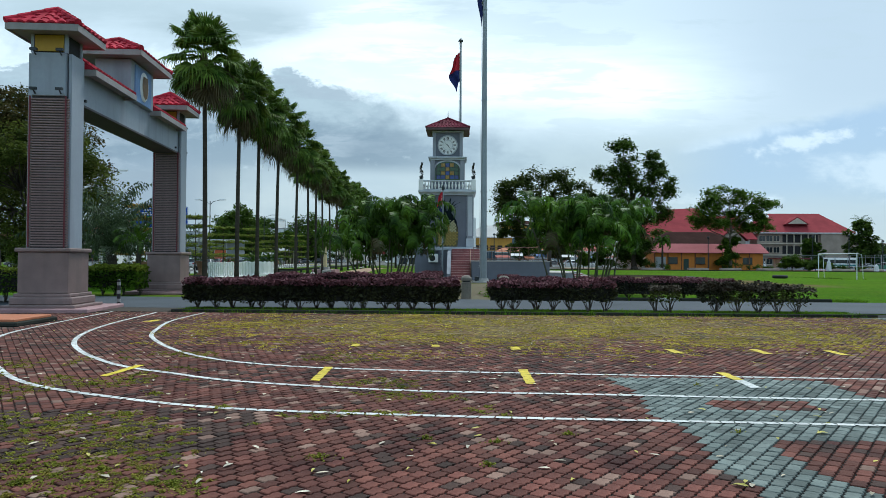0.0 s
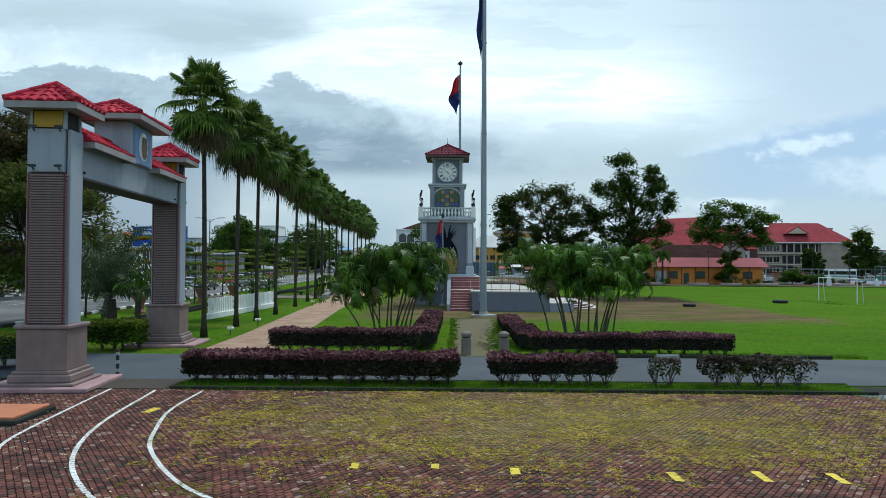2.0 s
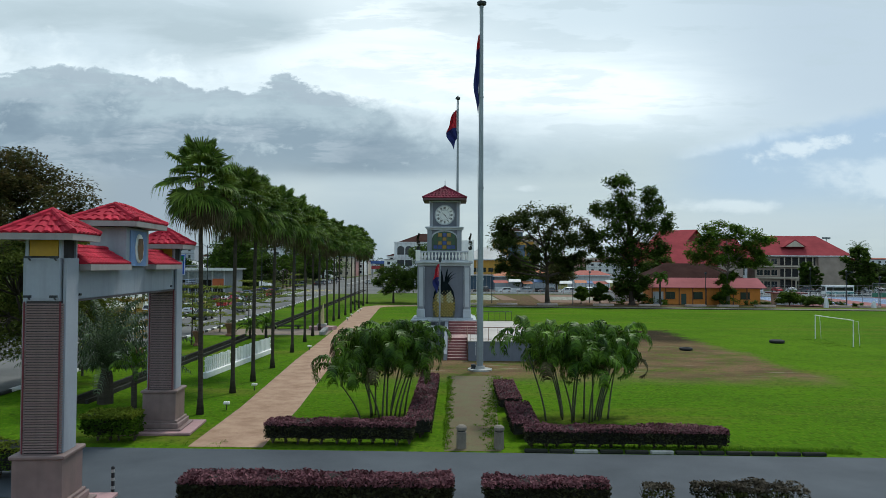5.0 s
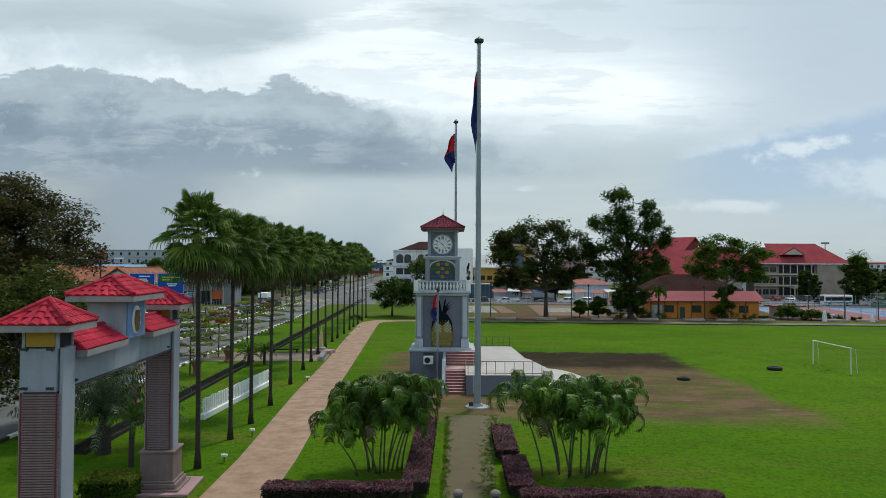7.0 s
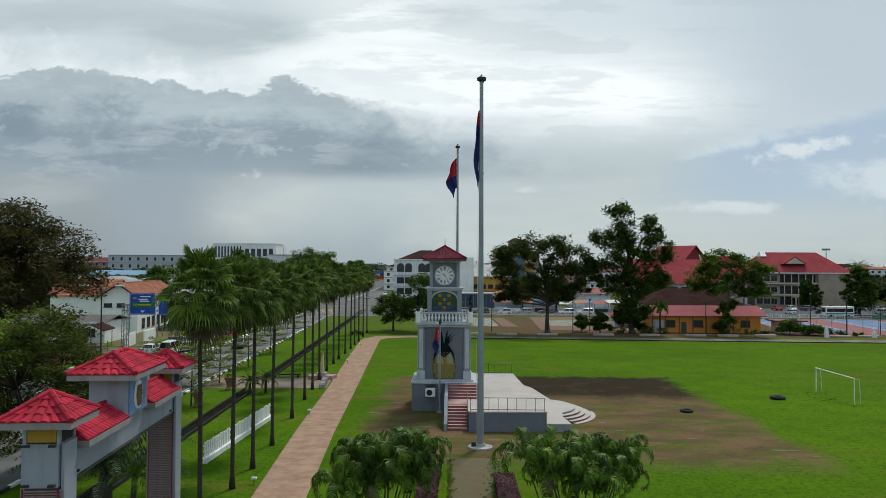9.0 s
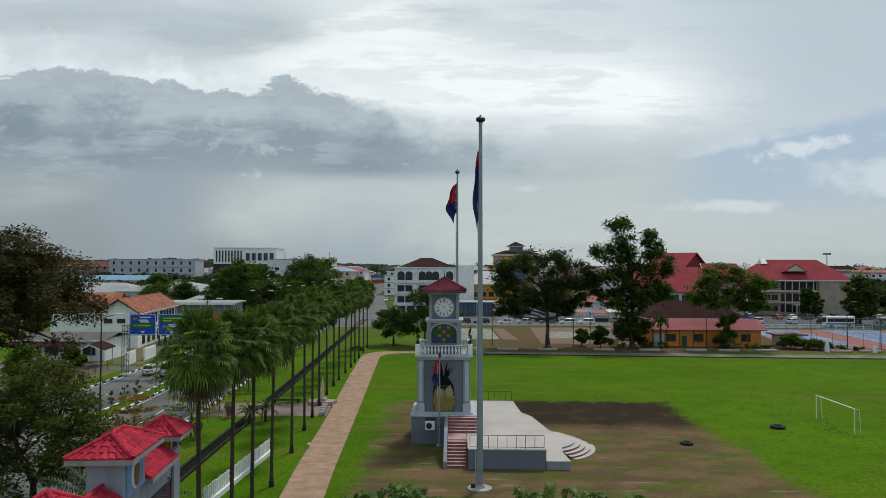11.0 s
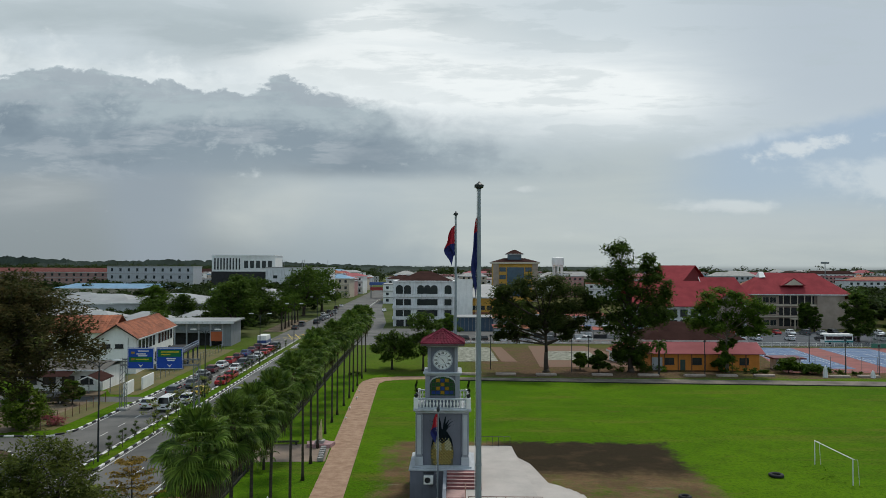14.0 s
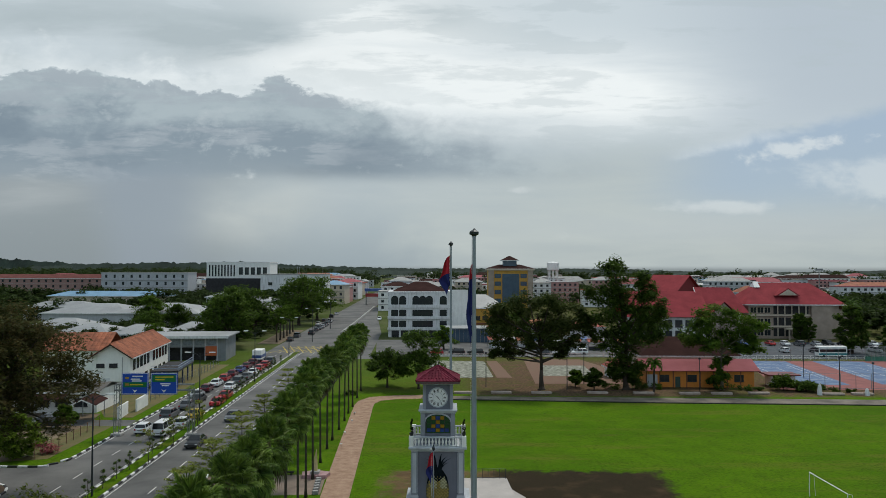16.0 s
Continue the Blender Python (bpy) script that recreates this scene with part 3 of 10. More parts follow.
# wide junction and the avenue beyond it
solid("road_junction", Mesh().prism([(-33.2, 188), (-20.0, 190), (-21.6, 198), (-24.9, 264), (-36.0, 360), (-43.0, 438), (-46.0, 438), (-36.5, 262)], 0.0, 0.017), ASPHALT_OLD, "worn grey asphalt at a wide junction", "road", kind="structure")
solid("avenue_divider", Mesh().prism([(-39.2, 262), (-38.6, 262), (-40.0, 309), (-45.1, 438), (-45.7, 438), (-40.6, 309)], 0.0, 0.75), CONC, "low concrete divider along the avenue", "barrier", kind="structure")
box_y = Mesh()
for i in range(6):
    x = -50.0 + i * 2.2
    box_y.prism([(x, 203), (x + 0.2, 203), (x + 5.2, 219), (x + 5.0, 219)], 0.0, 0.007).prism([(x + 5.0, 203), (x + 5.2, 203), (x + 0.2, 219), (x, 219)], 0.0, 0.0075)
solid("yellow_box", box_y, LINE_Y, "yellow cross-hatched junction paint", "road marking", kind="structure", at=pose(0, 0, 0.022))

# walkway beside the palms, with its bend at the far end
wl = [(-10.6, 29.3), (-10.9, 37.6), (-12.2, 56.1), (-13.3, 76.5), (-14.9, 101.0), (-16.4, 126.3), (-16.2, 130.0), (-14.6, 134.0), (-10.1, 135.9), (-5.0, 136.6), (0.3, 135.2), (39.6, 134.4), (77.0, 133.1), (140.0, 131.5)]
wr = [(-7.6, 29.3), (-7.9, 37.6), (-9.2, 56.1), (-10.3, 76.5), (-11.7, 101.0), (-13.0, 124.0), (-13.1, 127.4), (-12.3, 130.3), (-9.8, 131.9), (-5.3, 132.7), (0.3, 131.8), (37.6, 129.3), (74.0, 127.8), (140.0, 126.0)]
m = Mesh().strip(wl[:10], wr[:10], 0.014)
solid("walkway", m, WALKWAY, "reddish-brown paved footpath", "path", kind="structure")
m = Mesh().strip(wl[9:], wr[9:], 0.014)
solid("walkway_far", m, mat("dusty_path", (0.10, 0.085, 0.068), 0.9, var=0.25, col2=(0.22, 0.185, 0.15), scale=0.25, fine=8, bump=0.1), "dusty grey-brown footpath", "path", kind="structure")
# dark drain along the far edge of the field
m = Mesh()
for a, b in zip(wr[10:], wr[11:]):
    m.prism([(a[0], a[1] - 0.5), (b[0], b[1] - 0.5), b, a], 0.005, 0.12)
solid("field_kerb", m, CONC_DARK, "dark weathered concrete drain kerb", "kerb", kind="structure")
# earth ramp between the gate and the hedge strip
solid("dirt_ramp", Mesh().prism([(-10.9, 20.96), (-8.3, 20.96), (-8.3, 22.66), (-9.2, 22.75), (-10.9, 22.66)], 0.0, 0.022), mat("packed_dirt", (0.085, 0.062, 0.045), 0.95, var=0.35, scale=1.6, fine=14, bump=0.4, col2=(0.045, 0.035, 0.026)), "packed brown earth ramp beside the gate", "ground", kind="structure")
# brick approach between the hedges
m = Mesh().strip([(-0.35, 29.1), (-0.3, 33), (-0.4, 38), (-0.3, 43), (-0.5, 49.0)], [(1.9, 29.1), (2.0, 33), (2.2, 38), (2.4, 43), (3.2, 49.0)], 0.01)
solid("approach_path", m, mat("mossy_brick_path", (0.165, 0.108, 0.054), 0.9, var=0.35, scale=1.1, fine=12, bump=0.35, col2=(0.100, 0.096, 0.040)), "mossy brown brick path overgrown with grass", "path", kind="structure")
# paved crossing by the monument
m = Mesh().prism([(-26.6, 75.5), (-13.4, 76.5), (-14.0, 84.0), (-27.0, 83.0)], 0.0, 0.012)
solid("crossing_path", m, mat("brown_paving", (0.20, 0.15, 0.115), 0.9, var=0.2, scale=0.5, fine=10, bump=0.2), "brown paved crossing", "path", kind="structure")
# open storm drain between the road and the palms
m = Mesh()
pts = [(-19.6, 38.0), (-20.2, 53.0), (-21.0, 75.0)]
pts2 = [(-21.3, 84.0), (-23.0, 125.0), (-27.0, 215.0)]
for run in (pts, pts2):
    for a, b in zip(run, run[1:]):
        m.prism([(a[0] - 0.6, a[1]), (a[0] - 0.42, a[1]), (b[0] - 0.42, b[1]), (b[0] - 0.6, b[1])], 0.0, 0.22)
        m.prism([(a[0] + 0.42, a[1]), (a[0] + 0.6, a[1]), (b[0] + 0.6, b[1]), (b[0] + 0.42, b[1])], 0.0, 0.22)
drain = solid("storm_drain", m, CONC_DARK, "dark open concrete storm drain", "drain", kind="structure")
m = Mesh()
for run in (pts, pts2):
    m.strip([(x - 0.42, y) for x, y in run], [(x + 0.42, y) for x, y in run], 0.008)
# the bed lies shallow; its black colour stands in for the deep drain's shade
part("drain_bed", m, mat("drain_shade", (0.016, 0.018, 0.013), 1.0, var=0.3, scale=1, fine=8, bump=0.0, spec=0.0), drain)

# dry fenced verge across the main road
solid("dry_verge", Mesh().prism([(-49.6, 115), (-54, 115), (-60, 125), (-62, 178), (-53.4, 178)], 0.0, 0.01), mat("dry_grass", (0.21, 0.155, 0.06), 0.95, var=0.3, scale=0.3, fine=6, bump=0.3, col2=(0.085, 0.095, 0.025)), "dry yellow-brown grass verge", "verge", kind="structure")
solid("dry_corner", Mesh().prism([(-49.2, 90.0), (-49.8, 108.6), (-54.0, 108.6), (-54.0, 88.6)], 0.0, 0.012), mat("dry_grass", (0.15, 0.125, 0.045)), "dry yellow-brown grass verge", "verge", kind="structure")
solid("yard", Mesh().prism([(-54.0, 88.2), (-75, 88), (-78, 118), (-56, 118), (-54.0, 108.6)], 0.0, 0.009), SOIL, "bare brown parking yard", "yard", kind="structure")

solid("driveway", Mesh().prism([(-47.6, 108.8), (-75, 108.9), (-75, 113.0), (-48.0, 113.0)], 0.0, 0.014), ASPHALT_OLD, "short grey asphalt driveway into the yard", "driveway", kind="structure")
solid("planting_strip", Mesh().prism([(-52.6, 226), (-59.5, 226), (-62.5, 276), (-55.0, 276)], 0.0, 0.012), SOIL, "bare brown soil strip beside the avenue", "verge", kind="structure")

# old courts and yards beyond the field
YARD = mat("cracked_court_concrete", (0.10, 0.115, 0.060), 0.9, var=0.35, scale=0.9, fine=5, bump=0.2, col2=(0.34, 0.34, 0.29))
CLAY = mat("red_clay_court", (0.25, 0.120, 0.080), 0.9, var=0.35, scale=0.7, fine=5, bump=0.2, col2=(0.15, 0.095, 0.055))
COURT_RED = mat("red_court_paint", (0.235, 0.075, 0.068), 0.85, var=0.2, scale=0.3, fine=6, bump=0.05)
COURT_BLUE = mat("blue_court_paint", (0.055, 0.125, 0.28), 0.8, var=0.25, col2=(0.14, 0.21, 0.32), scale=0.5, fine=4, bump=0.05)
for level, (nm, pts, mt, lab) in enumerate((
    ("old_court", [(-3.3, 157), (9.2, 158.6), (8.4, 185.3), (-6, 187)], YARD, "cracked pale concrete court"),
    ("old_court", [(19.5, 161), (31.5, 161), (32, 178), (21.5, 178)], YARD, "cracked pale concrete court"),
    ("clay_yard", [(9.9, 158), (13.2, 158), (11.6, 186), (8.9, 186)], CLAY, "bare reddish yard strip"),
    ("clay_yard", [(17.2, 150), (40, 150), (40, 160.5), (33, 190), (18.6, 190)], CLAY, "bare reddish yard strip"),
    ("car_park", [(60, 192), (170, 192), (175, 236), (58, 236)], ASPHALT, "grey asphalt car park"),
    ("back_street", [(-20, 196), (58, 196), (58, 240), (-24, 240)], ASPHALT_OLD, "grey asphalt back street"),
)):
    solid(nm, Mesh().prism(pts, 0.0, 0.012 + (0.03 if nm == "old_court" else 0.004 * level)), mt, lab, "yard", kind="structure")
# hard courts: red surround, two blue courts with white lines
solid("sports_court", Mesh().prism([(64, 144), (125, 144), (125, 188), (74, 188)], 0.0, 0.016), COURT_RED, "red painted hard court surround", "court", kind="structure")
for cx, k in ((74.2, 0), (93.6, 1)):
    c = solid("court", Mesh().box(-6.2, 6.2, -19, 19, 0.016, 0.024), COURT_BLUE, "blue painted tennis court with white lines", "court", kind="structure", at=pose(cx + 2, 169, 0, 0, 0, -6))
    ln = Mesh()
    for x in (-5.48, -4.11, 4.11, 5.48):
        ln.box(x - 0.05, x + 0.05, -11.9, 11.9, 0.025, 0.03)
    for y in (-11.9, -6.4, 6.4, 11.9):
        ln.box(-5.48, 5.48, y - 0.05, y + 0.05, 0.0255, 0.0305)
    ln.box(-0.05, 0.05, -6.4, 6.4, 0.025, 0.03)
    part("court_line", ln, LINE_W, c)


# ---- tiled roofs: courses of half-round tiles, each face built tile by tile ----
TILE_RED = mat("red_glazed_roof_tile", (0.40, 0.024, 0.046), 0.75, var=0.2, scale=1.2, fine=12, bump=0.1, island=0.22, spec=0.12)
TILE_WINE = mat("wine_red_roof_tile", (0.145, 0.018, 0.036), 0.8, var=0.2, scale=1.2, fine=12, bump=0.1, island=0.25, spec=0.12)
TILE_ORANGE = mat("weathered_orange_roof_tile", (0.28, 0.088, 0.042), 0.8, var=0.35, scale=0.5, fine=8, bump=0.2, island=0.2)
SHEET_RED = mat("red_sheet_roof", (0.27, 0.046, 0.054), 0.85, var=0.14, scale=0.3, fine=4, bump=0.05, spec=0.05)
SHEET_PINK = mat("faded_pink_sheet_roof", (0.34, 0.115, 0.125), 0.85, var=0.12, scale=0.3, fine=5, bump=0.05, spec=0.05)
SHEET_GREY = mat("grey_sheet_roof", (0.30, 0.31, 0.315), 0.55, 0.1, var=0.15, scale=0.12, fine=4, bump=0.05, dirt=0.2)
SHEET_BROWN = mat("dark_brown_roof", (0.045, 0.022, 0.019), 0.95, var=0.25, scale=0.3, fine=5, bump=0.1, spec=0.03)


def tiled_face(m, a, b, apex0, apex1, tile=0.26, course=0.34, lift=0.05):
    """Barrel tiles on a roof face: eave from a to b, upper edge from apex0 (over a's side) to apex1."""
    a, b, p, q = Vector(a), Vector(b), Vector(apex0), Vector(apex1)
    u = (b - a).normalized()
    nrm = u.cross(((p + q) / 2 - (a + b) / 2)).normalized()
    up = nrm.cross(u)
    if up.z < 0:
        up, nrm = -up, -nrm
    width = (b - a).length
    run = (p - a).dot(up)
    p_x, q_x = (p - a).dot(u), (q - a).dot(u)
    rows = max(1, round(run / course))
    course = run / rows
    for r in range(rows):
        s0, s1 = r * course, (r + 1) * course + 0.03
        f0, f1 = s0 / run, min(1.0, s1 / run)
        fm = (f0 + f1) / 2
        l0, r0 = p_x * f0, width + (q_x - width) * f0
        l1, r1 = p_x * f1, width + (q_x - width) * f1
        lm, rm = p_x * fm, width + (q_x - width) * fm
        n = max(1, round((rm - lm) / tile))
        for i in range(n):
            x0, x1 = l0 + (r0 - l0) * i / n, l0 + (r0 - l0) * (i + 1) / n
            y0, y1 = l1 + (r1 - l1) * i / n, l1 + (r1 - l1) * (i + 1) / n
            vs = []
            for s, xa, xb, h in ((s0, x0, x1, lift + 0.03), (min(s1, run), y0, y1, lift)):
                for k in range(4):
                    f = k / 3
                    z = h * (0.25, 1.0, 0.95, 0.15)[k]
                    vs.append(a + u * (xa + (xb - xa) * f) + up * s + nrm * z)
            for k in range(4):
                vs.append(vs[k] - nrm * 0.06)
            m.add(vs, [(0, 1, 5, 4), (1, 2, 6, 5), (2, 3, 7, 6), (8, 9, 1, 0), (9, 10, 2, 1), (10, 11, 3, 2)])


def ridge_caps(m, p, q, r=0.09, step=0.36):
    p, q = Vector(p), Vector(q)
    n = max(1, round((q - p).length / step))
    for i in range(n):
        m.tube(p + (q - p) * (i / n), p + (q - p) * ((i + 1.06) / n), r * 1.12, r * 0.95, 8)


def hip_roof(parent, x0, x1, y0, y1, z_eave, z_top, tile_mat, fascia_mat, fascia=0.2, ridge=0.0, axis="y", tile=0.26, course=0.34, names=("roof_tiles", "fascia")):
    """Hip roof with tiles, hip caps and a fascia board under the eaves, as parts of parent."""
    cx, cy = (x0 + x1) / 2, (y0 + y1) / 2
    e0, e1 = ((cx, cy - ridge / 2, z_top), (cx, cy + ridge / 2, z_top)) if axis == "y" else ((cx - ridge / 2, cy, z_top), (cx + ridge / 2, cy, z_top))
    A, B, C, D = (x0, y0, z_eave), (x1, y0, z_eave), (x1, y1, z_eave), (x0, y1, z_eave)
    m = Mesh()
    base = Mesh()
    if axis == "y":
        faces = ((A, B, e0, e0), (B, C, e0, e1), (C, D, e1, e1), (D, A, e1, e0))
        hips = ((A, e0), (B, e0), (C, e1), (D, e1))
    else:
        faces = ((A, B, e0, e1), (B, C, e1, e1), (C, D, e1, e0), (D, A, e0, e0))
        hips = ((A, e0), (B, e1), (C, e1), (D, e0))
    for a, b, p, q in faces:
        tiled_face(m, a, b, p, q, tile, course)
        base.add([a, b, q, p] if p != q else [a, b, p], [(0, 1, 2, 3)] if p != q else [(0, 1, 2)])
    base.add([A, B, C, D], [(3, 2, 1, 0)])
    t = part(names[0], m, tile_mat, parent)
    h = Mesh()
    for p, q in hips:
        ridge_caps(h, (p[0], p[1], p[2] + 0.05), (q[0], q[1], q[2] + 0.05))
    if ridge:
        ridge_caps(h, (*e0[:2], z_top + 0.05), (*e1[:2], z_top + 0.05))
    part("ridge_cap", h, tile_mat, t)
    part("roof_deck", base, tile_mat, t)
    f = Mesh()
    w = 0.07
    for b in ((x0, x1, y0, y0 + w), (x0, x1, y1 - w, y1), (x0, x0 + w, y0 + w, y1 - w), (x1 - w, x1, y0 + w, y1 - w)):
        f.box(b[0], b[1], b[2], b[3], z_eave - fascia, z_eave - 0.01)
    f.box(x0 + w, x1 - w, y0 + w, y1 - w, z_eave - fascia + 0.03, z_eave - fascia + 0.07)
    part(names[1], f, fascia_mat, parent)


# ---- the entrance gate over the service road ----
GATE_GREY = mat("grey_gate_panel", (0.285, 0.315, 0.365), 0.6, var=0.08, scale=0.4, fine=10, bump=0.05, dirt=0.3)
# dark tone that puts shade into the rib gaps and the beam's underside
GATE_DARK = mat("shaded_gate_panel", (0.06, 0.05, 0.055), 0.6, var=0.12, scale=0.8, fine=14, bump=0.05)
RIB = mat("pink_grey_rib", (0.25, 0.175, 0.17), 0.6, var=0.14, scale=1.5, fine=14, bump=0.05)
GRANITE = mat("pink_granite", (0.20, 0.14, 0.132), 0.5, var=0.18, scale=1.0, fine=40, bump=0.05, dirt=0.35)
SLAB_PINK = mat("pink_terrazzo", (0.36, 0.215, 0.22), 0.6, var=0.2, scale=0.8, fine=24, bump=0.05, dirt=0.3)
FASCIA = mat("grey_fascia", (0.27, 0.25, 0.25), 0.7, var=0.12, scale=1.0, fine=12, bump=0.05, dirt=0.3)
YELLOW = mat("mustard_panel", (0.42, 0.25, 0.02), 0.6, var=0.10, scale=1.5, fine=14, bump=0.04, dirt=0.2)
BLUE_PANEL = mat("pale_blue_panel", (0.16, 0.26, 0.48), 0.6, var=0.15, scale=1.5, fine=8, bump=0.04)
GOLD = mat("dull_gold", (0.42, 0.25, 0.05), 0.5, 0.3, var=0.25, scale=5, fine=20, bump=0.2)

gate = thing("entrance_gate", -11.86, 21.45, 0.0, 5.0, "grey roadway gate with ribbed pillars and red tiled roofs", "gate")
SPAN = 11.0


def gate_pillar(y):
    p = thing("pillar", 0, y, 0, 0, "", "")
    p.parent = gate
    part("pedestal", Mesh().box(-0.86, 0.86, -0.86, 0.86, 0.2, 0.42, 0.03).box(-0.78, 0.78, -0.78, 0.78, 0.42, 0.52, 0.02).box(-0.7, 0.7, -0.7, 0.7, 0.52, 1.70, 0.015).box(-0.77, 0.77, -0.77, 0.77, 1.70, 1.82, 0.03), GRANITE, p, "pink-brown granite pedestal")
    # core coloured dark so the gaps between ribs read as shaded
    part("core", Mesh().box(-0.47, 0.47, -0.47, 0.47, 1.82, 6.2), GATE_DARK, p)
    for sx in (-1, 1):
        part("side_panel", Mesh().box(sx * 0.56 - 0.05, sx * 0.56 + 0.05, -0.42, 0.42, 1.82, 7.45, 0.01), GATE_GREY, p)
    rib = Mesh().box(-0.56, 0.56, -0.545, 0.545, 0, 0.042, 0.008).data("rib", RIB)
    n = 58
    for i in range(n):
        piece("rib", rib, p, pose(0, 0, 1.86 + i * (4.3 / n)))
    for sx in (-1, 1):
        for sy in (-1, 1):
            part("edge_trim", Mesh().box(sx * 0.5 - 0.02, sx * 0.5 + 0.02, sy * 0.553 - 0.012, sy * 0.553 + 0.012, 1.83, 6.19), mat("maroon_trim", (0.13, 0.025, 0.035), 0.6, var=0.15, scale=2, fine=12, bump=0.03), p, "thin maroon edge trim")
    part("head_box", Mesh().box(-0.47, 0.47, -0.55, 0.55, 6.2, 7.45, 0.015), GATE_GREY, p)
    for z in (6.26, 7.38):
        for x in (-0.36, 0.36):
            for s in (-1, 1):
                br = Mesh()
                br.tube((x, s * 0.55, z), (x + 0.05, s * 0.82, z + 0.09), 0.022, 0.022, 6)
                br.box(x - 0.03, x + 0.16, s * 0.82 - 0.05, s * 0.82 + 0.05, z + 0.05, z + 0.12)
                part("spotlight", br, DARK_METAL, p, "small dark bracket floodlight")
    part("neck", Mesh().box(-0.46, 0.46, -0.46, 0.46, 7.45, 8.02), SHADE, p)
    for s in (-1, 1):
        part("yellow_panel", Mesh().box(-0.40, 0.40, s * 0.48 - 0.03, s * 0.48 + 0.03, 7.5, 7.96), YELLOW, p, "mustard yellow panel")
    for sx in (-1, 1):
        for sy in (-1, 1):
            part("corner_post", Mesh().box(sx * 0.47 - 0.045, sx * 0.47 + 0.045, sy * 0.47 - 0.045, sy * 0.47 + 0.045, 7.45, 8.02), GATE_GREY, p)
    hip_roof(p, -1.0, 1.0, -1.0, 1.0, 8.16, 8.82, TILE_RED, FASCIA, 0.2)
    return p


gate_pillar(0.0)
gate_pillar(SPAN)
part("beam", Mesh().box(-0.45, 0.45, 0.55, SPAN - 0.55, 6.2, 7.2, 0.02), GATE_GREY, gate)
part("beam_soffit", Mesh().box(-0.49, 0.49, 0.56, SPAN - 0.56, 6.14, 6.2), GATE_DARK, gate)
MIDY = SPAN / 2
# small pitched roofs along the beam
for ya, yb in ((0.62, MIDY - 1.35), (MIDY + 1.35, SPAN - 0.62)):
    r = thing("beam_roof", 0, 0, 0, 0, "", "")
    r.parent = gate
    m = Mesh()
    deck = Mesh()
    for s in (-1, 1):
        a, b = ((s * 0.85, ya, 7.28), (s * 0.85, yb, 7.28)) if s > 0 else ((s * 0.85, yb, 7.28), (s * 0.85, ya, 7.28))
        tiled_face(m, a, b, (0, a[1], 7.78), (0, b[1], 7.78), 0.24, 0.3)
        deck.add([a, b, (0, b[1], 7.78), (0, a[1], 7.78)], [(0, 1, 2, 3)])
    deck.add([(-0.85, ya, 7.28), (0.85, ya, 7.28), (0, ya, 7.78), (-0.85, yb, 7.28), (0.85, yb, 7.28), (0, yb, 7.78)], [(0, 1, 2), (5, 4, 3), (0, 3, 4, 1)])
    part("roof_tiles", m, TILE_RED, r)
    part("roof_deck", deck, TILE_RED, r)
    h = Mesh()
    ridge_caps(h, (0, ya, 7.82), (0, yb, 7.82), 0.08)
    part("ridge_cap", h, TILE_RED, r)
    part("fascia", Mesh().box(-0.88, -0.82, ya, yb, 7.08, 7.27).box(0.82, 0.88, ya, yb, 7.08, 7.27).box(-0.82, 0.82, ya, ya + 0.06, 7.08, 7.27).box(-0.82, 0.82, yb - 0.06, yb, 7.08, 7.27).box(-0.82, 0.82, ya + 0.06, yb - 0.06, 7.18, 7.22), FASCIA, r)
# crest box over the middle
part("crest_box", Mesh().box(-0.62, 0.62, MIDY - 1.2, MIDY + 1.2, 7.2, 8.6, 0.015), GATE_GREY, gate)
for s in (-1, 1):
    part("crest_panel", Mesh().box(s * 0.64 - 0.02, s * 0.64 + 0.02, MIDY - 0.85, MIDY + 0.85, 7.22, 8.5), BLUE_PANEL, gate, "pale blue crest panel")
    cr = Mesh()
    n = 20
    ring = [(0.42 * math.cos(2 * math.pi * i / n), 7.86 + 0.55 * math.sin(2 * math.pi * i / n)) for i in range(n)]
    cr.add([(s * 0.67, MIDY + a, z) for a, z in ring] + [(s * 0.71, MIDY + a * 0.94, 7.86 + (z - 7.86) * 0.94) for a, z in ring], [(i, (i + 1) % n, n + (i + 1) % n, n + i) for i in range(n)] + [tuple(range(n, 2 * n))])
    crest = part("crest_plate", cr, WHITE, gate, "white oval crest plate")
    sh = Mesh()
    sh.add([(s * 0.73, MIDY + a, z) for a, z in ((-0.24, 8.22), (0.24, 8.22), (0.32, 7.86), (0.22, 7.5), (0, 7.38), (-0.22, 7.5), (-0.32, 7.86))], [tuple(range(7))])
    part("crest_shape", sh, mat("brown_gold_crest", (0.16, 0.085, 0.03), 0.6, var=0.4, scale=6, fine=20, bump=0.2), crest)
hip_roof(gate, -1.15, 1.15, MIDY - 1.75, MIDY + 1.75, 8.8, 9.4, TILE_RED, FASCIA, 0.2, 1.2, "y")
for y in (0.0, SPAN):
    part("base_slab", Mesh().box(-1.5, 1.5, y - 1.35, y + 1.45, 0.0, 0.12, 0.02), SLAB_PINK, gate, "stained terrazzo plinth")
    part("base_step", Mesh().box(-1.02, 1.02, y - 1.02, y + 1.02, 0.12, 0.2, 0.02), GRANITE, gate)


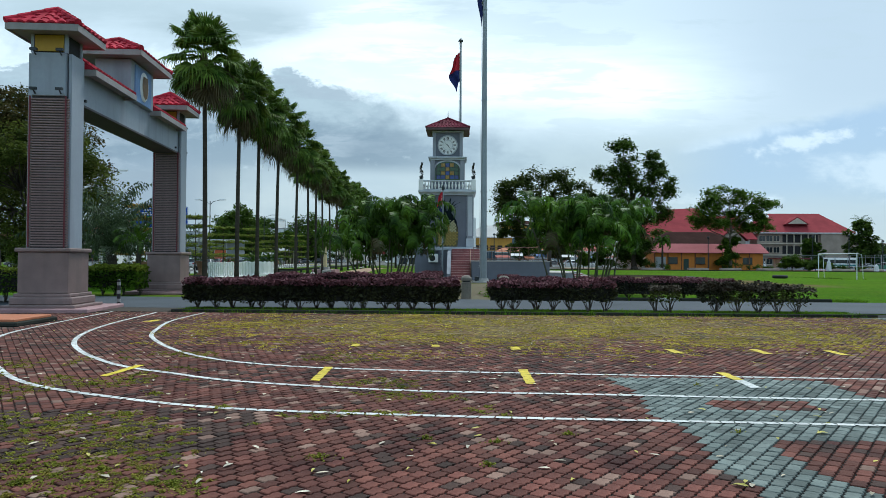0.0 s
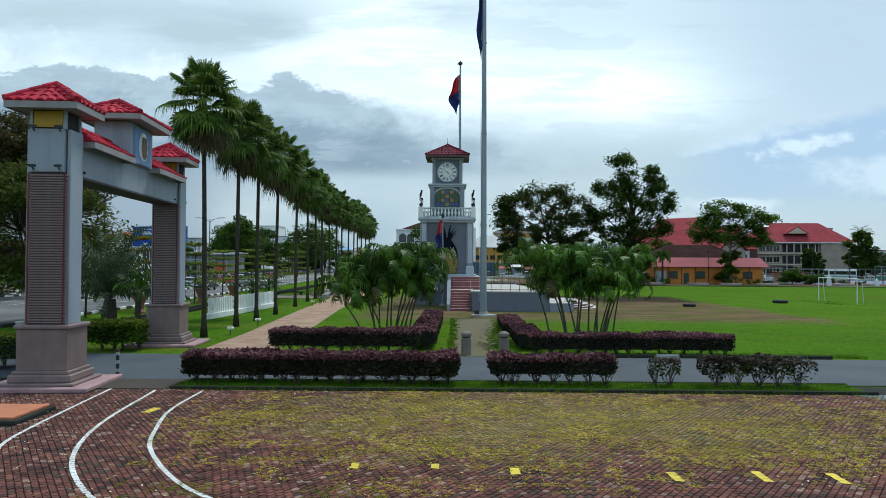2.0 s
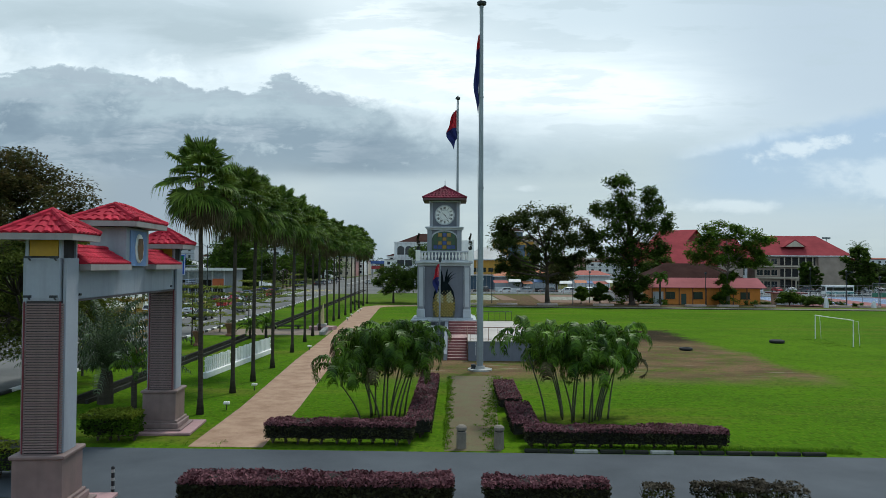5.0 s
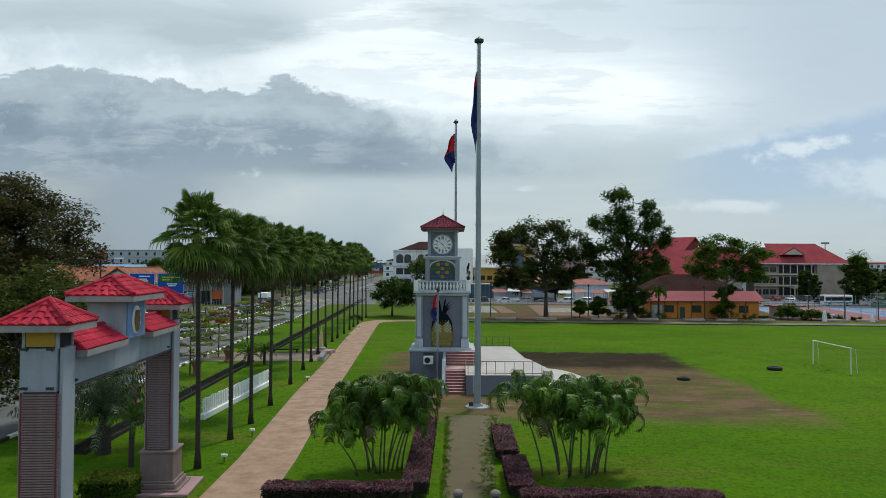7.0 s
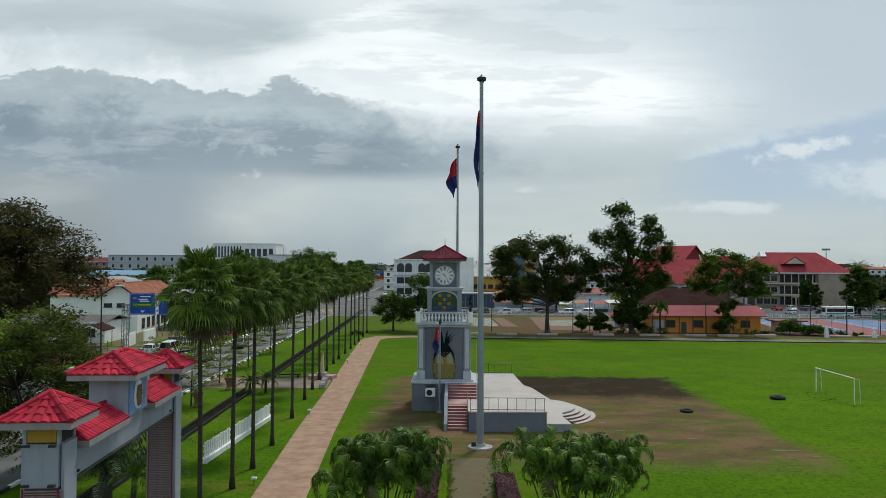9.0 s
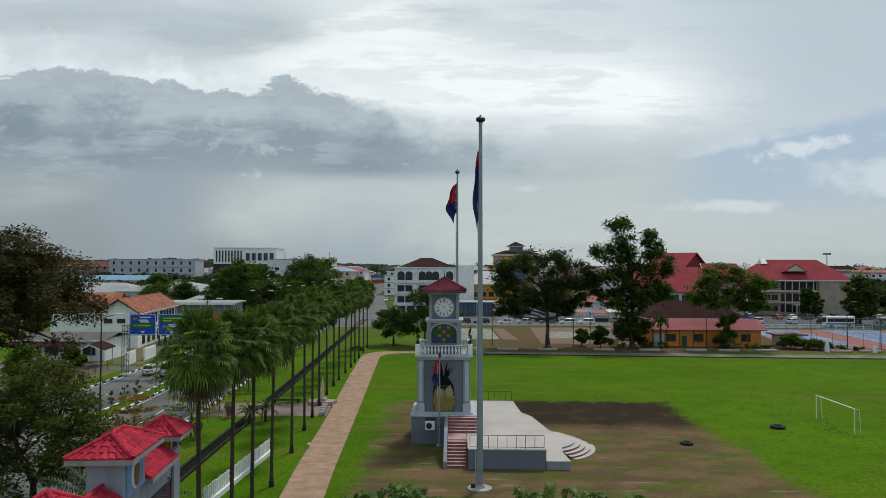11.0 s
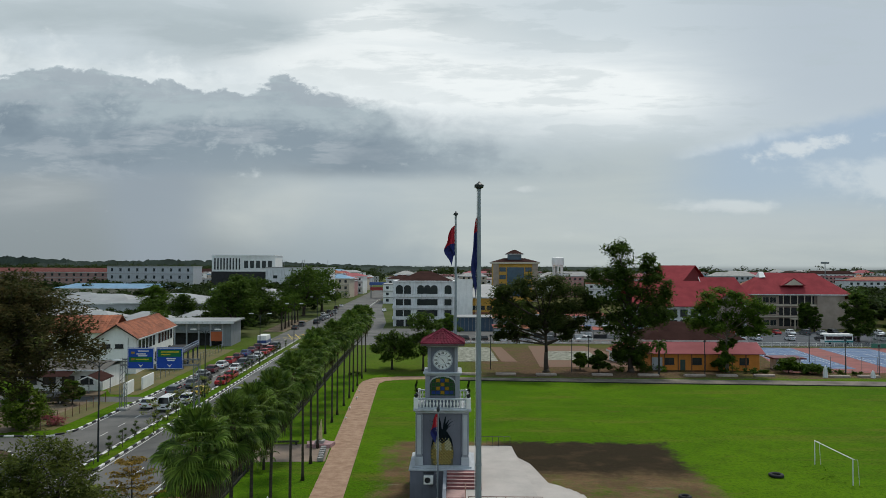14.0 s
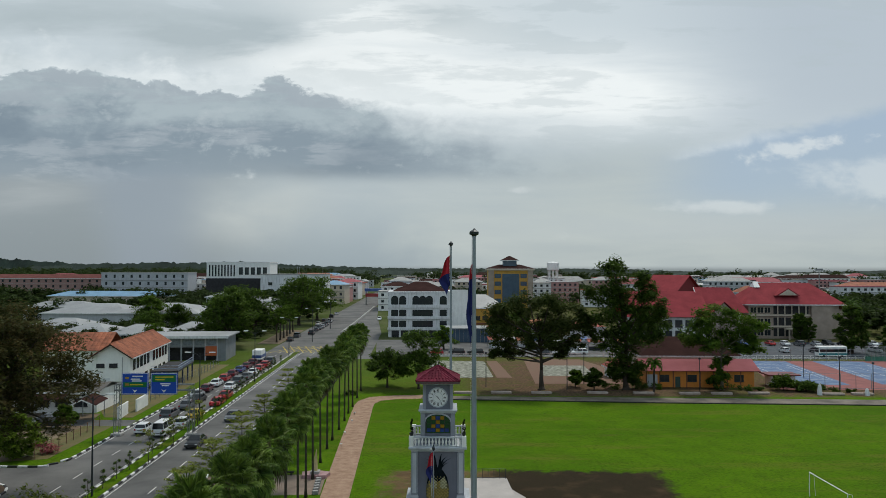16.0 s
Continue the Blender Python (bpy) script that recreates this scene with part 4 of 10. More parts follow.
# ---- clock tower with its podium, stair and stage ----
TOWER_GREY = mat("slate_grey_render", (0.14, 0.15, 0.185), 0.8, var=0.10, scale=0.5, fine=10, bump=0.06, dirt=0.25)
TOWER_MID = mat("mid_grey_render", (0.25, 0.265, 0.30), 0.8, var=0.10, scale=0.5, fine=10, bump=0.06, dirt=0.3)
TOWER_PALE = mat("pale_trim_render", (0.42, 0.45, 0.485), 0.75, var=0.08, scale=0.8, fine=12, bump=0.05, dirt=0.25)
STEP_RED = mat("red_step_tile", (0.24, 0.085, 0.085), 0.7, var=0.15, scale=2, fine=18, bump=0.05)
STEP_PINK = mat("pink_tread_tile", (0.42, 0.27, 0.25), 0.7, var=0.12, scale=2, fine=18, bump=0.05)
STAGE = mat("pale_stage_floor", (0.40, 0.37, 0.345), 0.8, var=0.10, scale=0.3, fine=8, bump=0.05, col2=(0.47, 0.43, 0.40))
TX, TY = -1.04, 67.4
tower = thing("clock_tower", TX, TY, 0.0, 0.0, "slate grey clock tower with pale trim and red tiled roof", "clock tower")
part("podium", Mesh().box(-2.8, 2.8, -2.9, 2.9, 0.0, 2.42, 0.02), TOWER_GREY, tower)
part("podium_cap", Mesh().box(-2.9, 2.9, -3.0, 3.0, 2.42, 2.58, 0.03), TOWER_PALE, tower)
part("podium_band", Mesh().box(-2.6, 2.6, -2.6, 2.6, 2.58, 2.72, 0.02), TOWER_PALE, tower)
part("shaft", Mesh().box(-2.14, 2.14, -2.14, 2.14, 2.72, 7.5), TOWER_GREY, tower)
for sx in (-1, 1):
    for sy in (-1, 1):
        p = part("pilaster", Mesh().box(sx * 2.04 - 0.28, sx * 2.04 + 0.28, sy * 2.04 - 0.28, sy * 2.04 + 0.28, 3.5, 7.3, 0.02), TOWER_MID, tower)
        part("pilaster_base", Mesh().box(sx * 2.04 - 0.36, sx * 2.04 + 0.36, sy * 2.04 - 0.36, sy * 2.04 + 0.36, 2.72, 3.42, 0.03).box(sx * 2.04 - 0.32, sx * 2.04 + 0.32, sy * 2.04 - 0.32, sy * 2.04 + 0.32, 3.42, 3.5), TOWER_PALE, p)
        part("pilaster_edge", Mesh().box(sx * 2.04 - 0.17, sx * 2.04 + 0.17, sy * 2.04 - 0.31, sy * 2.04 + 0.31, 3.7, 7.15).box(sx * 2.04 - 0.31, sx * 2.04 + 0.31, sy * 2.04 - 0.17, sy * 2.04 + 0.17, 3.7, 7.15), TOWER_PALE, p)
part("cornice", Mesh().box(-2.36, 2.36, -2.36, 2.36, 7.3, 7.5, 0.03).box(-2.55, 2.55, -2.55, 2.55, 7.5, 7.72, 0.04), TOWER_PALE, tower)
# balustrade
bal = thing("balustrade", 0, 0, 0, 0, "", "")
bal.parent = tower
rail = Mesh()
for s in (-1, 1):
    rail.box(-2.45, 2.45, s * 2.35 - 0.11, s * 2.35 + 0.11, 8.48, 8.61, 0.03).box(-2.45, 2.45, s * 2.35 - 0.1, s * 2.35 + 0.1, 7.72, 7.82)
    rail.box(s * 2.35 - 0.11, s * 2.35 + 0.11, -2.24, 2.24, 8.48, 8.61, 0.03).box(s * 2.35 - 0.1, s * 2.35 + 0.1, -2.24, 2.24, 7.72, 7.82)
part("handrail", rail, TOWER_PALE, bal)
prof = [(0.07, 7.82), (0.05, 7.9), (0.1, 8.1), (0.1, 8.2), (0.045, 8.34), (0.07, 8.48)]
bd = Mesh().lathe([(r, z - 7.82) for r, z in prof], 8).data("baluster", WHITE, True)
for i in range(14):
    a = -1.95 + i * 0.3
    for s in (-1, 1):
        piece("baluster", bd, bal, pose(a, s * 2.35, 7.82))
        piece("baluster", bd, bal, pose(s * 2.35, a, 7.82))
for sx in (-1, 1):
    for sy in (-1, 1):
        part("corner_pier", Mesh().box(sx * 2.32 - 0.2, sx * 2.32 + 0.2, sy * 2.32 - 0.2, sy * 2.32 + 0.2, 7.72, 8.68, 0.03), WHITE, bal)
# window stage with arched stained-glass openings
part("window_stage", Mesh().box(-1.42, 1.42, -1.42, 1.42, 7.72, 10.6), TOWER_GREY, tower)
for sx in (-1, 1):
    for sy in (-1, 1):
        part("stage_pier", Mesh().box(sx * 1.34 - 0.2, sx * 1.34 + 0.2, sy * 1.34 - 0.2, sy * 1.34 + 0.2, 7.72, 10.5, 0.02), TOWER_MID, tower)
part("stage_cornice", Mesh().box(-1.6, 1.6, -1.6, 1.6, 10.5, 10.66, 0.02).box(-1.72, 1.72, -1.72, 1.72, 10.66, 10.8, 0.03), TOWER_PALE, tower)
COLS = [mat("stained_" + n, c, 0.2, var=0.15, scale=3, fine=12, bump=0.02, spec=0.6) for n, c in (("green", (0.018, 0.065, 0.022)), ("amber", (0.25, 0.15, 0.010)), ("blue", (0.022, 0.05, 0.19)))]


def arch(w, z0, zs, z1, n=12):
    """Outline of a segmental-arched opening."""
    pts = [(-w, z0), (w, z0), (w, zs)]
    pts += [(w * math.cos(math.pi * i / n), zs + (z1 - zs) * math.sin(math.pi * i / n)) for i in range(1, n)]
    return pts + [(-w, zs)]


def flat_arch(m, w, z0, zs, z1, y, t):
    o = arch(w, z0, zs, z1)
    n = len(o)
    m.add([(a, y, z) for a, z in o] + [(a, y + t, z) for a, z in o], [tuple(range(n)), tuple(reversed(range(n, 2 * n)))] + [(i, n + i, n + (i + 1) % n, (i + 1) % n) for i in range(n)])


for rot in (0, 90, 180, 270):
    wn = thing("arched_window", 0, 0, 0, rot, "", "")
    wn.parent = tower
    m = Mesh()
    flat_arch(m, 1.10, 8.72, 9.75, 10.38, -1.44, 0.03)
    part("window_backing", m, COLS[0], wn, "dark green stained glass")
    k = 0
    for i in range(5):
        for j in range(4):
            x, z = -0.80 + i * 0.4, 8.98 + j * 0.36
            if (x / 1.1) ** 2 + max(0.0, (z + 0.1 - 9.75) / 0.63) ** 2 > 0.85:
                continue
            c = COLS[1] if (i + j) % 2 == 0 and 0 < i < 4 else COLS[2] if j == 0 or i == 2 else COLS[0]
            part("pane", Mesh().box(x - 0.165, x + 0.165, -1.462, -1.445, z - 0.15, z + 0.15), c, wn)
    bars = Mesh()
    for i in range(6):
        x = -1.0 + i * 0.4
        bars.box(x - 0.02, x + 0.02, -1.475, -1.445, 8.72, 9.75 + 0.6 * math.sqrt(max(0, 1 - (x / 1.1) ** 2)))
    for z in (9.16, 9.52, 9.88):
        bars.box(-1.0, 1.0, -1.474, -1.446, z - 0.02, z + 0.02)
    part("glazing_bar", bars, BLACK, wn)
    fr = Mesh()
    n = 14
    for i in range(n):
        a0, a1 = math.pi * i / n, math.pi * (i + 1) / n
        P = [(1.1 * math.cos(a), 9.75 + 0.63 * math.sin(a)) for a in (a0, a1)]
        Q = [(1.22 * math.cos(a), 9.75 + 0.76 * math.sin(a)) for a in (a1, a0)]
        v = [(x, -1.5, z) for x, z in P + Q] + [(x, -1.42, z) for x, z in P + Q]
        fr.add(v, [(0, 1, 2, 3), (0, 4, 5, 1), (2, 6, 7, 3)])
    part("arch_trim", fr, TOWER_PALE, wn)
    # clock on each face
    ck = thing("clock", 0, -1.28, 11.86, 0, "", "")
    ck.matrix_basis = pose(0, 0, 0, 0, 0, rot) @ pose(0, -1.27, 11.86)
    ck.parent = tower
    n = 40
    dial = Mesh()
    dial.add([(0.86 * math.cos(2 * math.pi * i / n), d, 0.86 * math.sin(2 * math.pi * i / n)) for d in (-0.05, 0.02) for i in range(n)], [tuple(range(n)), *[(i, n + i, n + (i + 1) % n, (i + 1) % n) for i in range(n)]])
    part("dial", dial, mat("dial_white", (0.72, 0.73, 0.72), 0.5, var=0.05, scale=2, fine=10, bump=0.02), ck, "white clock dial")
    rg = Mesh()
    for r0, r1, d in ((0.80, 0.9, -0.09), (0.42, 0.455, -0.06)):
        rg.add([(r * math.cos(2 * math.pi * i / n), d, r * math.sin(2 * math.pi * i / n)) for r in (r0, r1) for i in range(n)], [(i, (i + 1) % n, n + (i + 1) % n, n + i) for i in range(n)])
        rg.add([(r1 * math.cos(2 * math.pi * i / n), dd, r1 * math.sin(2 * math.pi * i / n)) for dd in (d, 0.0) for i in range(n)], [(i, (i + 1) % n, n + (i + 1) % n, n + i) for i in range(n)])
    part("dial_ring", rg, TOWER_PALE, ck)
    # numerals as roman strokes
    for hr in range(12):
        a = math.radians(90 - 30 * hr)
        strokes = {0: 4, 1: 1, 2: 2, 3: 3, 4: 3, 5: 2, 6: 3, 7: 4, 8: 4, 9: 2, 10: 2, 11: 3}[hr]
        nm = Mesh()
        for s in range(strokes):
            o = (s - (strokes - 1) / 2) * 0.055
            cx, cz = 0.63 * math.cos(a) - o * math.sin(a), 0.63 * math.sin(a) + o * math.cos(a)
            ux, uz = math.cos(a) * 0.12, math.sin(a) * 0.12
            px, pz = -math.sin(a) * 0.018, math.cos(a) * 0.018
            nm.add([(cx - ux - px, -0.062, cz - uz - pz), (cx + ux - px, -0.062, cz + uz - pz), (cx + ux + px, -0.062, cz + uz + pz), (cx - ux + px, -0.062, cz - uz + pz)], [(0, 1, 2, 3)])
        part("numeral", nm, BLACK, ck)
    for ang, ln, w in ((-52, 0.62, 0.028), (140, 0.4, 0.04)):
        a = math.radians(ang)
        d, e = (math.cos(a), math.sin(a)), (-math.sin(a), math.cos(a))
        part("clock_pointer", Mesh().add([(-d[0] * 0.1 - e[0] * w, -0.075, -d[1] * 0.1 - e[1] * w), (d[0] * ln, -0.075, d[1] * ln), (-d[0] * 0.1 + e[0] * w, -0.075, -d[1] * 0.1 + e[1] * w)], [(0, 1, 2)]), BLACK, ck)
part("clock_stage", Mesh().box(-1.24, 1.24, -1.24, 1.24, 10.8, 13.1), TOWER_GREY, tower)
for sx in (-1, 1):
    for sy in (-1, 1):
        part("stage_pier", Mesh().box(sx * 1.2 - 0.14, sx * 1.2 + 0.14, sy * 1.2 - 0.14, sy * 1.2 + 0.14, 10.8, 13.05, 0.02), TOWER_MID, tower)
part("eave_band", Mesh().box(-1.45, 1.45, -1.45, 1.45, 13.02, 13.16, 0.02), TOWER_PALE, tower)
hip_roof(tower, -1.95, 1.95, -1.95, 1.95, 13.36, 14.5, TILE_WINE, mat("dark_fascia", (0.10, 0.06, 0.06), 0.7, var=0.15, scale=2, fine=12, bump=0.05), 0.2, 0.0, "y", 0.28, 0.36)
part("finial", Mesh().lathe([(0.06, 14.45), (0.09, 14.6), (0.03, 14.7), (0.012, 15.2)], 8), DARK_METAL, tower)

# pineapple relief on the shaft
GOLDEN = mat("ochre_relief", (0.27, 0.205, 0.06), 0.8, var=0.25, scale=3, fine=14, bump=0.2, spec=0.1)
LEAF_BLACK = mat("dark_green_relief", (0.008, 0.013, 0.016), 0.9, var=0.25, scale=3, fine=14, bump=0.1, spec=0.03)
fruit = tagged(new("pineapple_relief"), "ochre lattice pineapple relief with dark leaves on the tower wall", "wall relief")
fruit.matrix_basis = pose(TX, TY - 2.15, 2.72)


def pine_half(z):
    return 1.02 * math.sqrt(max(0.0, 1 - ((z - 1.0) / 2.15) ** 2)) if z > 1.0 else 1.02 - 0.10 * (1.0 - z)


body = Mesh()
NZ = 14
for i in range(NZ):
    z0, z1 = 0.02 + i * 2.55 / NZ, 0.02 + (i + 1) * 2.55 / NZ
    a, b = pine_half(z0), pine_half(z1)
    body.add([(-a, 0, z0), (a, 0, z0), (b, 0, z1), (-b, 0, z1), (-a, -0.05, z0), (a, -0.05, z0), (b, -0.05, z1), (-b, -0.05, z1)], [(4, 5, 6, 7), (0, 4, 7, 3), (5, 1, 2, 6)])
part("fruit_body", body, mat("dark_olive_relief", (0.10, 0.09, 0.045), 0.8, var=0.3, scale=4, fine=14, bump=0.2), fruit)["kind"] = "stuff"
tile = Mesh().add([(0, -0.03, -0.12), (0.13, -0.03, 0), (0, -0.03, 0.12), (-0.13, -0.03, 0), (0, -0.07, 0)], [(0, 1, 4), (1, 2, 4), (2, 3, 4), (3, 0, 4)]).data("fruit_scale", GOLDEN)
tile2 = Mesh().add([(0, -0.03, -0.12), (0.13, -0.03, 0), (0, -0.03, 0.12), (-0.13, -0.03, 0), (0, -0.07, 0)], [(0, 1, 4), (1, 2, 4), (2, 3, 4), (3, 0, 4)]).data("fruit_scale", mat("cream_relief", (0.36, 0.345, 0.20), 0.8, var=0.25, scale=3, fine=14, bump=0.2, spec=0.1))
for r in range(17):
    z = 0.18 + r * 0.135
    for c in range(-4, 5):
        x = (c + 0.5 * (r % 2)) * 0.29
        if abs(x) < pine_half(z) - 0.12:
            piece("fruit_scale", tile if (r < 9 or c % 3 == 0) else tile2, fruit, pose(x, -0.03, z))
crown = Mesh()
for s in (-1, 1):
    for k, (ex, ez, w) in enumerate(((0.35, 4.35, 0.16), (0.8, 4.1, 0.15), (1.15, 3.95, 0.13), (1.0, 3.6, 0.12))):
        pts = []
        for i in range(7):
            f = i / 6
            pts.append((s * (0.15 + (ex - 0.15) * f * f), 2.5 + (ez - 2.5) * (1 - (1 - f) ** 1.4), w * (1 - f) + 0.015))
        for (xa, za, wa), (xb, zb, wb) in zip(pts, pts[1:]):
            crown.add([(xa - wa, -0.06 - 0.004 * k, za), (xa + wa, -0.06 - 0.004 * k, za), (xb + wb, -0.06 - 0.004 * k, zb), (xb - wb, -0.06 - 0.004 * k, zb)], [(0, 1, 2, 3)])
cap = [(-0.98, 1.55), (-0.6, 2.35), (0, 1.9), (0.6, 2.35), (0.98, 1.55), (0.85, 2.3), (0.45, 2.95), (0, 3.2), (-0.45, 2.95), (-0.85, 2.3)]
crown.add([(x, -0.082, z) for x, z in cap], [(0, 1, 9), (1, 8, 9), (1, 2, 8), (2, 7, 8), (2, 6, 7), (2, 3, 6), (3, 5, 6), (3, 4, 5)])
part("leaf_crown", crown, LEAF_BLACK, fruit)

# stair, landing, stage
stair = thing("stair", 0.15, 57.0, 0.0, 0.0, "concrete stair with red tiled steps and grey side walls", "stairs")
N_STEP = 8
for i in range(N_STEP):
    z1 = (i + 1) * 1.54 / N_STEP
    st = part("step", Mesh().box(-0.75, 0.75, 0.1 + i * 0.3, 3.0, z1 - 1.54 / N_STEP + (0.001 if i else 0), z1 - 0.03), STEP_RED, stair)
    part("tread", Mesh().box(-0.75, 0.75, 0.07 + i * 0.3, 0.42 + i * 0.3, z1 - 0.03, z1 + 0.002, 0.01), STEP_PINK, st)
for i in range(5):
    z1 = 1.54 + (i + 1) * 1.0 / 5
    st = part("step", Mesh().box(-0.75, 2.2, 5.2 + i * 0.34, 7.4, z1 - 0.2, z1 - 0.03), STEP_RED, stair)
    part("tread", Mesh().box(-0.75, 2.2, 5.17 + i * 0.34, 5.55 + i * 0.34, z1 - 0.03, z1 + 0.002, 0.01), STEP_PINK, st)
part("landing", Mesh().box(-0.75, 0.85, 3.0, 7.5, 0.0, 1.535), STEP_PINK, stair)
wallm = Mesh()
for x in (-0.95,):
    wallm.add([(x - 0.1, 0, 0), (x + 0.18, 0, 0), (x + 0.18, 7.4, 0), (x - 0.1, 7.4, 0), (x - 0.1, 0, 0.5), (x + 0.18, 0, 0.5), (x + 0.18, 3.0, 2.2), (x - 0.1, 3.0, 2.2), (x + 0.18, 7.4, 2.5), (x - 0.1, 7.4, 2.5)], [(3, 2, 1, 0), (0, 1, 5, 4), (4, 5, 6, 7), (7, 6, 8, 9), (1, 2, 8, 6, 5), (3, 0, 4, 7, 9), (2, 3, 9, 8)])
part("side_wall", wallm, TOWER_MID, stair)
sm = Mesh()
for z in (0.45, 0.85):
    sm.path([(0.8, 0.1, z), (0.8, 2.5, z + 1.54), (0.8, 4.2, z + 1.54)], [0.025] * 3, 6)
for y in (0.1, 1.3, 2.5, 4.2):
    zb = min(1.54, 1.54 * y / 2.5)
    sm.tube((0.8, y, zb), (0.8, y, zb + 0.86), 0.025)
part("hand_rail", sm, RUST, stair, "rusty brown pipe rail")

stage = thing("stage", 0.0, 0.0, 0.0, 0.0, "raised concrete stage with grey front and pale floor", "stage")
part("stage_body", Mesh().prism([(1.02, 56.85), (7.0, 56.85), (6.5, 67.0), (5.9, 77.3), (0.5, 77.3), (0.5, 70.4), (1.80, 70.4), (1.80, 64.5), (1.02, 64.5)], 0.0, 1.46), TOWER_GREY, stage)
part("stage_floor", Mesh().prism([(0.99, 56.8), (7.05, 56.8), (6.55, 67.0), (5.95, 77.35), (0.5, 77.35), (0.5, 70.45), (1.81, 70.45), (1.81, 64.46), (0.99, 64.46)], 1.46, 1.54), STAGE, stage)


def arc_outline(r, a0=-78, a1=70, n=20):
    return [(6.9 + r * math.cos(math.radians(a0 + (a1 - a0) * i / n)), 64.2 + 1.05 * r * math.sin(math.radians(a0 + (a1 - a0) * i / n))) for i in range(n + 1)]


low = [(7.03, 56.85), (8.85, 56.85), (8.6, 59.6)] + arc_outline(3.3, -55, 60) + [(7.5, 73.8), (6.05, 77.2), (6.5, 67.0)]
part("terrace_body", Mesh().prism(low, 0.0, 0.60), TOWER_MID, stage)
part("terrace_floor", Mesh().prism([(7.03, 56.81), (8.89, 56.81), (8.64, 59.6)] + arc_outline(3.36, -55, 60) + [(7.54, 73.84), (6.05, 77.2), (6.5, 67.0)], 0.60, 0.66), STAGE, stage)
for i in range(4):
    r = 3.4 + 0.42 * (i + 1)
    z1 = 0.66 - 0.16 * (i + 0.9)
    z1 = max(z1, 0.05)
    o = arc_outline(r, -62 + i * 2, 30 - 7 * i)
    s = part("curved_step", Mesh().prism(o + [(7.2, 64.0)], 0.002 + 0.001 * i, z1 - 0.03), STEP_RED, stage)
    part("step_tread", Mesh().prism(arc_outline(r + 0.03, -62 + i * 2, 30 - 7 * i) + [(7.2, 64.0)], z1 - 0.03, z1), STAGE, s)


def pipe_rail(name, pts, z, h, gap, parent_mat, label):
    """Pipe railing with two rails and uprights."""
    t = thing(name, pts[0][0], pts[0][1], z, 0, label, "railing", "stage railings")
    o = Vector((pts[0][0], pts[0][1], 0))
    for zz in (h, h * 0.12):
        m = Mesh()
        for a, b in zip(pts, pts[1:]):
            m.tube(Vector((*a, zz)) - o, Vector((*b, zz)) - o, 0.025)
        part("rail", m, parent_mat, t)
    for a, b in zip(pts, pts[1:]):
        L = math.dist(a, b)
        n = max(1, round(L / gap))
        for i in range(n + 1):
            p = (a[0] + (b[0] - a[0]) * i / n - o.x, a[1] + (b[1] - a[1]) * i / n - o.y)
            part("upright", Mesh().tube((*p, 0), (*p, h), 0.022, 0.022, 6), parent_mat, t)
    return t


pipe_rail("stage_railing", [(1.15, 57.0), (6.85, 57.0)], 1.54, 1.02, 0.72, RUST, "low rusty pipe railing along the stage")
pipe_rail("stage_railing", [(2.2, 77.1), (5.8, 77.1)], 1.54, 1.02, 0.6, DARK_METAL, "low dark pipe railing at the back of the stage")

# air-conditioner box on the podium
ac = thing("air_conditioner", -2.2, 64.48, 1.35, 0, "white outdoor air-conditioner unit on a grey wall", "air conditioner")
part("case", Mesh().box(-0.42, 0.42, -0.38, -0.02, 0, 0.72, 0.03), WHITE, ac)
fan = Mesh()
n = 18
fan.add([(0.26 * math.cos(2 * math.pi * i / n) - 0.08, -0.385, 0.36 + 0.26 * math.sin(2 * math.pi * i / n)) for i in range(n)], [tuple(range(n))])
part("fan_grille", fan, BLACK, ac)
part("bracket", Mesh().box(-0.3, -0.26, -0.38, 0, -0.06, 0).box(0.26, 0.3, -0.38, 0, -0.06, 0), STEEL, ac)
vent = thing("wall_vent", -2.2, 64.48, 2.16, 0, "dark louvred vent in the podium wall", "vent")
for i in range(3):
    part("louvre", Mesh().box(-0.45, 0.45, -0.05, 0.0, i * 0.07, i * 0.07 + 0.04), DARK_METAL, vent)


# ---- plants ----
BARK = mat("grey_brown_bark", (0.055, 0.043, 0.033), 0.95, var=0.3, scale=2, fine=14, bump=0.5, stretch=(1, 1, 0.3))
BARK_PALM = mat("palm_trunk", (0.055, 0.048, 0.038), 0.9, var=0.25, scale=1.5, fine=10, bump=0.4, stretch=(0.5, 0.5, 3), spec=0.08)
CANE = mat("green_cane", (0.075, 0.075, 0.04), 0.7, var=0.25, scale=2, fine=12, bump=0.2, stretch=(0.5, 0.5, 4))
CROWNSHAFT = mat("pale_crownshaft", (0.16, 0.20, 0.05), 0.6, var=0.2, scale=3, fine=12, bump=0.05)
L_DARK = leaf_mat("dark_tree_leaf", (0.032, 0.064, 0.012), (0.098, 0.160, 0.022))
L_OLIVE = leaf_mat("olive_tree_leaf", (0.044, 0.068, 0.015), (0.120, 0.118, 0.036))
L_MID = leaf_mat("green_tree_leaf", (0.046, 0.100, 0.012), (0.120, 0.195, 0.021))
L_FRESH = leaf_mat("yellow_green_leaf", (0.13, 0.19, 0.03), (0.26, 0.29, 0.055))
L_FAN = leaf_mat("fan_palm_leaf", (0.036, 0.090, 0.009), (0.160, 0.230, 0.034), island=0.5, trans=0.16, rough=0.55, spec=0.14)
L_FAN_DRY = leaf_mat("dry_palm_leaf", (0.12, 0.09, 0.045), (0.085, 0.08, 0.04), trans=0.1)
L_ARECA = leaf_mat("areca_leaf", (0.020, 0.060, 0.006), (0.110, 0.200, 0.016), island=0.55, trans=0.22, rough=0.5, spec=0.18)
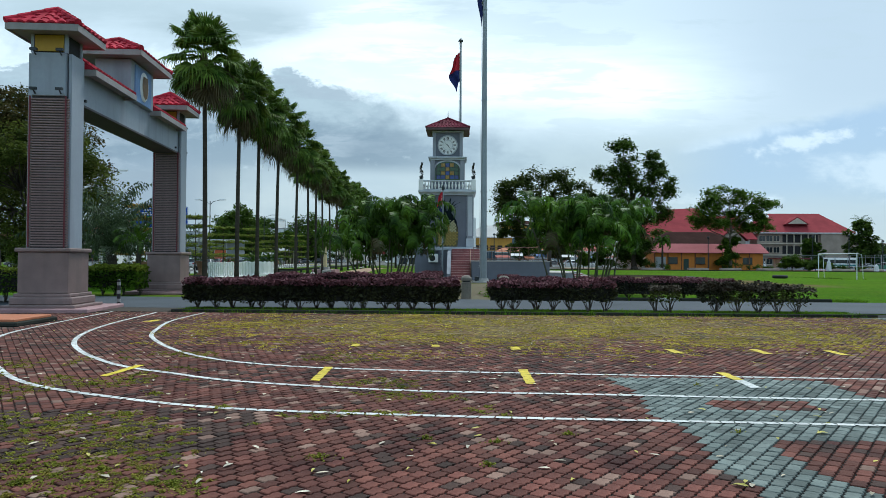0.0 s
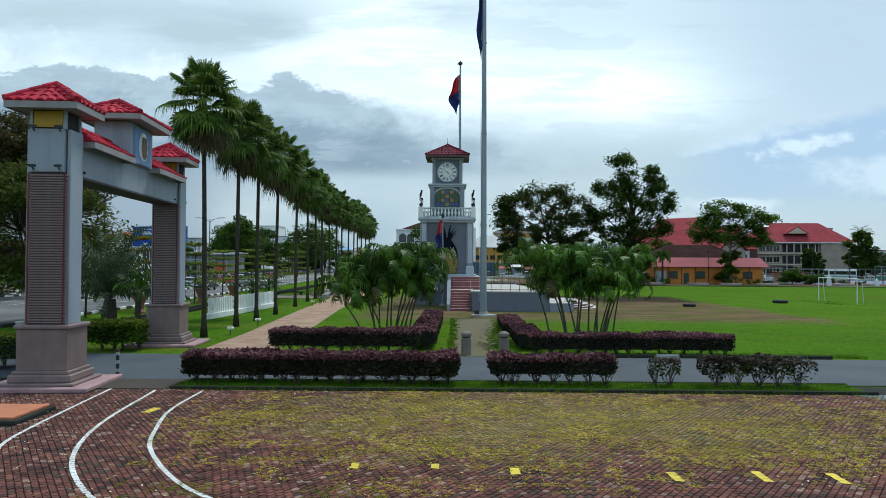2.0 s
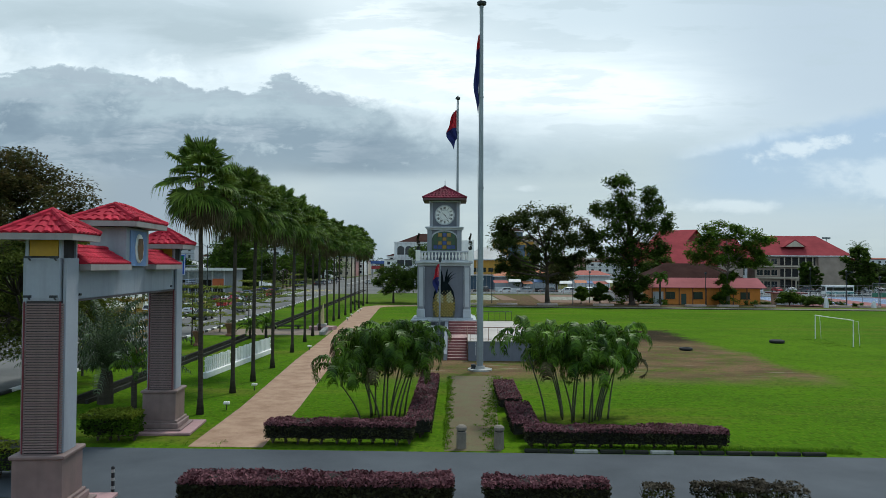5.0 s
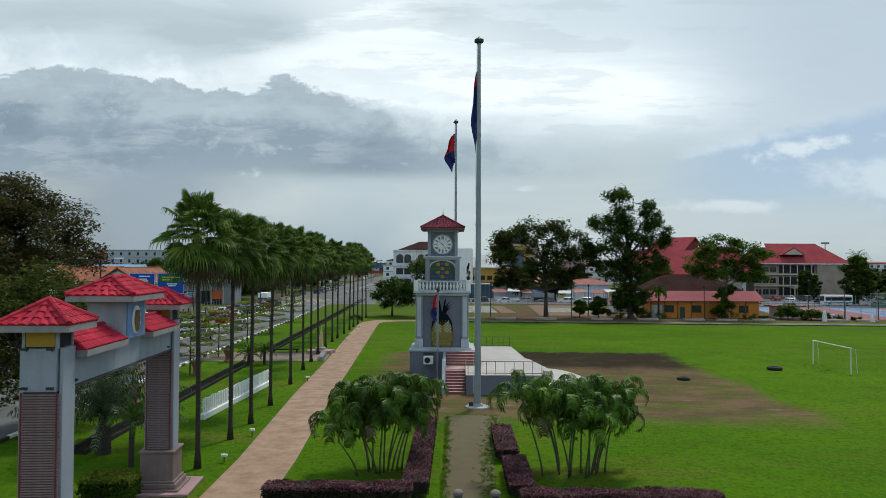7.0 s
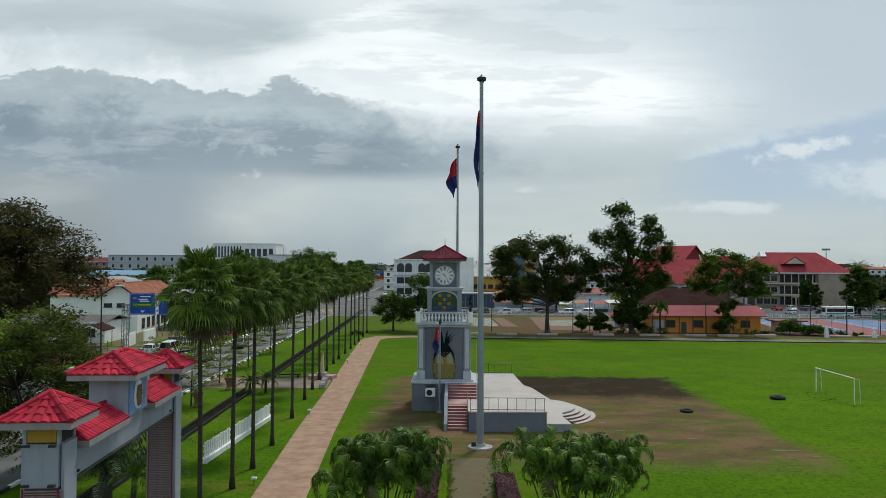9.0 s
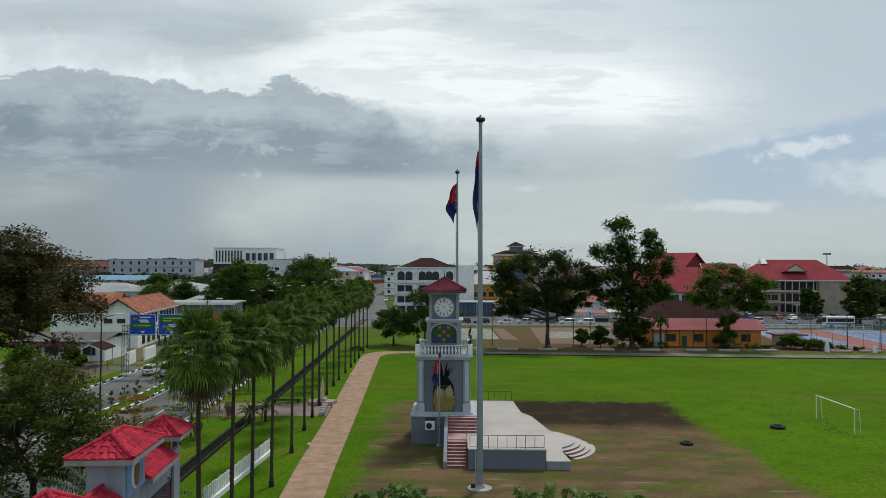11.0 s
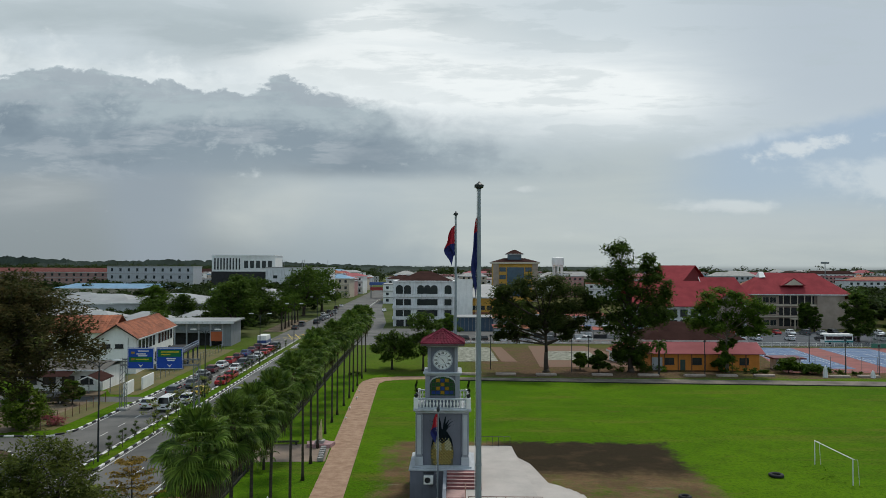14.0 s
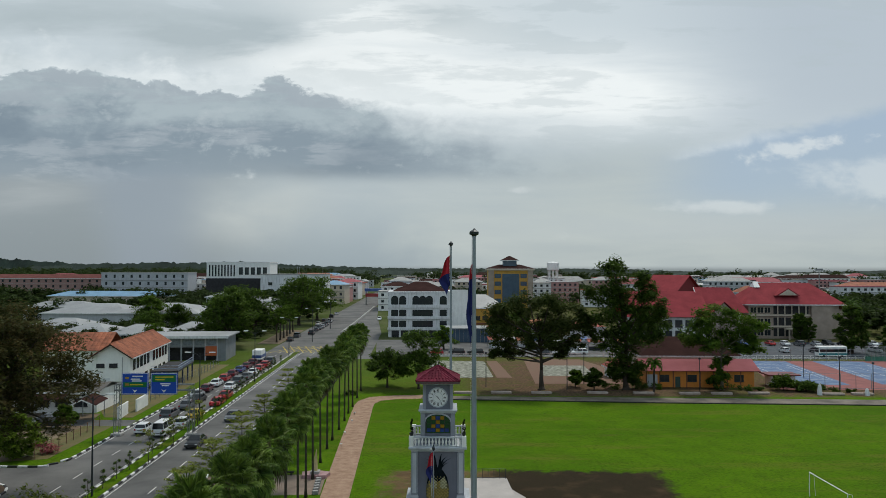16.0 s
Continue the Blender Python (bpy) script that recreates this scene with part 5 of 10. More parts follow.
L_TWIGGY = leaf_mat("grey_olive_shrub_leaf", (0.060, 0.050, 0.034), (0.105, 0.085, 0.062), island=0.45, trans=0.1)
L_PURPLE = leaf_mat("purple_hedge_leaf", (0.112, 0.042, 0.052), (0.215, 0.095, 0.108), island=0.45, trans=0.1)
# purple is the leaf's own; this near-black also carries the hedge sides' shade
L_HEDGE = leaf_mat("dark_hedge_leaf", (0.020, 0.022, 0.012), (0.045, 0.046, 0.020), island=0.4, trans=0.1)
L_BUSH = leaf_mat("green_bush_leaf", (0.045, 0.095, 0.008), (0.09, 0.16, 0.012), island=0.35)
L_BRIGHT = leaf_mat("lime_bush_leaf", (0.14, 0.19, 0.02), (0.22, 0.26, 0.03), island=0.35)
# near-black for hedge cores: the shade between leaves put into a colour
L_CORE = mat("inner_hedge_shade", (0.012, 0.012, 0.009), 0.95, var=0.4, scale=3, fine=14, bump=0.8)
TWIG = mat("grey_twig", (0.075, 0.06, 0.048), 0.95, var=0.25, scale=3, fine=20, bump=0.2)


def leaf_cards(m, centre, rad, n, size, rnd, squash=0.75, shell=0.45):
    """Many small bent leaves filling an uneven clump; each is two triangles folded along the rib."""
    c = Vector(centre)
    for _ in range(n):
        d = Vector((rnd.gauss(0, 1), rnd.gauss(0, 1), rnd.gauss(0, 1))).normalized()
        r = rad * (shell + (1 - shell) * rnd.random()) * (0.8 + 0.35 * rnd.random())
        p = c + Vector((d.x * r, d.y * r, d.z * r * squash))
        s = size * (0.6 + 0.8 * rnd.random())
        a = Vector((rnd.uniform(-1, 1), rnd.uniform(-1, 1), rnd.uniform(-0.5, 0.5))).normalized()
        b = a.cross(Vector((rnd.uniform(-0.6, 0.6), rnd.uniform(-0.6, 0.6), 1))).normalized()
        o = len(m.v)
        m.v += [tuple(p - a * s), tuple(p - b * s * 0.42 + Vector((0, 0, 0.12 * s))), tuple(p + a * s), tuple(p + b * s * 0.42 + Vector((0, 0, 0.12 * s)))]
        m.f += [(o, o + 1, o + 2), (o, o + 2, o + 3)]


def tree(name, x, y, h, crown_r, leaf, seed, label, trunk_h=None, clumps=40, per=90, leaf_size=0.35, flat=0.6, trunk_r=None, lean=(0, 0), clump_r=None, group="trees", bare=0.0, shape="dome"):
    """Tapered trunk, forking limbs, and a crown of leaf clumps at the limb ends."""
    rnd = random.Random(seed)
    t = thing(name, x, y, 0, rnd.uniform(0, 360), label, "tree", group)
    trunk_h = trunk_h or h * 0.35
    trunk_r = trunk_r or 0.028 * h
    clump_r = clump_r or crown_r * 0.30
    w = Mesh()
    top = Vector((lean[0], lean[1], trunk_h))
    w.path([(0, 0, -0.05), (0.03 * h * rnd.uniform(-0.3, 0.3), 0, trunk_h * 0.5), top], [trunk_r * 1.25, trunk_r, trunk_r * 0.8], 9)
    w.lathe([(trunk_r * 1.9, 0.0), (trunk_r * 1.3, trunk_h * 0.08), (trunk_r * 1.1, trunk_h * 0.2)], 9)
    ch = h - trunk_h * 0.85
    tips = []
    for i in range(clumps):
        az = 2.399963 * i + rnd.uniform(-0.3, 0.3)
        f = (i + 0.5) / clumps
        if shape == "dome":
            el = math.asin(min(1, 0.02 + 0.97 * f))
            rr = crown_r * math.cos(el) * rnd.uniform(0.72, 1.08)
            zz = trunk_h * 0.95 + ch * 0.10 + (ch - clump_r * 0.7) * (math.sin(el) ** 1.15) * flat / 0.6 * rnd.uniform(0.75, 1.02)
            if i % 3 == 0:
                rr *= rnd.uniform(0.35, 0.75)
                zz -= rnd.uniform(0, 0.2) * ch
        else:
            zz = trunk_h * 0.6 + (h - trunk_h * 0.6 - clump_r * 0.6) * f
            prof = math.sin(math.pi * min(1, 0.12 + 0.84 * f)) ** 0.6
            rr = crown_r * prof * (0.45 + 0.6 * rnd.random())
        tips.append(Vector((lean[0] + rr * math.cos(az), lean[1] + rr * math.sin(az), max(trunk_h * 0.55, min(h - clump_r * 0.5, zz)))))
    n_main = max(4, clumps // 8)
    mains = []
    for k in range(n_main):
        g = tips[(k * clumps) // n_main]
        e = top.lerp(g, 0.55) + Vector((0, 0, -0.05 * h))
        w.path([top - Vector((0, 0, 0.15)), top.lerp(e, 0.5) + Vector((rnd.uniform(-0.3, 0.3), rnd.uniform(-0.3, 0.3), 0.04 * h)), e], [trunk_r * 0.6, trunk_r * 0.42, trunk_r * 0.3], 6)
        mains.append(e)
    for g in tips:
        e = min(mains, key=lambda q: (q - g).length)
        w.path([e, e.lerp(g, 0.5) + Vector((rnd.uniform(-0.2, 0.2), rnd.uniform(-0.2, 0.2), 0.15)), g], [trunk_r * 0.26, trunk_r * 0.16, trunk_r * 0.06], 5)
    part("trunk", w, BARK, t, smooth=True)
    m = Mesh()
    for i, g in enumerate(tips):
        if rnd.random() < bare:
            continue
        leaf_cards(m, g, clump_r * rnd.uniform(0.7, 1.25), per, leaf_size, rnd, 0.62)
    part("crown", m, leaf, t)
    return t


def lobed_tree(name, x, y, lobes, leaf, seed, label, fork, trunk_r, per=150, leaf_size=0.34, squash=0.7, clumps=9, bark=None):
    """A tree whose crown is a set of lobes (dx, dz, radius), each fed by its own limb and filled with leaf clumps."""
    rnd = random.Random(seed)
    t = thing(name, x, y, 0, 0, label, "tree", "trees")
    w, m = Mesh(), Mesh()
    top = Vector((rnd.uniform(-0.2, 0.2), 0, fork))
    w.path([(0, 0, -0.05), (rnd.uniform(-0.2, 0.2), 0, fork * 0.5), top], [trunk_r * 1.35, trunk_r, trunk_r * 0.85], 10)
    w.lathe([(trunk_r * 2.1, 0.0), (trunk_r * 1.5, fork * 0.06), (trunk_r * 1.15, fork * 0.18)], 10)
    lead = max(dz for dx, dz, r in lobes) - 2.0
    tip = Vector((0.35 * max(lobes, key=lambda q: q[1])[0], 0.3, lead))
    w.path([top - Vector((0, 0, 0.2)), top.lerp(tip, 0.5) + Vector((0.3, 0.1, 0)), tip], [trunk_r * 0.8, trunk_r * 0.5, trunk_r * 0.18], 7)
    for dx, dz, r in lobes:
        dy = rnd.uniform(-0.5, 0.5) * (r + 0.35 * abs(dx) + 1.5)
        c = Vector((dx, dy, dz))
        rise = min(1.0, max(0.0, (dz - fork) * rnd.uniform(0.35, 0.6) / max(0.1, lead - fork)))
        root = top.lerp(tip, rise) if lead > fork else top - Vector((0, 0, 0.2))
        bend = root.lerp(c, 0.5) + Vector((rnd.uniform(-0.5, 0.5), rnd.uniform(-0.4, 0.4), rnd.uniform(-0.9, 0.5)))
        w.path([root, bend, c], [trunk_r * 0.5, trunk_r * 0.33, trunk_r * 0.14], 6)
        for k in range(clumps):
            d = Vector((rnd.gauss(0, 1), rnd.gauss(0, 1), rnd.gauss(0.15, 0.9))).normalized()
            q = c + Vector((d.x * r, d.y * r, d.z * r * squash)) * rnd.uniform(0.5, 1.15)
            w.path([c.lerp(q, 0.05), c.lerp(q, 0.5) + Vector((0, 0, 0.1)), q], [trunk_r * 0.12, trunk_r * 0.08, 0.02], 4)
            leaf_cards(m, q, r * rnd.uniform(0.50, 0.85), per, leaf_size, rnd, squash, 0.15)
    part("trunk", w, bark or BARK, t, smooth=True)
    part("crown", m, leaf, t)
    return t


def fan_leaf(m, base, azim, elev, length, rad, rnd, limp=0.2):
    """A fan-palm leaf: long thin stalk, then a pleated round blade cut into pointed tips."""
    d = Vector((math.cos(azim) * math.cos(elev), math.sin(azim) * math.cos(elev), math.sin(elev)))
    side = Vector((-math.sin(azim), math.cos(azim), 0))
    sag = Vector((0, 0, -0.07 * length * length * max(0.0, math.cos(elev))))
    mid = base + d * length * 0.5 + sag * 0.25
    e = base + d * length + sag
    up = d.cross(side)
    for p, q in ((base, mid), (mid, e)):
        m.add([p - side * 0.028, p + up * 0.02, p + side * 0.028, q - side * 0.022, q + up * 0.018, q + side * 0.022], [(0, 1, 4, 3), (1, 2, 5, 4), (2, 0, 3, 5)])
    # the blade turns down a little from its stalk and twists
    tw = rnd.uniform(-0.35, 0.35)
    s2 = (side * math.cos(tw) + up * math.sin(tw)).normalized()
    d2 = (d + Vector((0, 0, -limp))).normalized()
    n2 = d2.cross(s2)
    n = 27
    half = math.radians(128)
    for i in range(n):
        a = -half + 2 * half * (i + 0.5) / n
        da = half / n * 0.98
        L = rad * (0.80 + 0.20 * math.cos(a * 0.55)) * rnd.uniform(0.92, 1.05)

        def P(ang, r, lift, drop):
            return e + (d2 * math.cos(ang) + s2 * math.sin(ang)) * r + n2 * lift + Vector((0, 0, -drop))

        r1, r2 = L * 0.55, L * 0.82
        cup = 0.12 * r1
        hang = rad * rnd.uniform(0.10, 0.26) * (0.5 + limp)
        b = a + rnd.uniform(-0.03, 0.03)
        m.add([e, P(a - da, r1, cup - 0.02, 0.02), P(a, r1 * 1.02, cup + 0.035, 0.0), P(a + da, r1, cup - 0.02, 0.02), P(b - da * 0.42, r2, cup * 1.2, hang * 0.5), P(b + da * 0.42, r2, cup * 1.2, hang * 0.5), P(b, L * 0.96, cup * 1.1, hang * rnd.uniform(1.6, 3.0))], [(0, 1, 2), (0, 2, 3), (1, 4, 2), (2, 4, 5), (2, 5, 3), (4, 6, 5)])


def fan_palm(seed, h, label):
    rnd = random.Random(seed)
    t = thing("fan_palm", 0, 0, 0, 0, label, "palm tree", "row of fan palms")
    w = Mesh()
    n = 12
    bx, by = rnd.uniform(-0.2, 0.2), rnd.uniform(-0.2, 0.2)
    pts = [(bx * (i / n) ** 2, by * (i / n) ** 2, -0.05 + (h + 0.05) * i / n) for i in range(n + 1)]
    w.path(pts, [0.2 if i == 0 else 0.125 - 0.03 * i / n for i in range(n + 1)], 9)
    part("trunk", w, BARK_PALM, t, smooth=True)
    m, dry = Mesh(), Mesh()
    top = Vector((bx, by, h))
    count = 46
    for i in range(count):
        f = i / count
        az = 2.399963 * i + rnd.uniform(-0.25, 0.25)
        el = math.radians(74 - 128 * f + rnd.uniform(-10, 10))
        dead = f > 0.93 or (f > 0.8 and rnd.random() < 0.25)
        fan_leaf(dry if dead else m, top + Vector((0, 0, 0.3 - 0.9 * f)), az, el, rnd.uniform(1.05, 1.45) * (0.8 + 0.2 * math.sin(math.pi * min(1, f + 0.25))), rnd.uniform(0.95, 1.18), rnd, 0.08 + 0.75 * f)
    for k in range(7):
        az = rnd.uniform(0, 6.28)
        fan_leaf(dry, top + Vector((0, 0, -0.5)), az, math.radians(rnd.uniform(-84, -66)), rnd.uniform(0.7, 1.1), rnd.uniform(0.6, 0.8), rnd, 0.8)
    part("crown", m, L_FAN, t)
    part("dead_leaf_skirt", dry, L_FAN_DRY, t, "brown hanging dead leaves")
    fib = Mesh().lathe([(0.13, h - 1.2), (0.2, h - 0.8), (0.24, h - 0.2), (0.12, h + 0.3)], 9, bx, by)
    part("leaf_base", fib, L_FAN_DRY, t)
    return t


def feather(m, base, azim, elev, length, rnd, n=26, leaf=0.5, droop=1.0, width=0.028, hang=0.85):
    """An arching feather frond with leaflets down both sides."""
    p = Vector(base)
    el = elev
    step = length / n
    side = Vector((-math.sin(azim), math.cos(azim), 0))
    pts = []
    for i in range(n + 1):
        pts.append(p.copy())
        d = Vector((math.cos(azim) * math.cos(el), math.sin(azim) * math.cos(el), math.sin(el)))
        p += d * step
        el -= droop * 1.9 / n * (0.1 + 1.9 * i / n)
    for i in range(n):
        w = 0.022 * (1 - 0.8 * i / n)
        a, b = pts[i], pts[i + 1]
        m.add([a - side * w, a + side * w, b + side * w, b - side * w], [(0, 1, 2, 3)])
        if i < 3:
            continue
        f = i / n
        L = leaf * math.sin(math.pi * (0.12 + 0.83 * f)) ** 0.7 * rnd.uniform(0.85, 1.1)
        fwd = (b - a).normalized()
        for s in (-1, 1):
            out = (side * s * 0.82 + fwd * rnd.uniform(0.4, 0.8) + Vector((0, 0, rnd.uniform(-0.1, 0.3)))).normalized()
            mid = a + out * L * 0.55
            tip = a + out * L * 0.9 + Vector((0, 0, -hang * rnd.uniform(0.6, 1.2) * L))
            m.add([a - fwd * width * 0.6, a + fwd * width * 0.6, mid + fwd * width, mid - fwd * width, tip], [(0, 1, 2, 3), (3, 2, 4)])


def areca_clump(x, y, seed, spread, stems, label, hi=3.45):
    rnd = random.Random(seed)
    t = thing("areca_palm", x, y, 0, 0, label, "palm clump", "clumped palms")
    m, dry = Mesh(), Mesh()
    for k in range(stems):
        f = (k + 0.5) / stems
        bx, by = spread * (f - 0.5) + rnd.uniform(-0.35, 0.35), rnd.uniform(-0.8, 0.8)
        lean_x = (f - 0.5) * 1.7 + rnd.uniform(-0.35, 0.35)
        lean_y = by * 0.9 + rnd.uniform(-0.3, 0.3)
        h = hi * rnd.choice((rnd.uniform(0.45, 0.6), rnd.uniform(0.62, 0.8), rnd.uniform(0.78, 0.94)))
        pts = [(bx + lean_x * (i / 6) ** 1.4, by + lean_y * (i / 6) ** 1.4, -0.03 + (h + 0.03) * i / 6) for i in range(7)]
        part("stem", Mesh().path(pts, [0.05 - 0.0035 * i for i in range(7)], 7), CANE, t, smooth=True)
        top = Vector(pts[-1])
        part("crownshaft", Mesh().path([top - Vector((0, 0, 0.05)), top + Vector((lean_x * 0.05, 0, 0.45))], [0.05, 0.025], 7), CROWNSHAFT, t, "smooth pale green crownshaft", smooth=True)
        top = top + Vector((0, 0, 0.38))
        turn = rnd.uniform(0, 6.28)
        for j in range(9):
            az = turn + 2.399963 * j + rnd.uniform(-0.3, 0.3)
            el = math.radians(84 - 5.2 * j + rnd.uniform(-7, 7))
            feather(dry if j >= 7 and rnd.random() < 0.35 else m, top - Vector((0, 0, 0.02 * j)), az, el, rnd.uniform(2.1, 2.8), rnd, 32, 0.52, rnd.uniform(1.7, 2.5), 0.044, 0.75)
    part("fronds", m, L_ARECA, t)
    part("dead_fronds", dry, L_FAN_DRY, t, "dry brown fronds")
    return t


def hedge(name, x0, x1, y0, y1, h, top_leaf, side_leaf, seed, label, dens=520, stems=True, skirt=0.25, size=0.055, rough=0.08, core=True):
    """Clipped hedge: woody stems below, leaves through the volume, denser at the skin, uneven top."""
    rnd = random.Random(seed)
    cx, cy = (x0 + x1) / 2, (y0 + y1) / 2
    t = thing(name, cx, cy, 0, 0, label, "hedge", "clipped hedges")
    wx, wy = (x1 - x0) / 2, (y1 - y0) / 2
    L = max(wx, wy) * 2
    nb = max(1, round(L / 0.52))
    bases = [((-wx + 2 * wx * (i + 0.5) / nb + rnd.uniform(-0.1, 0.1), rnd.uniform(-0.4, 0.4) * wy) if wx >= wy else (rnd.uniform(-0.4, 0.4) * wx, -wy + 2 * wy * (i + 0.5) / nb + rnd.uniform(-0.1, 0.1))) for i in range(nb)]
    if stems:
        s = Mesh()
        for bx, by in bases:
            for k in range(11):
                g = rnd.uniform(0, 0.05)
                e = (bx + rnd.uniform(-0.34, 0.34), by + rnd.uniform(-0.3, 0.3), h * rnd.uniform(0.6, 0.97))
                q = (bx + (e[0] - bx) * 0.45 + rnd.uniform(-0.04, 0.04), by + (e[1] - by) * 0.45, h * rnd.uniform(0.22, 0.42))
                s.path([(bx + rnd.uniform(-0.04, 0.04), by + rnd.uniform(-0.04, 0.04), -0.02), (bx + (q[0] - bx) * 0.35 + g, by + (q[1] - by) * 0.35, h * 0.13), q, e], [0.017, 0.013, 0.009, 0.004], 5)
                f = (q[0] + rnd.uniform(-0.2, 0.2), q[1] + rnd.uniform(-0.2, 0.2), h * rnd.uniform(0.5, 0.8))
                s.path([q, f], [0.006, 0.003], 4)
        part("stem", s, TWIG, t)["kind"] = "stuff"
    # solid core behind the leaves, coloured near-black as the shade within
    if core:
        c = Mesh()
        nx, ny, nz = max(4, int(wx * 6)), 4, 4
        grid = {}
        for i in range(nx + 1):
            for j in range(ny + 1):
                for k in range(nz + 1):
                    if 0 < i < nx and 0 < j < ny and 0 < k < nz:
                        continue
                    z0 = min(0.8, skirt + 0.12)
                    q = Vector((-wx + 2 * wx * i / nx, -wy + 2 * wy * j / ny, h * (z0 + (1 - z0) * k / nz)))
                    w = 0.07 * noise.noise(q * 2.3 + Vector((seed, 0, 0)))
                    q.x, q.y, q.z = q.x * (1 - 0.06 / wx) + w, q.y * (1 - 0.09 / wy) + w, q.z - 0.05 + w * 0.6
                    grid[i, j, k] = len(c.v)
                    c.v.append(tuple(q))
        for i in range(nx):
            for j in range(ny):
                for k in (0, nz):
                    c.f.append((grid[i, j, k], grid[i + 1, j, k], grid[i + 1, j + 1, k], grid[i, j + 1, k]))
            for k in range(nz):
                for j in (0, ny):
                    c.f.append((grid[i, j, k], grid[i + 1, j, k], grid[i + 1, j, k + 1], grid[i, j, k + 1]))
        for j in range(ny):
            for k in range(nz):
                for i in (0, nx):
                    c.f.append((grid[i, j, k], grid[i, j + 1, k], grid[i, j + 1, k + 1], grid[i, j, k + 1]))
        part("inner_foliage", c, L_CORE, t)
    area = 2 * (wx * 2 + wy * 2) * h + 4 * wx * wy
    tops, sides = Mesh(), Mesh()
    for _ in range(int(area * dens)):
        px, py = rnd.uniform(-wx, wx), rnd.uniform(-wy, wy)
        bump = rough * noise.noise(Vector((px * 1.1 + seed, py * 1.1, 0.0))) + 0.5 * rough * noise.noise(Vector((px * 4 + seed, py * 4, 3.0)))
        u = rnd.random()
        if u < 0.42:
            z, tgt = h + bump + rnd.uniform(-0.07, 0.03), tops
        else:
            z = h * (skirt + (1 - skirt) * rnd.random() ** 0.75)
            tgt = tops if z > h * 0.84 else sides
            if rnd.random() < 0.8:
                per = rnd.uniform(0, 2 * (wx + wy))
                if per < 2 * wx:
                    px, py = per - wx, wy * rnd.choice((-1, 1)) * rnd.uniform(0.86, 1.02)
                else:
                    px, py = wx * rnd.choice((-1, 1)) * rnd.uniform(0.97, 1.01), per - 2 * wx - wy
                px += bump * 0.8
                py += bump * 0.8
            if z < h * (skirt + 0.25):
                # low down the leaves keep close to the stems
                d = min(abs(px - b[0]) if wx >= wy else abs(py - b[1]) for b in bases)
                if d > 0.06 + 0.30 * (z / h - skirt + 0.12) / 0.37 + rnd.uniform(-0.05, 0.05):
                    continue
        s = size * rnd.uniform(0.6, 1.4)
        a = Vector((rnd.uniform(-1, 1), rnd.uniform(-1, 1), rnd.uniform(-0.6, 0.8))).normalized()
        b = a.cross(Vector((rnd.uniform(-1, 1), rnd.uniform(-1, 1), 0.7))).normalized()
        p = Vector((px, py, z))
        o = len(tgt.v)
        tgt.v += [tuple(p - a * s), tuple(p - b * s * 0.5), tuple(p + a * s), tuple(p + b * s * 0.5)]
        tgt.f.append((o, o + 1, o + 2, o + 3))
    # tops get the lighter leaf, sides the darker: their shade is in the colour
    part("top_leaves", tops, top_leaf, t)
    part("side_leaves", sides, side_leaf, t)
    return t


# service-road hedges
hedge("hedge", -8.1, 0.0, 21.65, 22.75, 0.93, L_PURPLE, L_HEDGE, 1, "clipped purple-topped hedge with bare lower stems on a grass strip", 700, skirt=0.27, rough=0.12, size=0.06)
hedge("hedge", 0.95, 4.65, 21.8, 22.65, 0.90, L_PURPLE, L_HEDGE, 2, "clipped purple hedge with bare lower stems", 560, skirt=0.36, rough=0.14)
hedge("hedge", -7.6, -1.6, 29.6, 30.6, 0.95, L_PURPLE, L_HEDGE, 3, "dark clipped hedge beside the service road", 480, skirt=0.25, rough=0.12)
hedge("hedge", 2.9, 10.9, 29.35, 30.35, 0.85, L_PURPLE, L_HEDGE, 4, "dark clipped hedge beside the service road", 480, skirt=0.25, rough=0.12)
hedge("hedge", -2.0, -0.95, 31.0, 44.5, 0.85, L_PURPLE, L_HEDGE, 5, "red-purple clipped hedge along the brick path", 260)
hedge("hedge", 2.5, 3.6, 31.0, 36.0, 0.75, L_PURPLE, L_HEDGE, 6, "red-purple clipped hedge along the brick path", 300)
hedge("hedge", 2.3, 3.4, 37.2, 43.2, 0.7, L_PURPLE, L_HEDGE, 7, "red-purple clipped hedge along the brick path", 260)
hedge("shrub", 5.75, 6.55, 21.9, 22.4, 0.80, L_TWIGGY, L_OLIVE, 8, "sparse twiggy shrub on a grass strip", 300, skirt=0.42, core=False)
for i, xx in enumerate((7.6, 8.25, 8.9, 9.5, 10.1)):
    hedge("shrub", xx - 0.38, xx + 0.38, 21.75, 22.5, 0.84 - 0.03 * (i == 4), L_TWIGGY, L_OLIVE if i % 2 else L_HEDGE, 9 + i, "sparse twiggy shrub on a grass strip", (430, 400, 380, 260, 170)[i], skirt=0.32, rough=0.2, core=False)
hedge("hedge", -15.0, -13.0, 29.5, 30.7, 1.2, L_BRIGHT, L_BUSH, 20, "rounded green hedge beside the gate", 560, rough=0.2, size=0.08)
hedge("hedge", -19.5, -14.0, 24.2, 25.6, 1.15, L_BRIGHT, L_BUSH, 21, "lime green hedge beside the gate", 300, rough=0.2)

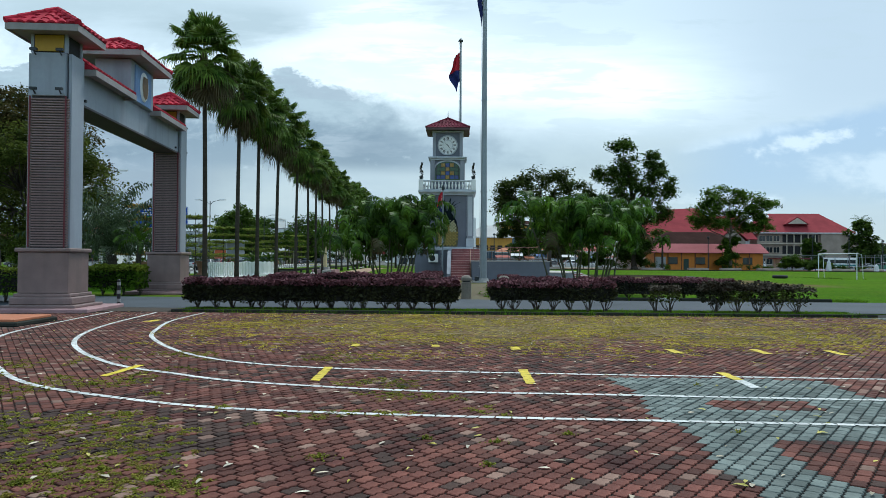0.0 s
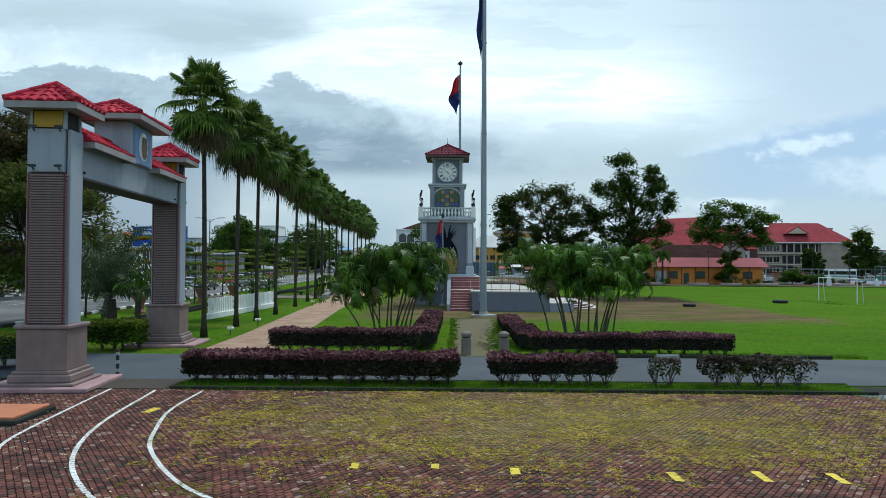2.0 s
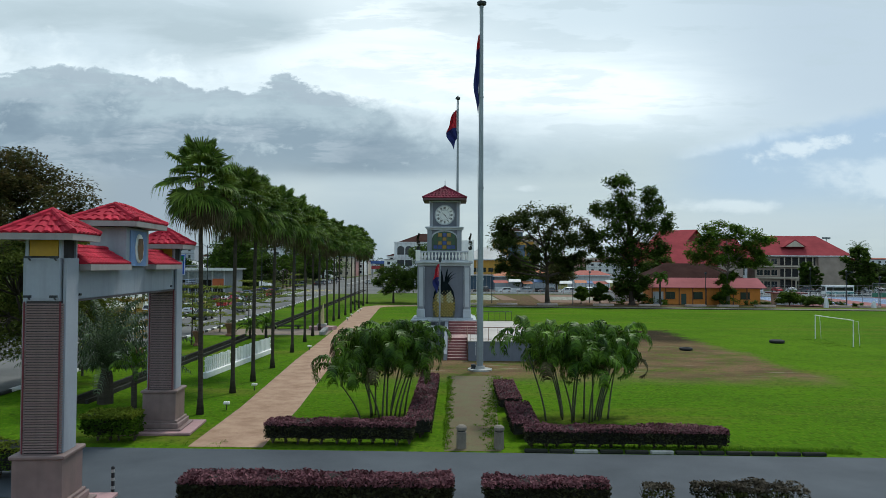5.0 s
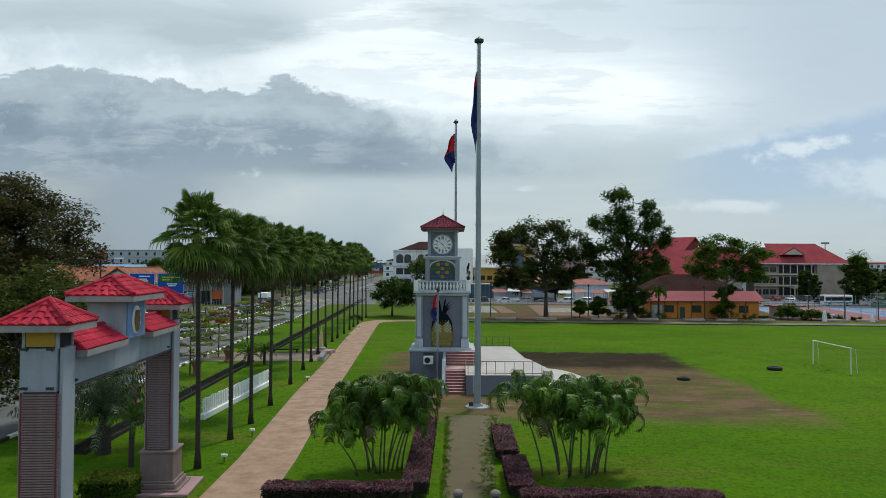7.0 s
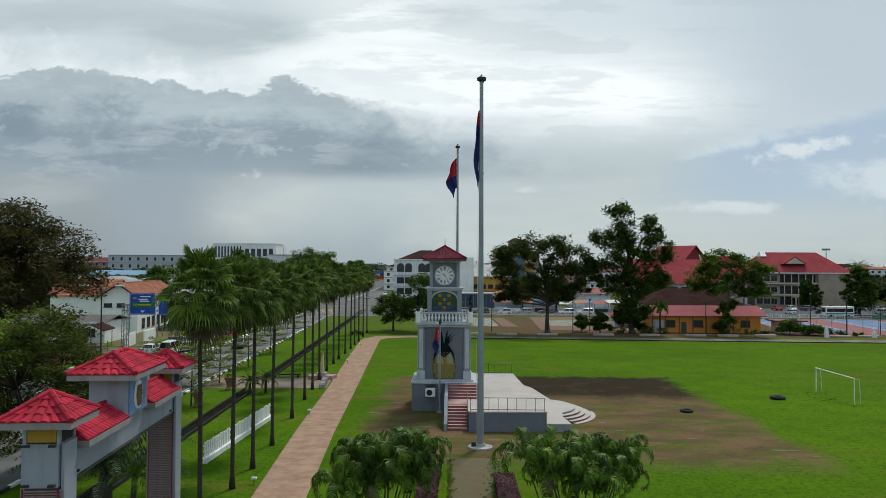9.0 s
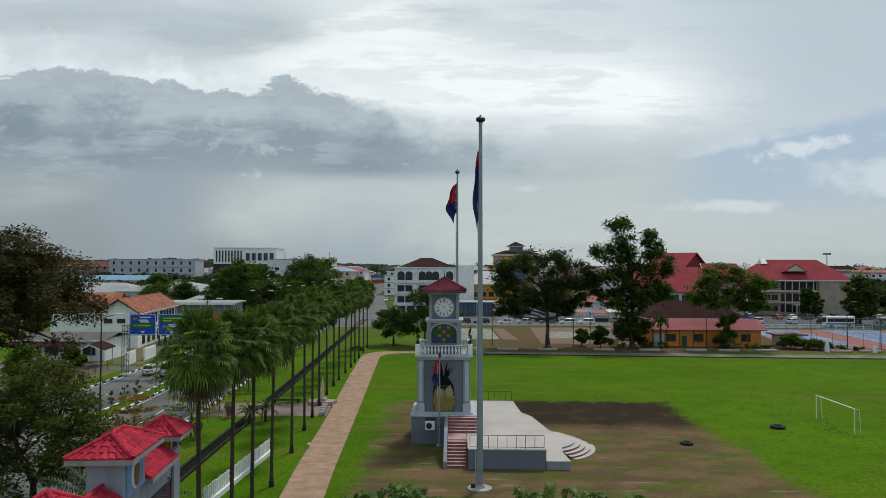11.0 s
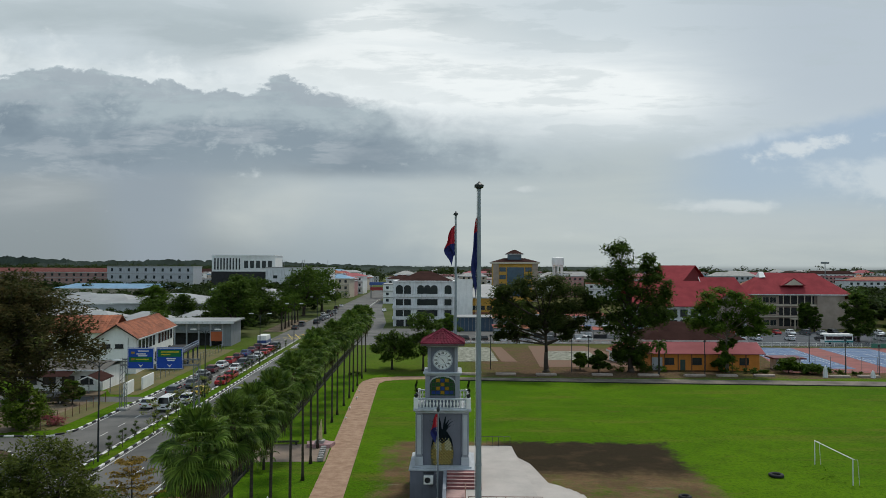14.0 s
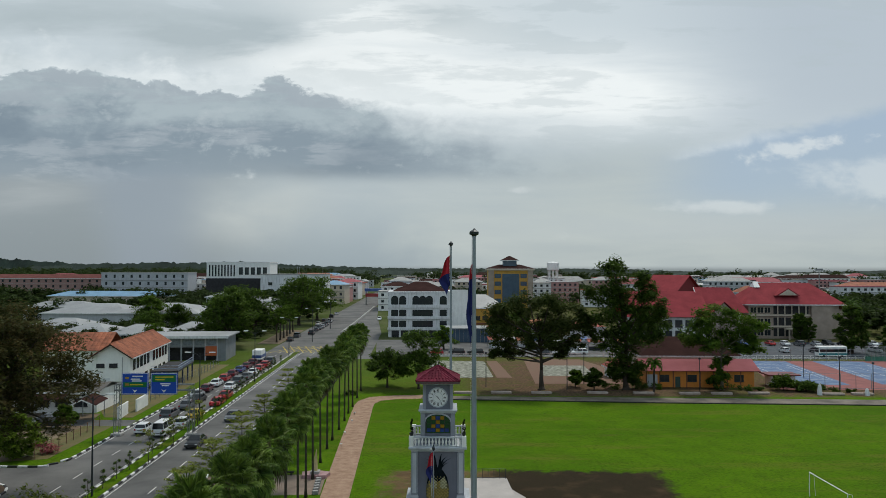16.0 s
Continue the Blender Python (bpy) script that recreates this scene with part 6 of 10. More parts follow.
# row of fan palms along the walkway
PALMS = [(-12.35, 35.7), (-12.6, 41.7), (-12.6, 45.9), (-12.9, 51.9), (-13.6, 61.3), (-14.3, 69.7), (-14.7, 75.6), (-15.2, 82.0), (-15.6, 89.0), (-15.9, 95.6), (-16.0, 100.5), (-16.1, 107.0), (-16.2, 113.2), (-16.4, 119.0), (-16.5, 124.7), (-16.8, 133.0), (-17.1, 141.0)]
protos = [fan_palm(100 + k, 11.2 + 0.25 * (k % 3), "tall fan palm with a dark green crown beside the walkway") for k in range(4)]
for i, (x, y) in enumerate(PALMS):
    s = protos[i % 4]
    m = pose(x, y, 0, 0, 0, (137 * i) % 360) @ Matrix.Diagonal((1, 1, (1.01, 0.96, 0.93, 0.97)[i % 4], 1))
    if i < 4:
        s.matrix_basis = m
    else:
        c = copy_thing(s, pose(x, y, 0, 0, 0, (137 * i) % 360))
        c.scale = (1, 1, 0.91 + 0.1 * ((i * 7) % 5) / 4)

areca_clump(-3.3, 35.3, 31, 1.6, 12, "clumped areca palm with arching green fronds", 3.6)
areca_clump(6.0, 35.4, 32, 2.9, 15, "clumped areca palm with arching green fronds", 4.05)

# shade trees beyond the field
lobed_tree("rain_tree", 17.6, 142.8, [(-8.4, 14.2, 2.9), (-6.0, 16.0, 3.0), (-2.6, 17.0, 3.1), (1.2, 16.8, 3.1), (4.4, 15.4, 3.0), (6.6, 13.2, 2.8), (8.2, 11.0, 2.4), (-9.4, 11.4, 2.5), (-5.0, 12.8, 3.0), (-0.5, 13.6, 3.1), (3.6, 11.8, 2.9), (-7.4, 8.8, 2.2), (6.4, 8.6, 2.1), (1.5, 9.8, 2.5), (-3.0, 9.6, 2.4), (-8.6, 6.6, 1.5), (3.8, 7.4, 1.8), (-5.2, 6.8, 1.7)], leaf_mat("rain_tree_leaf", (0.034, 0.062, 0.014), (0.098, 0.118, 0.032)), 41, "spreading dark olive shade tree behind the field", 3.8, 0.42, 150, 0.33, 0.62, 9)
lobed_tree("tall_tree", 34.0, 143.5, [(-2.6, 23.2, 2.3), (-1.2, 20.6, 2.8), (3.6, 20.6, 2.1), (4.2, 18.0, 2.3), (-5.2, 18.4, 2.4), (0.6, 17.6, 2.9), (-3.2, 15.8, 2.9), (4.8, 14.6, 2.4), (2.0, 14.2, 2.9), (-6.2, 13.6, 2.4), (-1.2, 12.4, 3.0), (4.8, 11.0, 2.2), (1.8, 9.8, 2.7), (-4.6, 9.6, 2.4), (0.0, 8.0, 2.7), (-2.0, 5.2, 2.2), (1.0, 4.4, 2.0), (-1.2, 2.6, 1.9), (1.2, 1.9, 1.5)], L_DARK, 42, "tall dense dark green tree behind the field", 4.5, 0.45, 150, 0.34, 0.85, 9)
lobed_tree("shade_tree", 52.4, 143.5, [(-5.4, 11.4, 2.4), (-3.2, 13.4, 2.5), (0.2, 14.3, 2.6), (3.4, 13.6, 2.5), (5.6, 11.6, 2.4), (-5.4, 9.2, 2.1), (-0.8, 11.4, 2.6), (3.0, 10.8, 2.5), (5.6, 8.9, 2.0), (1.0, 9.0, 2.1), (-2.8, 9.0, 2.1), (3.8, 7.6, 1.6), (-0.9, 4.8, 1.2), (-0.5, 2.8, 1.2), (-0.8, 1.3, 1.1), (1.4, 5.6, 1.0)], L_MID, 43, "spreading green tree with pale limbs behind the field", 4.4, 0.28, 125, 0.32, 0.68, 9, mat("pale_grey_bark", (0.16, 0.135, 0.11), 0.95, var=0.25, scale=2, fine=14, bump=0.4))
tree("shade_tree", -12.4, 145.0, 7.9, 4.4, L_DARK, 44, "round dark green tree at the end of the walkway", 2.2, 36, 130, 0.30, 0.6, 0.2)
tree("shade_tree", -6.2, 143.6, 11.6, 4.6, L_DARK, 45, "round green tree at the end of the walkway", 3.0, 44, 130, 0.30, 0.6, 0.2)
tree("big_tree", -48.2, 75.6, 19.6, 10.0, leaf_mat("rusty_green_leaf", (0.038, 0.064, 0.016), (0.110, 0.082, 0.032)), 46, "large dark green tree with rusty young leaves beside the road", 8.5, 125, 330, 0.23, 0.6, 0.5, clump_r=2.1)
tree("leafy_tree", -25.0, 43.5, 10.0, 4.5, leaf_mat("leafy_tree_leaf", (0.052, 0.082, 0.014), (0.125, 0.145, 0.028)), 47, "leafy dull green tree behind the gate", 2.6, 70, 330, 0.14, 0.6, 0.22, clump_r=1.25)


# ---- buildings ----
def facade_windows(parent, xs, zs, y, w, h, frame_mat, glass, sill=True, name="window"):
    """A window in each bay and storey: frame with recessed pane and sill, facing -y."""
    a, b = w / 2 + 0.06, w / 2
    fr = Mesh()
    for yy in (-0.06, 0.02):
        fr.v += [(-a, yy, -0.06), (a, yy, -0.06), (a, yy, h + 0.06), (-a, yy, h + 0.06), (-b, yy, 0), (b, yy, 0), (b, yy, h), (-b, yy, h)]
    for k in range(4):
        n = (k + 1) % 4
        fr.f += [(k, n, 4 + n, 4 + k), (8 + n, 8 + k, 12 + k, 12 + n), (n, k, 8 + k, 8 + n), (4 + k, 4 + n, 12 + n, 12 + k)]
    fd = fr.data(name, frame_mat)
    md = Mesh().box(-0.03, 0.03, -0.05, 0.005, 0, h).data("mullion", frame_mat)
    sd = Mesh().box(-w / 2 - 0.15, w / 2 + 0.15, -0.16, 0.0, -0.14, -0.06).data("sill", frame_mat)
    gd = Mesh().box(-w / 2, w / 2, -0.02, 0.01, 0, h).data("pane", glass)
    for z in zs:
        for x in xs:
            f = piece(name, fd, parent, pose(x, y, z))
            piece("pane", gd, f, pose(0, 0, 0))
            piece("mullion", md, f, pose(0, 0, 0))
            if sill:
                piece("sill", sd, f, pose(0, 0, 0))


def gable_roof(parent, x0, x1, y0, y1, ze, zt, material, axis="y", over=0.6, t=0.12, name="roof"):
    m = Mesh()
    if axis == "y":
        cx = (x0 + x1) / 2
        m.slab([(x0 - over, y0 - over, ze), (cx, y0 - over, zt), (cx, y1 + over, zt), (x0 - over, y1 + over, ze)][::-1], t)
        m.slab([(cx, y0 - over, zt), (x1 + over, y0 - over, ze), (x1 + over, y1 + over, ze), (cx, y1 + over, zt)][::-1], t)
    else:
        cy = (y0 + y1) / 2
        m.slab([(x0 - over, y0 - over, ze), (x1 + over, y0 - over, ze), (x1 + over, cy, zt), (x0 - over, cy, zt)], t)
        m.slab([(x0 - over, cy, zt), (x1 + over, cy, zt), (x1 + over, y1 + over, ze), (x0 - over, y1 + over, ze)], t)
    return part(name, m, material, parent)


def plain_hip(parent, x0, x1, y0, y1, ze, zt, ridge_in, material, over=0.8, axis="x", name="roof"):
    x0, x1, y0, y1 = x0 - over, x1 + over, y0 - over, y1 + over
    m = Mesh()
    if axis == "x":
        cy = (y0 + y1) / 2
        v = [(x0, y0, ze), (x1, y0, ze), (x1, y1, ze), (x0, y1, ze), (x0 + ridge_in, cy, zt), (x1 - ridge_in, cy, zt)]
        f = [(0, 1, 5, 4), (1, 2, 5), (2, 3, 4, 5), (3, 0, 4), (3, 2, 1, 0)]
    else:
        cx = (x0 + x1) / 2
        v = [(x0, y0, ze), (x1, y0, ze), (x1, y1, ze), (x0, y1, ze), (cx, y0 + ridge_in, zt), (cx, y1 - ridge_in, zt)]
        f = [(0, 1, 4), (1, 2, 5, 4), (2, 3, 5), (3, 0, 4, 5), (3, 2, 1, 0)]
    m.add(v, f)
    # standing seams / tile courses as low battens
    r = part(name, m, material, parent)
    part("eave_board", Mesh().box(x0, x1, y0, y0 + 0.08, ze - 0.35, ze - 0.005).box(x0, x1, y1 - 0.08, y1, ze - 0.35, ze - 0.005).box(x0, x0 + 0.08, y0 + 0.08, y1 - 0.08, ze - 0.35, ze - 0.005).box(x1 - 0.08, x1, y0 + 0.08, y1 - 0.08, ze - 0.35, ze - 0.005), WHITE_OLD, r)
    return r


def spread(a, b, n):
    return [a + (b - a) * (i + 0.5) / n for i in range(n)]


CREAM = mat("cream_render", (0.52, 0.45, 0.36), 0.8, var=0.1, scale=0.3, fine=6, bump=0.05, dirt=0.25)
ORANGE = mat("orange_render", (0.58, 0.21, 0.035), 0.8, var=0.1, scale=0.4, fine=6, bump=0.05, dirt=0.15)
OCHRE = mat("ochre_render", (0.50, 0.28, 0.05), 0.8, var=0.1, scale=0.4, fine=6, bump=0.05, dirt=0.2)
BEIGE = mat("beige_brick", (0.33, 0.265, 0.22), 0.85, var=0.14, scale=0.5, fine=10, bump=0.1)
PINK = mat("faded_pink_render", (0.42, 0.22, 0.21), 0.8, var=0.12, scale=0.3, fine=6, bump=0.05, dirt=0.3)
BLUE_ROOF = mat("blue_sheet_roof", (0.16, 0.30, 0.44), 0.55, var=0.15, scale=0.2, fine=4, bump=0.05)

# white four-storey office with arched top windows
off = thing("office_block", -7.8, 250.0, 0, 2.5, "white four-storey office block with arched top windows", "building")
part("wall", Mesh().box(-13.4, 13.4, 0, 22, 0, 15.0), WHITE_OLD, off)
for k, z in enumerate((2.3, 6.0, 9.9)):
    part("ledge", Mesh().box(-13.6, 13.6, -0.5, 0.0, z + 0.05, z + 1.05), WHITE_OLD, off)
facade_windows(off, spread(-12.6, -7.2, 2) + spread(-5.2, 1.6, 3) + [5.2] + spread(8.2, 12.6, 1), (3.45, 7.15, 11.05), -0.02, 2.25, 2.0, SHADE, GLASS, False)
facade_windows(off, spread(-12.6, 12.6, 8), (0.1,), -0.02, 2.4, 2.1, SHADE, GLASS, False, "shopfront")
for x in spread(-12.6, -7.2, 2) + spread(-5.2, 1.6, 3) + [5.2]:
    a = Mesh()
    flat_arch(a, 1.12, 13.05, 13.05, 13.95, -0.06, 0.05)
    part("arch_light", a, GLASS, off).location.x = x
part("parapet", Mesh().box(-13.6, 13.6, -0.3, 22.2, 15.0, 15.35), WHITE_OLD, off)
part("stair_tower", Mesh().box(8.2, 13.5, -0.7, 0.0, 0, 16.0), WHITE, off)
plain_hip(off, -11.5, 6.5, 2, 20, 15.4, 18.6, 7.5, SHEET_BROWN, 0.6)
pav = thing("steel_canopy", -7.8, 250.0, 0, 2.5, "dark glazed canopy hall in front of the office", "canopy")
part("canopy_wall", Mesh().box(4.5, 19, -18, -8, 0, 4.2), GLASS_BLUE, pav)
part("canopy_roof", Mesh().box(4, 19.6, -18.5, -7.5, 4.2, 4.5), SHEET_GREY, pav)
for i in range(12):
    part("mullion", Mesh().box(4.5 + i * 1.31, 4.58 + i * 1.31, -18.06, -18, 0, 4.2), STEEL, pav)

# ochre shop building beside it
yb = thing("shop_building", 10.0, 256.0, 0, 0, "ochre two-storey shop building with a grey roof", "building")
part("wall", Mesh().box(-7.5, 8.5, 0, 16, 0, 9.6), OCHRE, yb)
facade_windows(yb, spread(-7, 8, 6), (2.0, 5.4), -0.02, 1.6, 1.3, SHADE, GLASS)
part("band", Mesh().box(-7.6, 8.6, -0.5, 0, 3.9, 4.5), mat("red_brown_band", (0.25, 0.10, 0.06), 0.8, var=0.1, scale=0.4, fine=6, bump=0.05), yb)
plain_hip(yb, -7.5, 8.5, 0, 16, 9.7, 14.0, 7.0, SHEET_GREY, 1.0)

# long orange sports pavilion behind the field
pv = thing("sports_pavilion", 49.2, 146.3, 0, 0, "low orange pavilion with a faded pink metal roof", "building")
part("wall", Mesh().box(-10.6, 10.6, 0, 7, 0, 3.3), ORANGE, pv)
for x in spread(-10.6, 10.6, 8):
    part("pilaster", Mesh().box(x - 1.42, x - 1.22, -0.08, 0, 0, 3.3), mat("brown_trim", (0.16, 0.07, 0.035), 0.8, var=0.15, scale=1, fine=8, bump=0.05), pv)
facade_windows(pv, (-7.0, -1.6, 3.2, 7.6), (1.2,), -0.02, 1.7, 1.2, SHADE, GLASS)
part("door", Mesh().box(-4.9, -3.9, -0.06, 0.0, 0, 2.1), mat("dark_green_door", (0.03, 0.06, 0.05), 0.6, var=0.15, scale=2, fine=10, bump=0.05), pv)
part("shutter", Mesh().box(-10.4, -8.4, -0.06, 0.0, 0, 2.5), GREY_LIGHT, pv)
gable_roof(pv, -10.6, 10.6, 0, 7, 3.35, 5.2, SHEET_PINK, "x", 0.9)
bk = thing("brown_hall", 51.5, 160.0, 0, 0, "hall with a dark brown pitched roof", "building")
part("wall", Mesh().box(-10, 10, 0, 12, 0, 4.6), CREAM, bk)
plain_hip(bk, -10, 10, 0, 12, 4.7, 8.2, 6.0, SHEET_BROWN, 1.0)

# red-roofed civic building
rb = thing("civic_building", 114.5, 248.0, 0, -2.0, "beige three-storey civic building with a red hipped roof", "building")
part("wall", Mesh().box(-14.8, 14.8, 0, 18, 0, 11.4), BEIGE, rb)
# galleries are flat sheets on the wall, their shade given by near-black colour
for z in (0.8, 4.4, 8.2):
    part("gallery", Mesh().box(-6.6, 4.9, -0.03, 0.0, z, z + 2.6), SHADE, rb, "flat near-black panel standing in for a shaded gallery")
    for x in spread(-6.6, 4.9, 5):
        part("gallery_post", Mesh().box(x - 0.14, x + 0.14, -0.85, -0.6, z, z + 2.9), CREAM, rb)
facade_windows(rb, spread(-14.4, -7.4, 3), (1.0, 4.8, 8.6), -0.02, 1.9, 1.8, CREAM, GLASS)
part("bay", Mesh().box(5.4, 12.4, -1.2, 0.0, 0, 11.2), BEIGE, rb)
for z in (4.0, 7.8):
    part("ledge", Mesh().box(-15, 5.3, -0.9, 0, z - 0.2, z + 0.25), CREAM, rb)
plain_hip(rb, -14.8, 14.8, 0, 18, 11.5, 18.4, 7.5, SHEET_RED, 1.7)
dorm = part("dormer", Mesh().add([(-5.5, 0.5, 14.3), (2.5, 0.5, 14.3), (-1.5, 0.5, 16.9), (-1.5, 7.5, 16.9), (-5.5, 4.2, 14.3), (2.5, 4.2, 14.3)], [(0, 1, 2), (0, 2, 3, 4), (1, 5, 3, 2)]), SHEET_RED, rb)
part("dormer_front", Mesh().add([(-4.6, 0.42, 14.45), (1.6, 0.42, 14.45), (-1.5, 0.42, 16.5)], [(0, 1, 2)]), CREAM, dorm)

part("gablet", Mesh().add([(-10.6, 6.2, 16.9), (-10.6, 10.8, 16.9), (-10.2, 8.5, 18.9), (-8.6, 8.5, 18.9), (-8.6, 6.2, 17.0), (-8.6, 10.8, 17.0)], [(0, 2, 1), (0, 4, 3, 2), (1, 2, 3, 5)]), WHITE, rb, "white ridge gablet")
part("end_wing", Mesh().box(14.8, 19.0, 2.0, 16, 0, 9.6), BEIGE, rb)
part("wing_roof", Mesh().slab([(14.9, 0.8, 11.6), (20.2, 0.8, 9.7), (20.2, 17, 9.7), (14.9, 17, 11.6)], 0.14), SHEET_RED, rb)
facade_windows(rb, [17.0], (1.2, 4.8), 1.98, 2.0, 1.7, SHADE, GLASS)
part("porch", Mesh().box(-3.5, 3.5, -4.5, -0.9, 3.2, 3.6).box(-3.3, -2.9, -4.3, -3.9, 0, 3.2).box(2.9, 3.3, -4.3, -3.9, 0, 3.2), CREAM, rb)

rc = thing("civic_hall", 72.0, 240.0, 0, -2.0, "pale hall with a large plain red pitched roof", "building")
part("wall", Mesh().box(-14, 10.4, 0, 20, 0, 7.6), WHITE_OLD, rc)
facade_windows(rc, spread(-13, 10, 7), (1.0, 4.4), -0.02, 2.2, 2.2, SHADE, GLASS)
gable_roof(rc, -14, 10.4, 0, 20, 7.7, 15.7, SHEET_RED, "x", 1.4)
part("gable_wall", Mesh().add([(10.38, 0, 7.6), (10.38, 20, 7.6), (10.38, 10, 15.4)], [(0, 1, 2)]), BEIGE, rc)
rj = thing("civic_hall", 88.5, 243.0, 0, -2.0, "pale hall with a red roof and a gabled porch", "building")
part("wall", Mesh().box(-6.2, 6.4, 0, 16, 0, 9.0), WHITE_OLD, rj)
facade_windows(rj, spread(-6, 6, 4), (1.0, 5.0), -0.02, 1.9, 2.2, SHADE, GLASS)
m = Mesh()
m.slab([(-6.6, -1.2, 9.0), (8.6, -1.2, 9.0), (5.4, 8, 17.0), (-6.6, 8, 17.0)], 0.14)
m.slab([(-6.6, 8, 17.0), (5.4, 8, 17.0), (8.6, 17.2, 9.0), (-6.6, 17.2, 9.0)], 0.14)
m.slab([(8.6, -1.2, 9.0), (8.6, 17.2, 9.0), (5.4, 8, 17.0)], 0.14)
part("roof", m, SHEET_RED, rj)
part("barge_board", Mesh().slab([(-6.66, -1.3, 9.1), (-6.66, 8, 17.15), (-6.66, 8, 16.6), (-6.66, -1.3, 8.5)], 0.12), WHITE, rj)
gable_roof(rj, -4.6, 3.6, -4.5, 7, 8.4, 12.6, SHEET_RED, "y", 0.7, name="porch_roof")
part("porch_gable", Mesh().add([(-4.6, -4.4, 0), (3.6, -4.4, 0), (3.6, -4.4, 8.4), (-0.5, -4.4, 12.3), (-4.6, -4.4, 8.4)], [(0, 1, 2, 3, 4)]), BEIGE, rj)
rh = thing("civic_hall", 73.1, 268.4, 0, -45.0, "tall hall with a red roof and a dark red gable end", "building")
DARK_GABLE = mat("dark_red_gable", (0.16, 0.022, 0.024), 0.8, var=0.1, scale=0.4, fine=6, bump=0.05)
part("wall", Mesh().box(-4, 9, 0, 18, 0, 15.0), DARK_GABLE, rh)
part("gable_wall", Mesh().add([(9.02, 0, 15.0), (9.02, 18, 15.0), (9.02, 9, 20.7)], [(0, 1, 2)]), DARK_GABLE, rh)
gable_roof(rh, -4, 9, 0, 18, 15.0, 21.0, SHEET_RED, "x", 1.0)

bn = thing("banner_board", 112.2, 238.0, 0, 0, "purple banner board on two posts in the car park", "banner")
part("board", Mesh().box(-2.0, 2.0, -0.06, 0.06, 1.0, 4.6, 0.02), mat("purple_banner", (0.10, 0.045, 0.26), 0.7, var=0.12, scale=0.6, fine=6, bump=0.02), bn)
part("text_bar", Mesh().box(-1.2, 1.2, -0.075, -0.063, 2.6, 3.1), WHITE, bn)
for sx in (-1.6, 1.6):
    part("post", Mesh().tube((sx, 0.1, 0), (sx, 0.1, 4.4), 0.06, 0.06, 6), STEEL, bn)

# white gabled house and its neighbours across the main road
hs = thing("gabled_house", -63.0, 136.5, 0, 8.5, "white two-storey house with a weathered orange tile roof", "house")
part("wall", Mesh().box(-3.4, 3.4, 0, 30, 0, 6.9), WHITE, hs)
for yy in (-0.002, 30.002):
    part("gable_wall", Mesh().prism([(-3.4, yy), (3.4, yy), (3.4, yy + 0.004), (-3.4, yy + 0.004)], 6.0, 6.9).add([(-3.4, yy, 6.9), (3.4, yy, 6.9), (0, yy, 9.0)], [(0, 1, 2)]), WHITE, hs)
BARGE = mat("dark_barge_board", (0.045, 0.028, 0.022), 0.8, var=0.15, scale=1, fine=8, bump=0.05)
for sx in (-1, 1):
    part("barge_board", Mesh().slab([(0, -0.86, 9.28), (sx * 4.0, -0.86, 6.6), (sx * 4.0, -0.86, 6.35), (0, -0.86, 9.02)], 0.06), BARGE, hs)
    part("eave_gutter", Mesh().tube((sx * 4.05, -0.7, 6.5), (sx * 4.05, 30.7, 6.5), 0.08, 0.08, 6), WHITE_OLD, hs)
facade_windows(hs, (-1.9, 0.4), (4.9,), -0.02, 1.35, 0.62, SHADE, GLASS)
part("door", Mesh().box(-2.6, -0.2, -0.05, 0.0, 0, 2.9).box(-1.42, -1.38, -0.07, -0.05, 0, 2.9), WHITE_OLD, hs, "pale double garage door")
part("down_pipe", Mesh().tube((2.0, -0.08, 0.0), (2.0, -0.08, 6.7), 0.06, 0.06, 6), STEEL, hs)
sidew = thing("side_window", 3.42, 0, 0, 90, "", "")
sidew.parent = hs
facade_windows(sidew, spread(1.2, 14, 5) + spread(16, 29, 5), (4.1,), 0.0, 1.5, 1.9, SHADE, GLASS, False)
facade_windows(sidew, spread(2, 28, 7), (0.6,), 0.0, 1.8, 1.9, SHADE, GLASS, False)
m = Mesh()
dk = Mesh()
for sx in (-1, 1):
    a, b = ((sx * 4.0, -0.8, 6.6), (sx * 4.0, 30.8, 6.6)) if sx > 0 else ((sx * 4.0, 30.8, 6.6), (sx * 4.0, -0.8, 6.6))
    tiled_face(m, a, b, (0, a[1], 9.28), (0, b[1], 9.28), 0.45, 0.5, 0.06)
    dk.add([a, b, (0, b[1], 9.28), (0, a[1], 9.28)], [(0, 1, 2, 3)])
part("roof_tiles", m, TILE_ORANGE, hs)
part("roof_deck", dk, TILE_ORANGE, hs)
rc_ = Mesh()
ridge_caps(rc_, (0, -0.8, 9.32), (0, 30.8, 9.32), 0.14, 0.6)
part("ridge_cap", rc_, TILE_ORANGE, hs)
# raised blue porch along the side of the house
porch = thing("raised_porch", -55.6, 143.0, 0, 8.5, "raised dark porch deck with a pale blue railing", "porch")
part("deck", Mesh().box(-2.6, 2.6, 0, 15, 3.0, 3.3, 0.03), SHADE, porch)
for px in (-2.4, 2.4):
    for py in (0.3, 5.0, 10.0, 14.7):
        part("column", Mesh().box(px - 0.14, px + 0.14, py - 0.14, py + 0.14, 0, 3.0, 0.02), mat("dark_blue_column", (0.035, 0.05, 0.10), 0.7, var=0.12, scale=1, fine=8, bump=0.04), porch)
rl = Mesh()
for z in (3.75, 4.25):
    rl.box(2.5, 2.56, 0, 15, z, z + 0.08).box(-2.5, 2.5, 0.02, 0.08, z, z + 0.08)
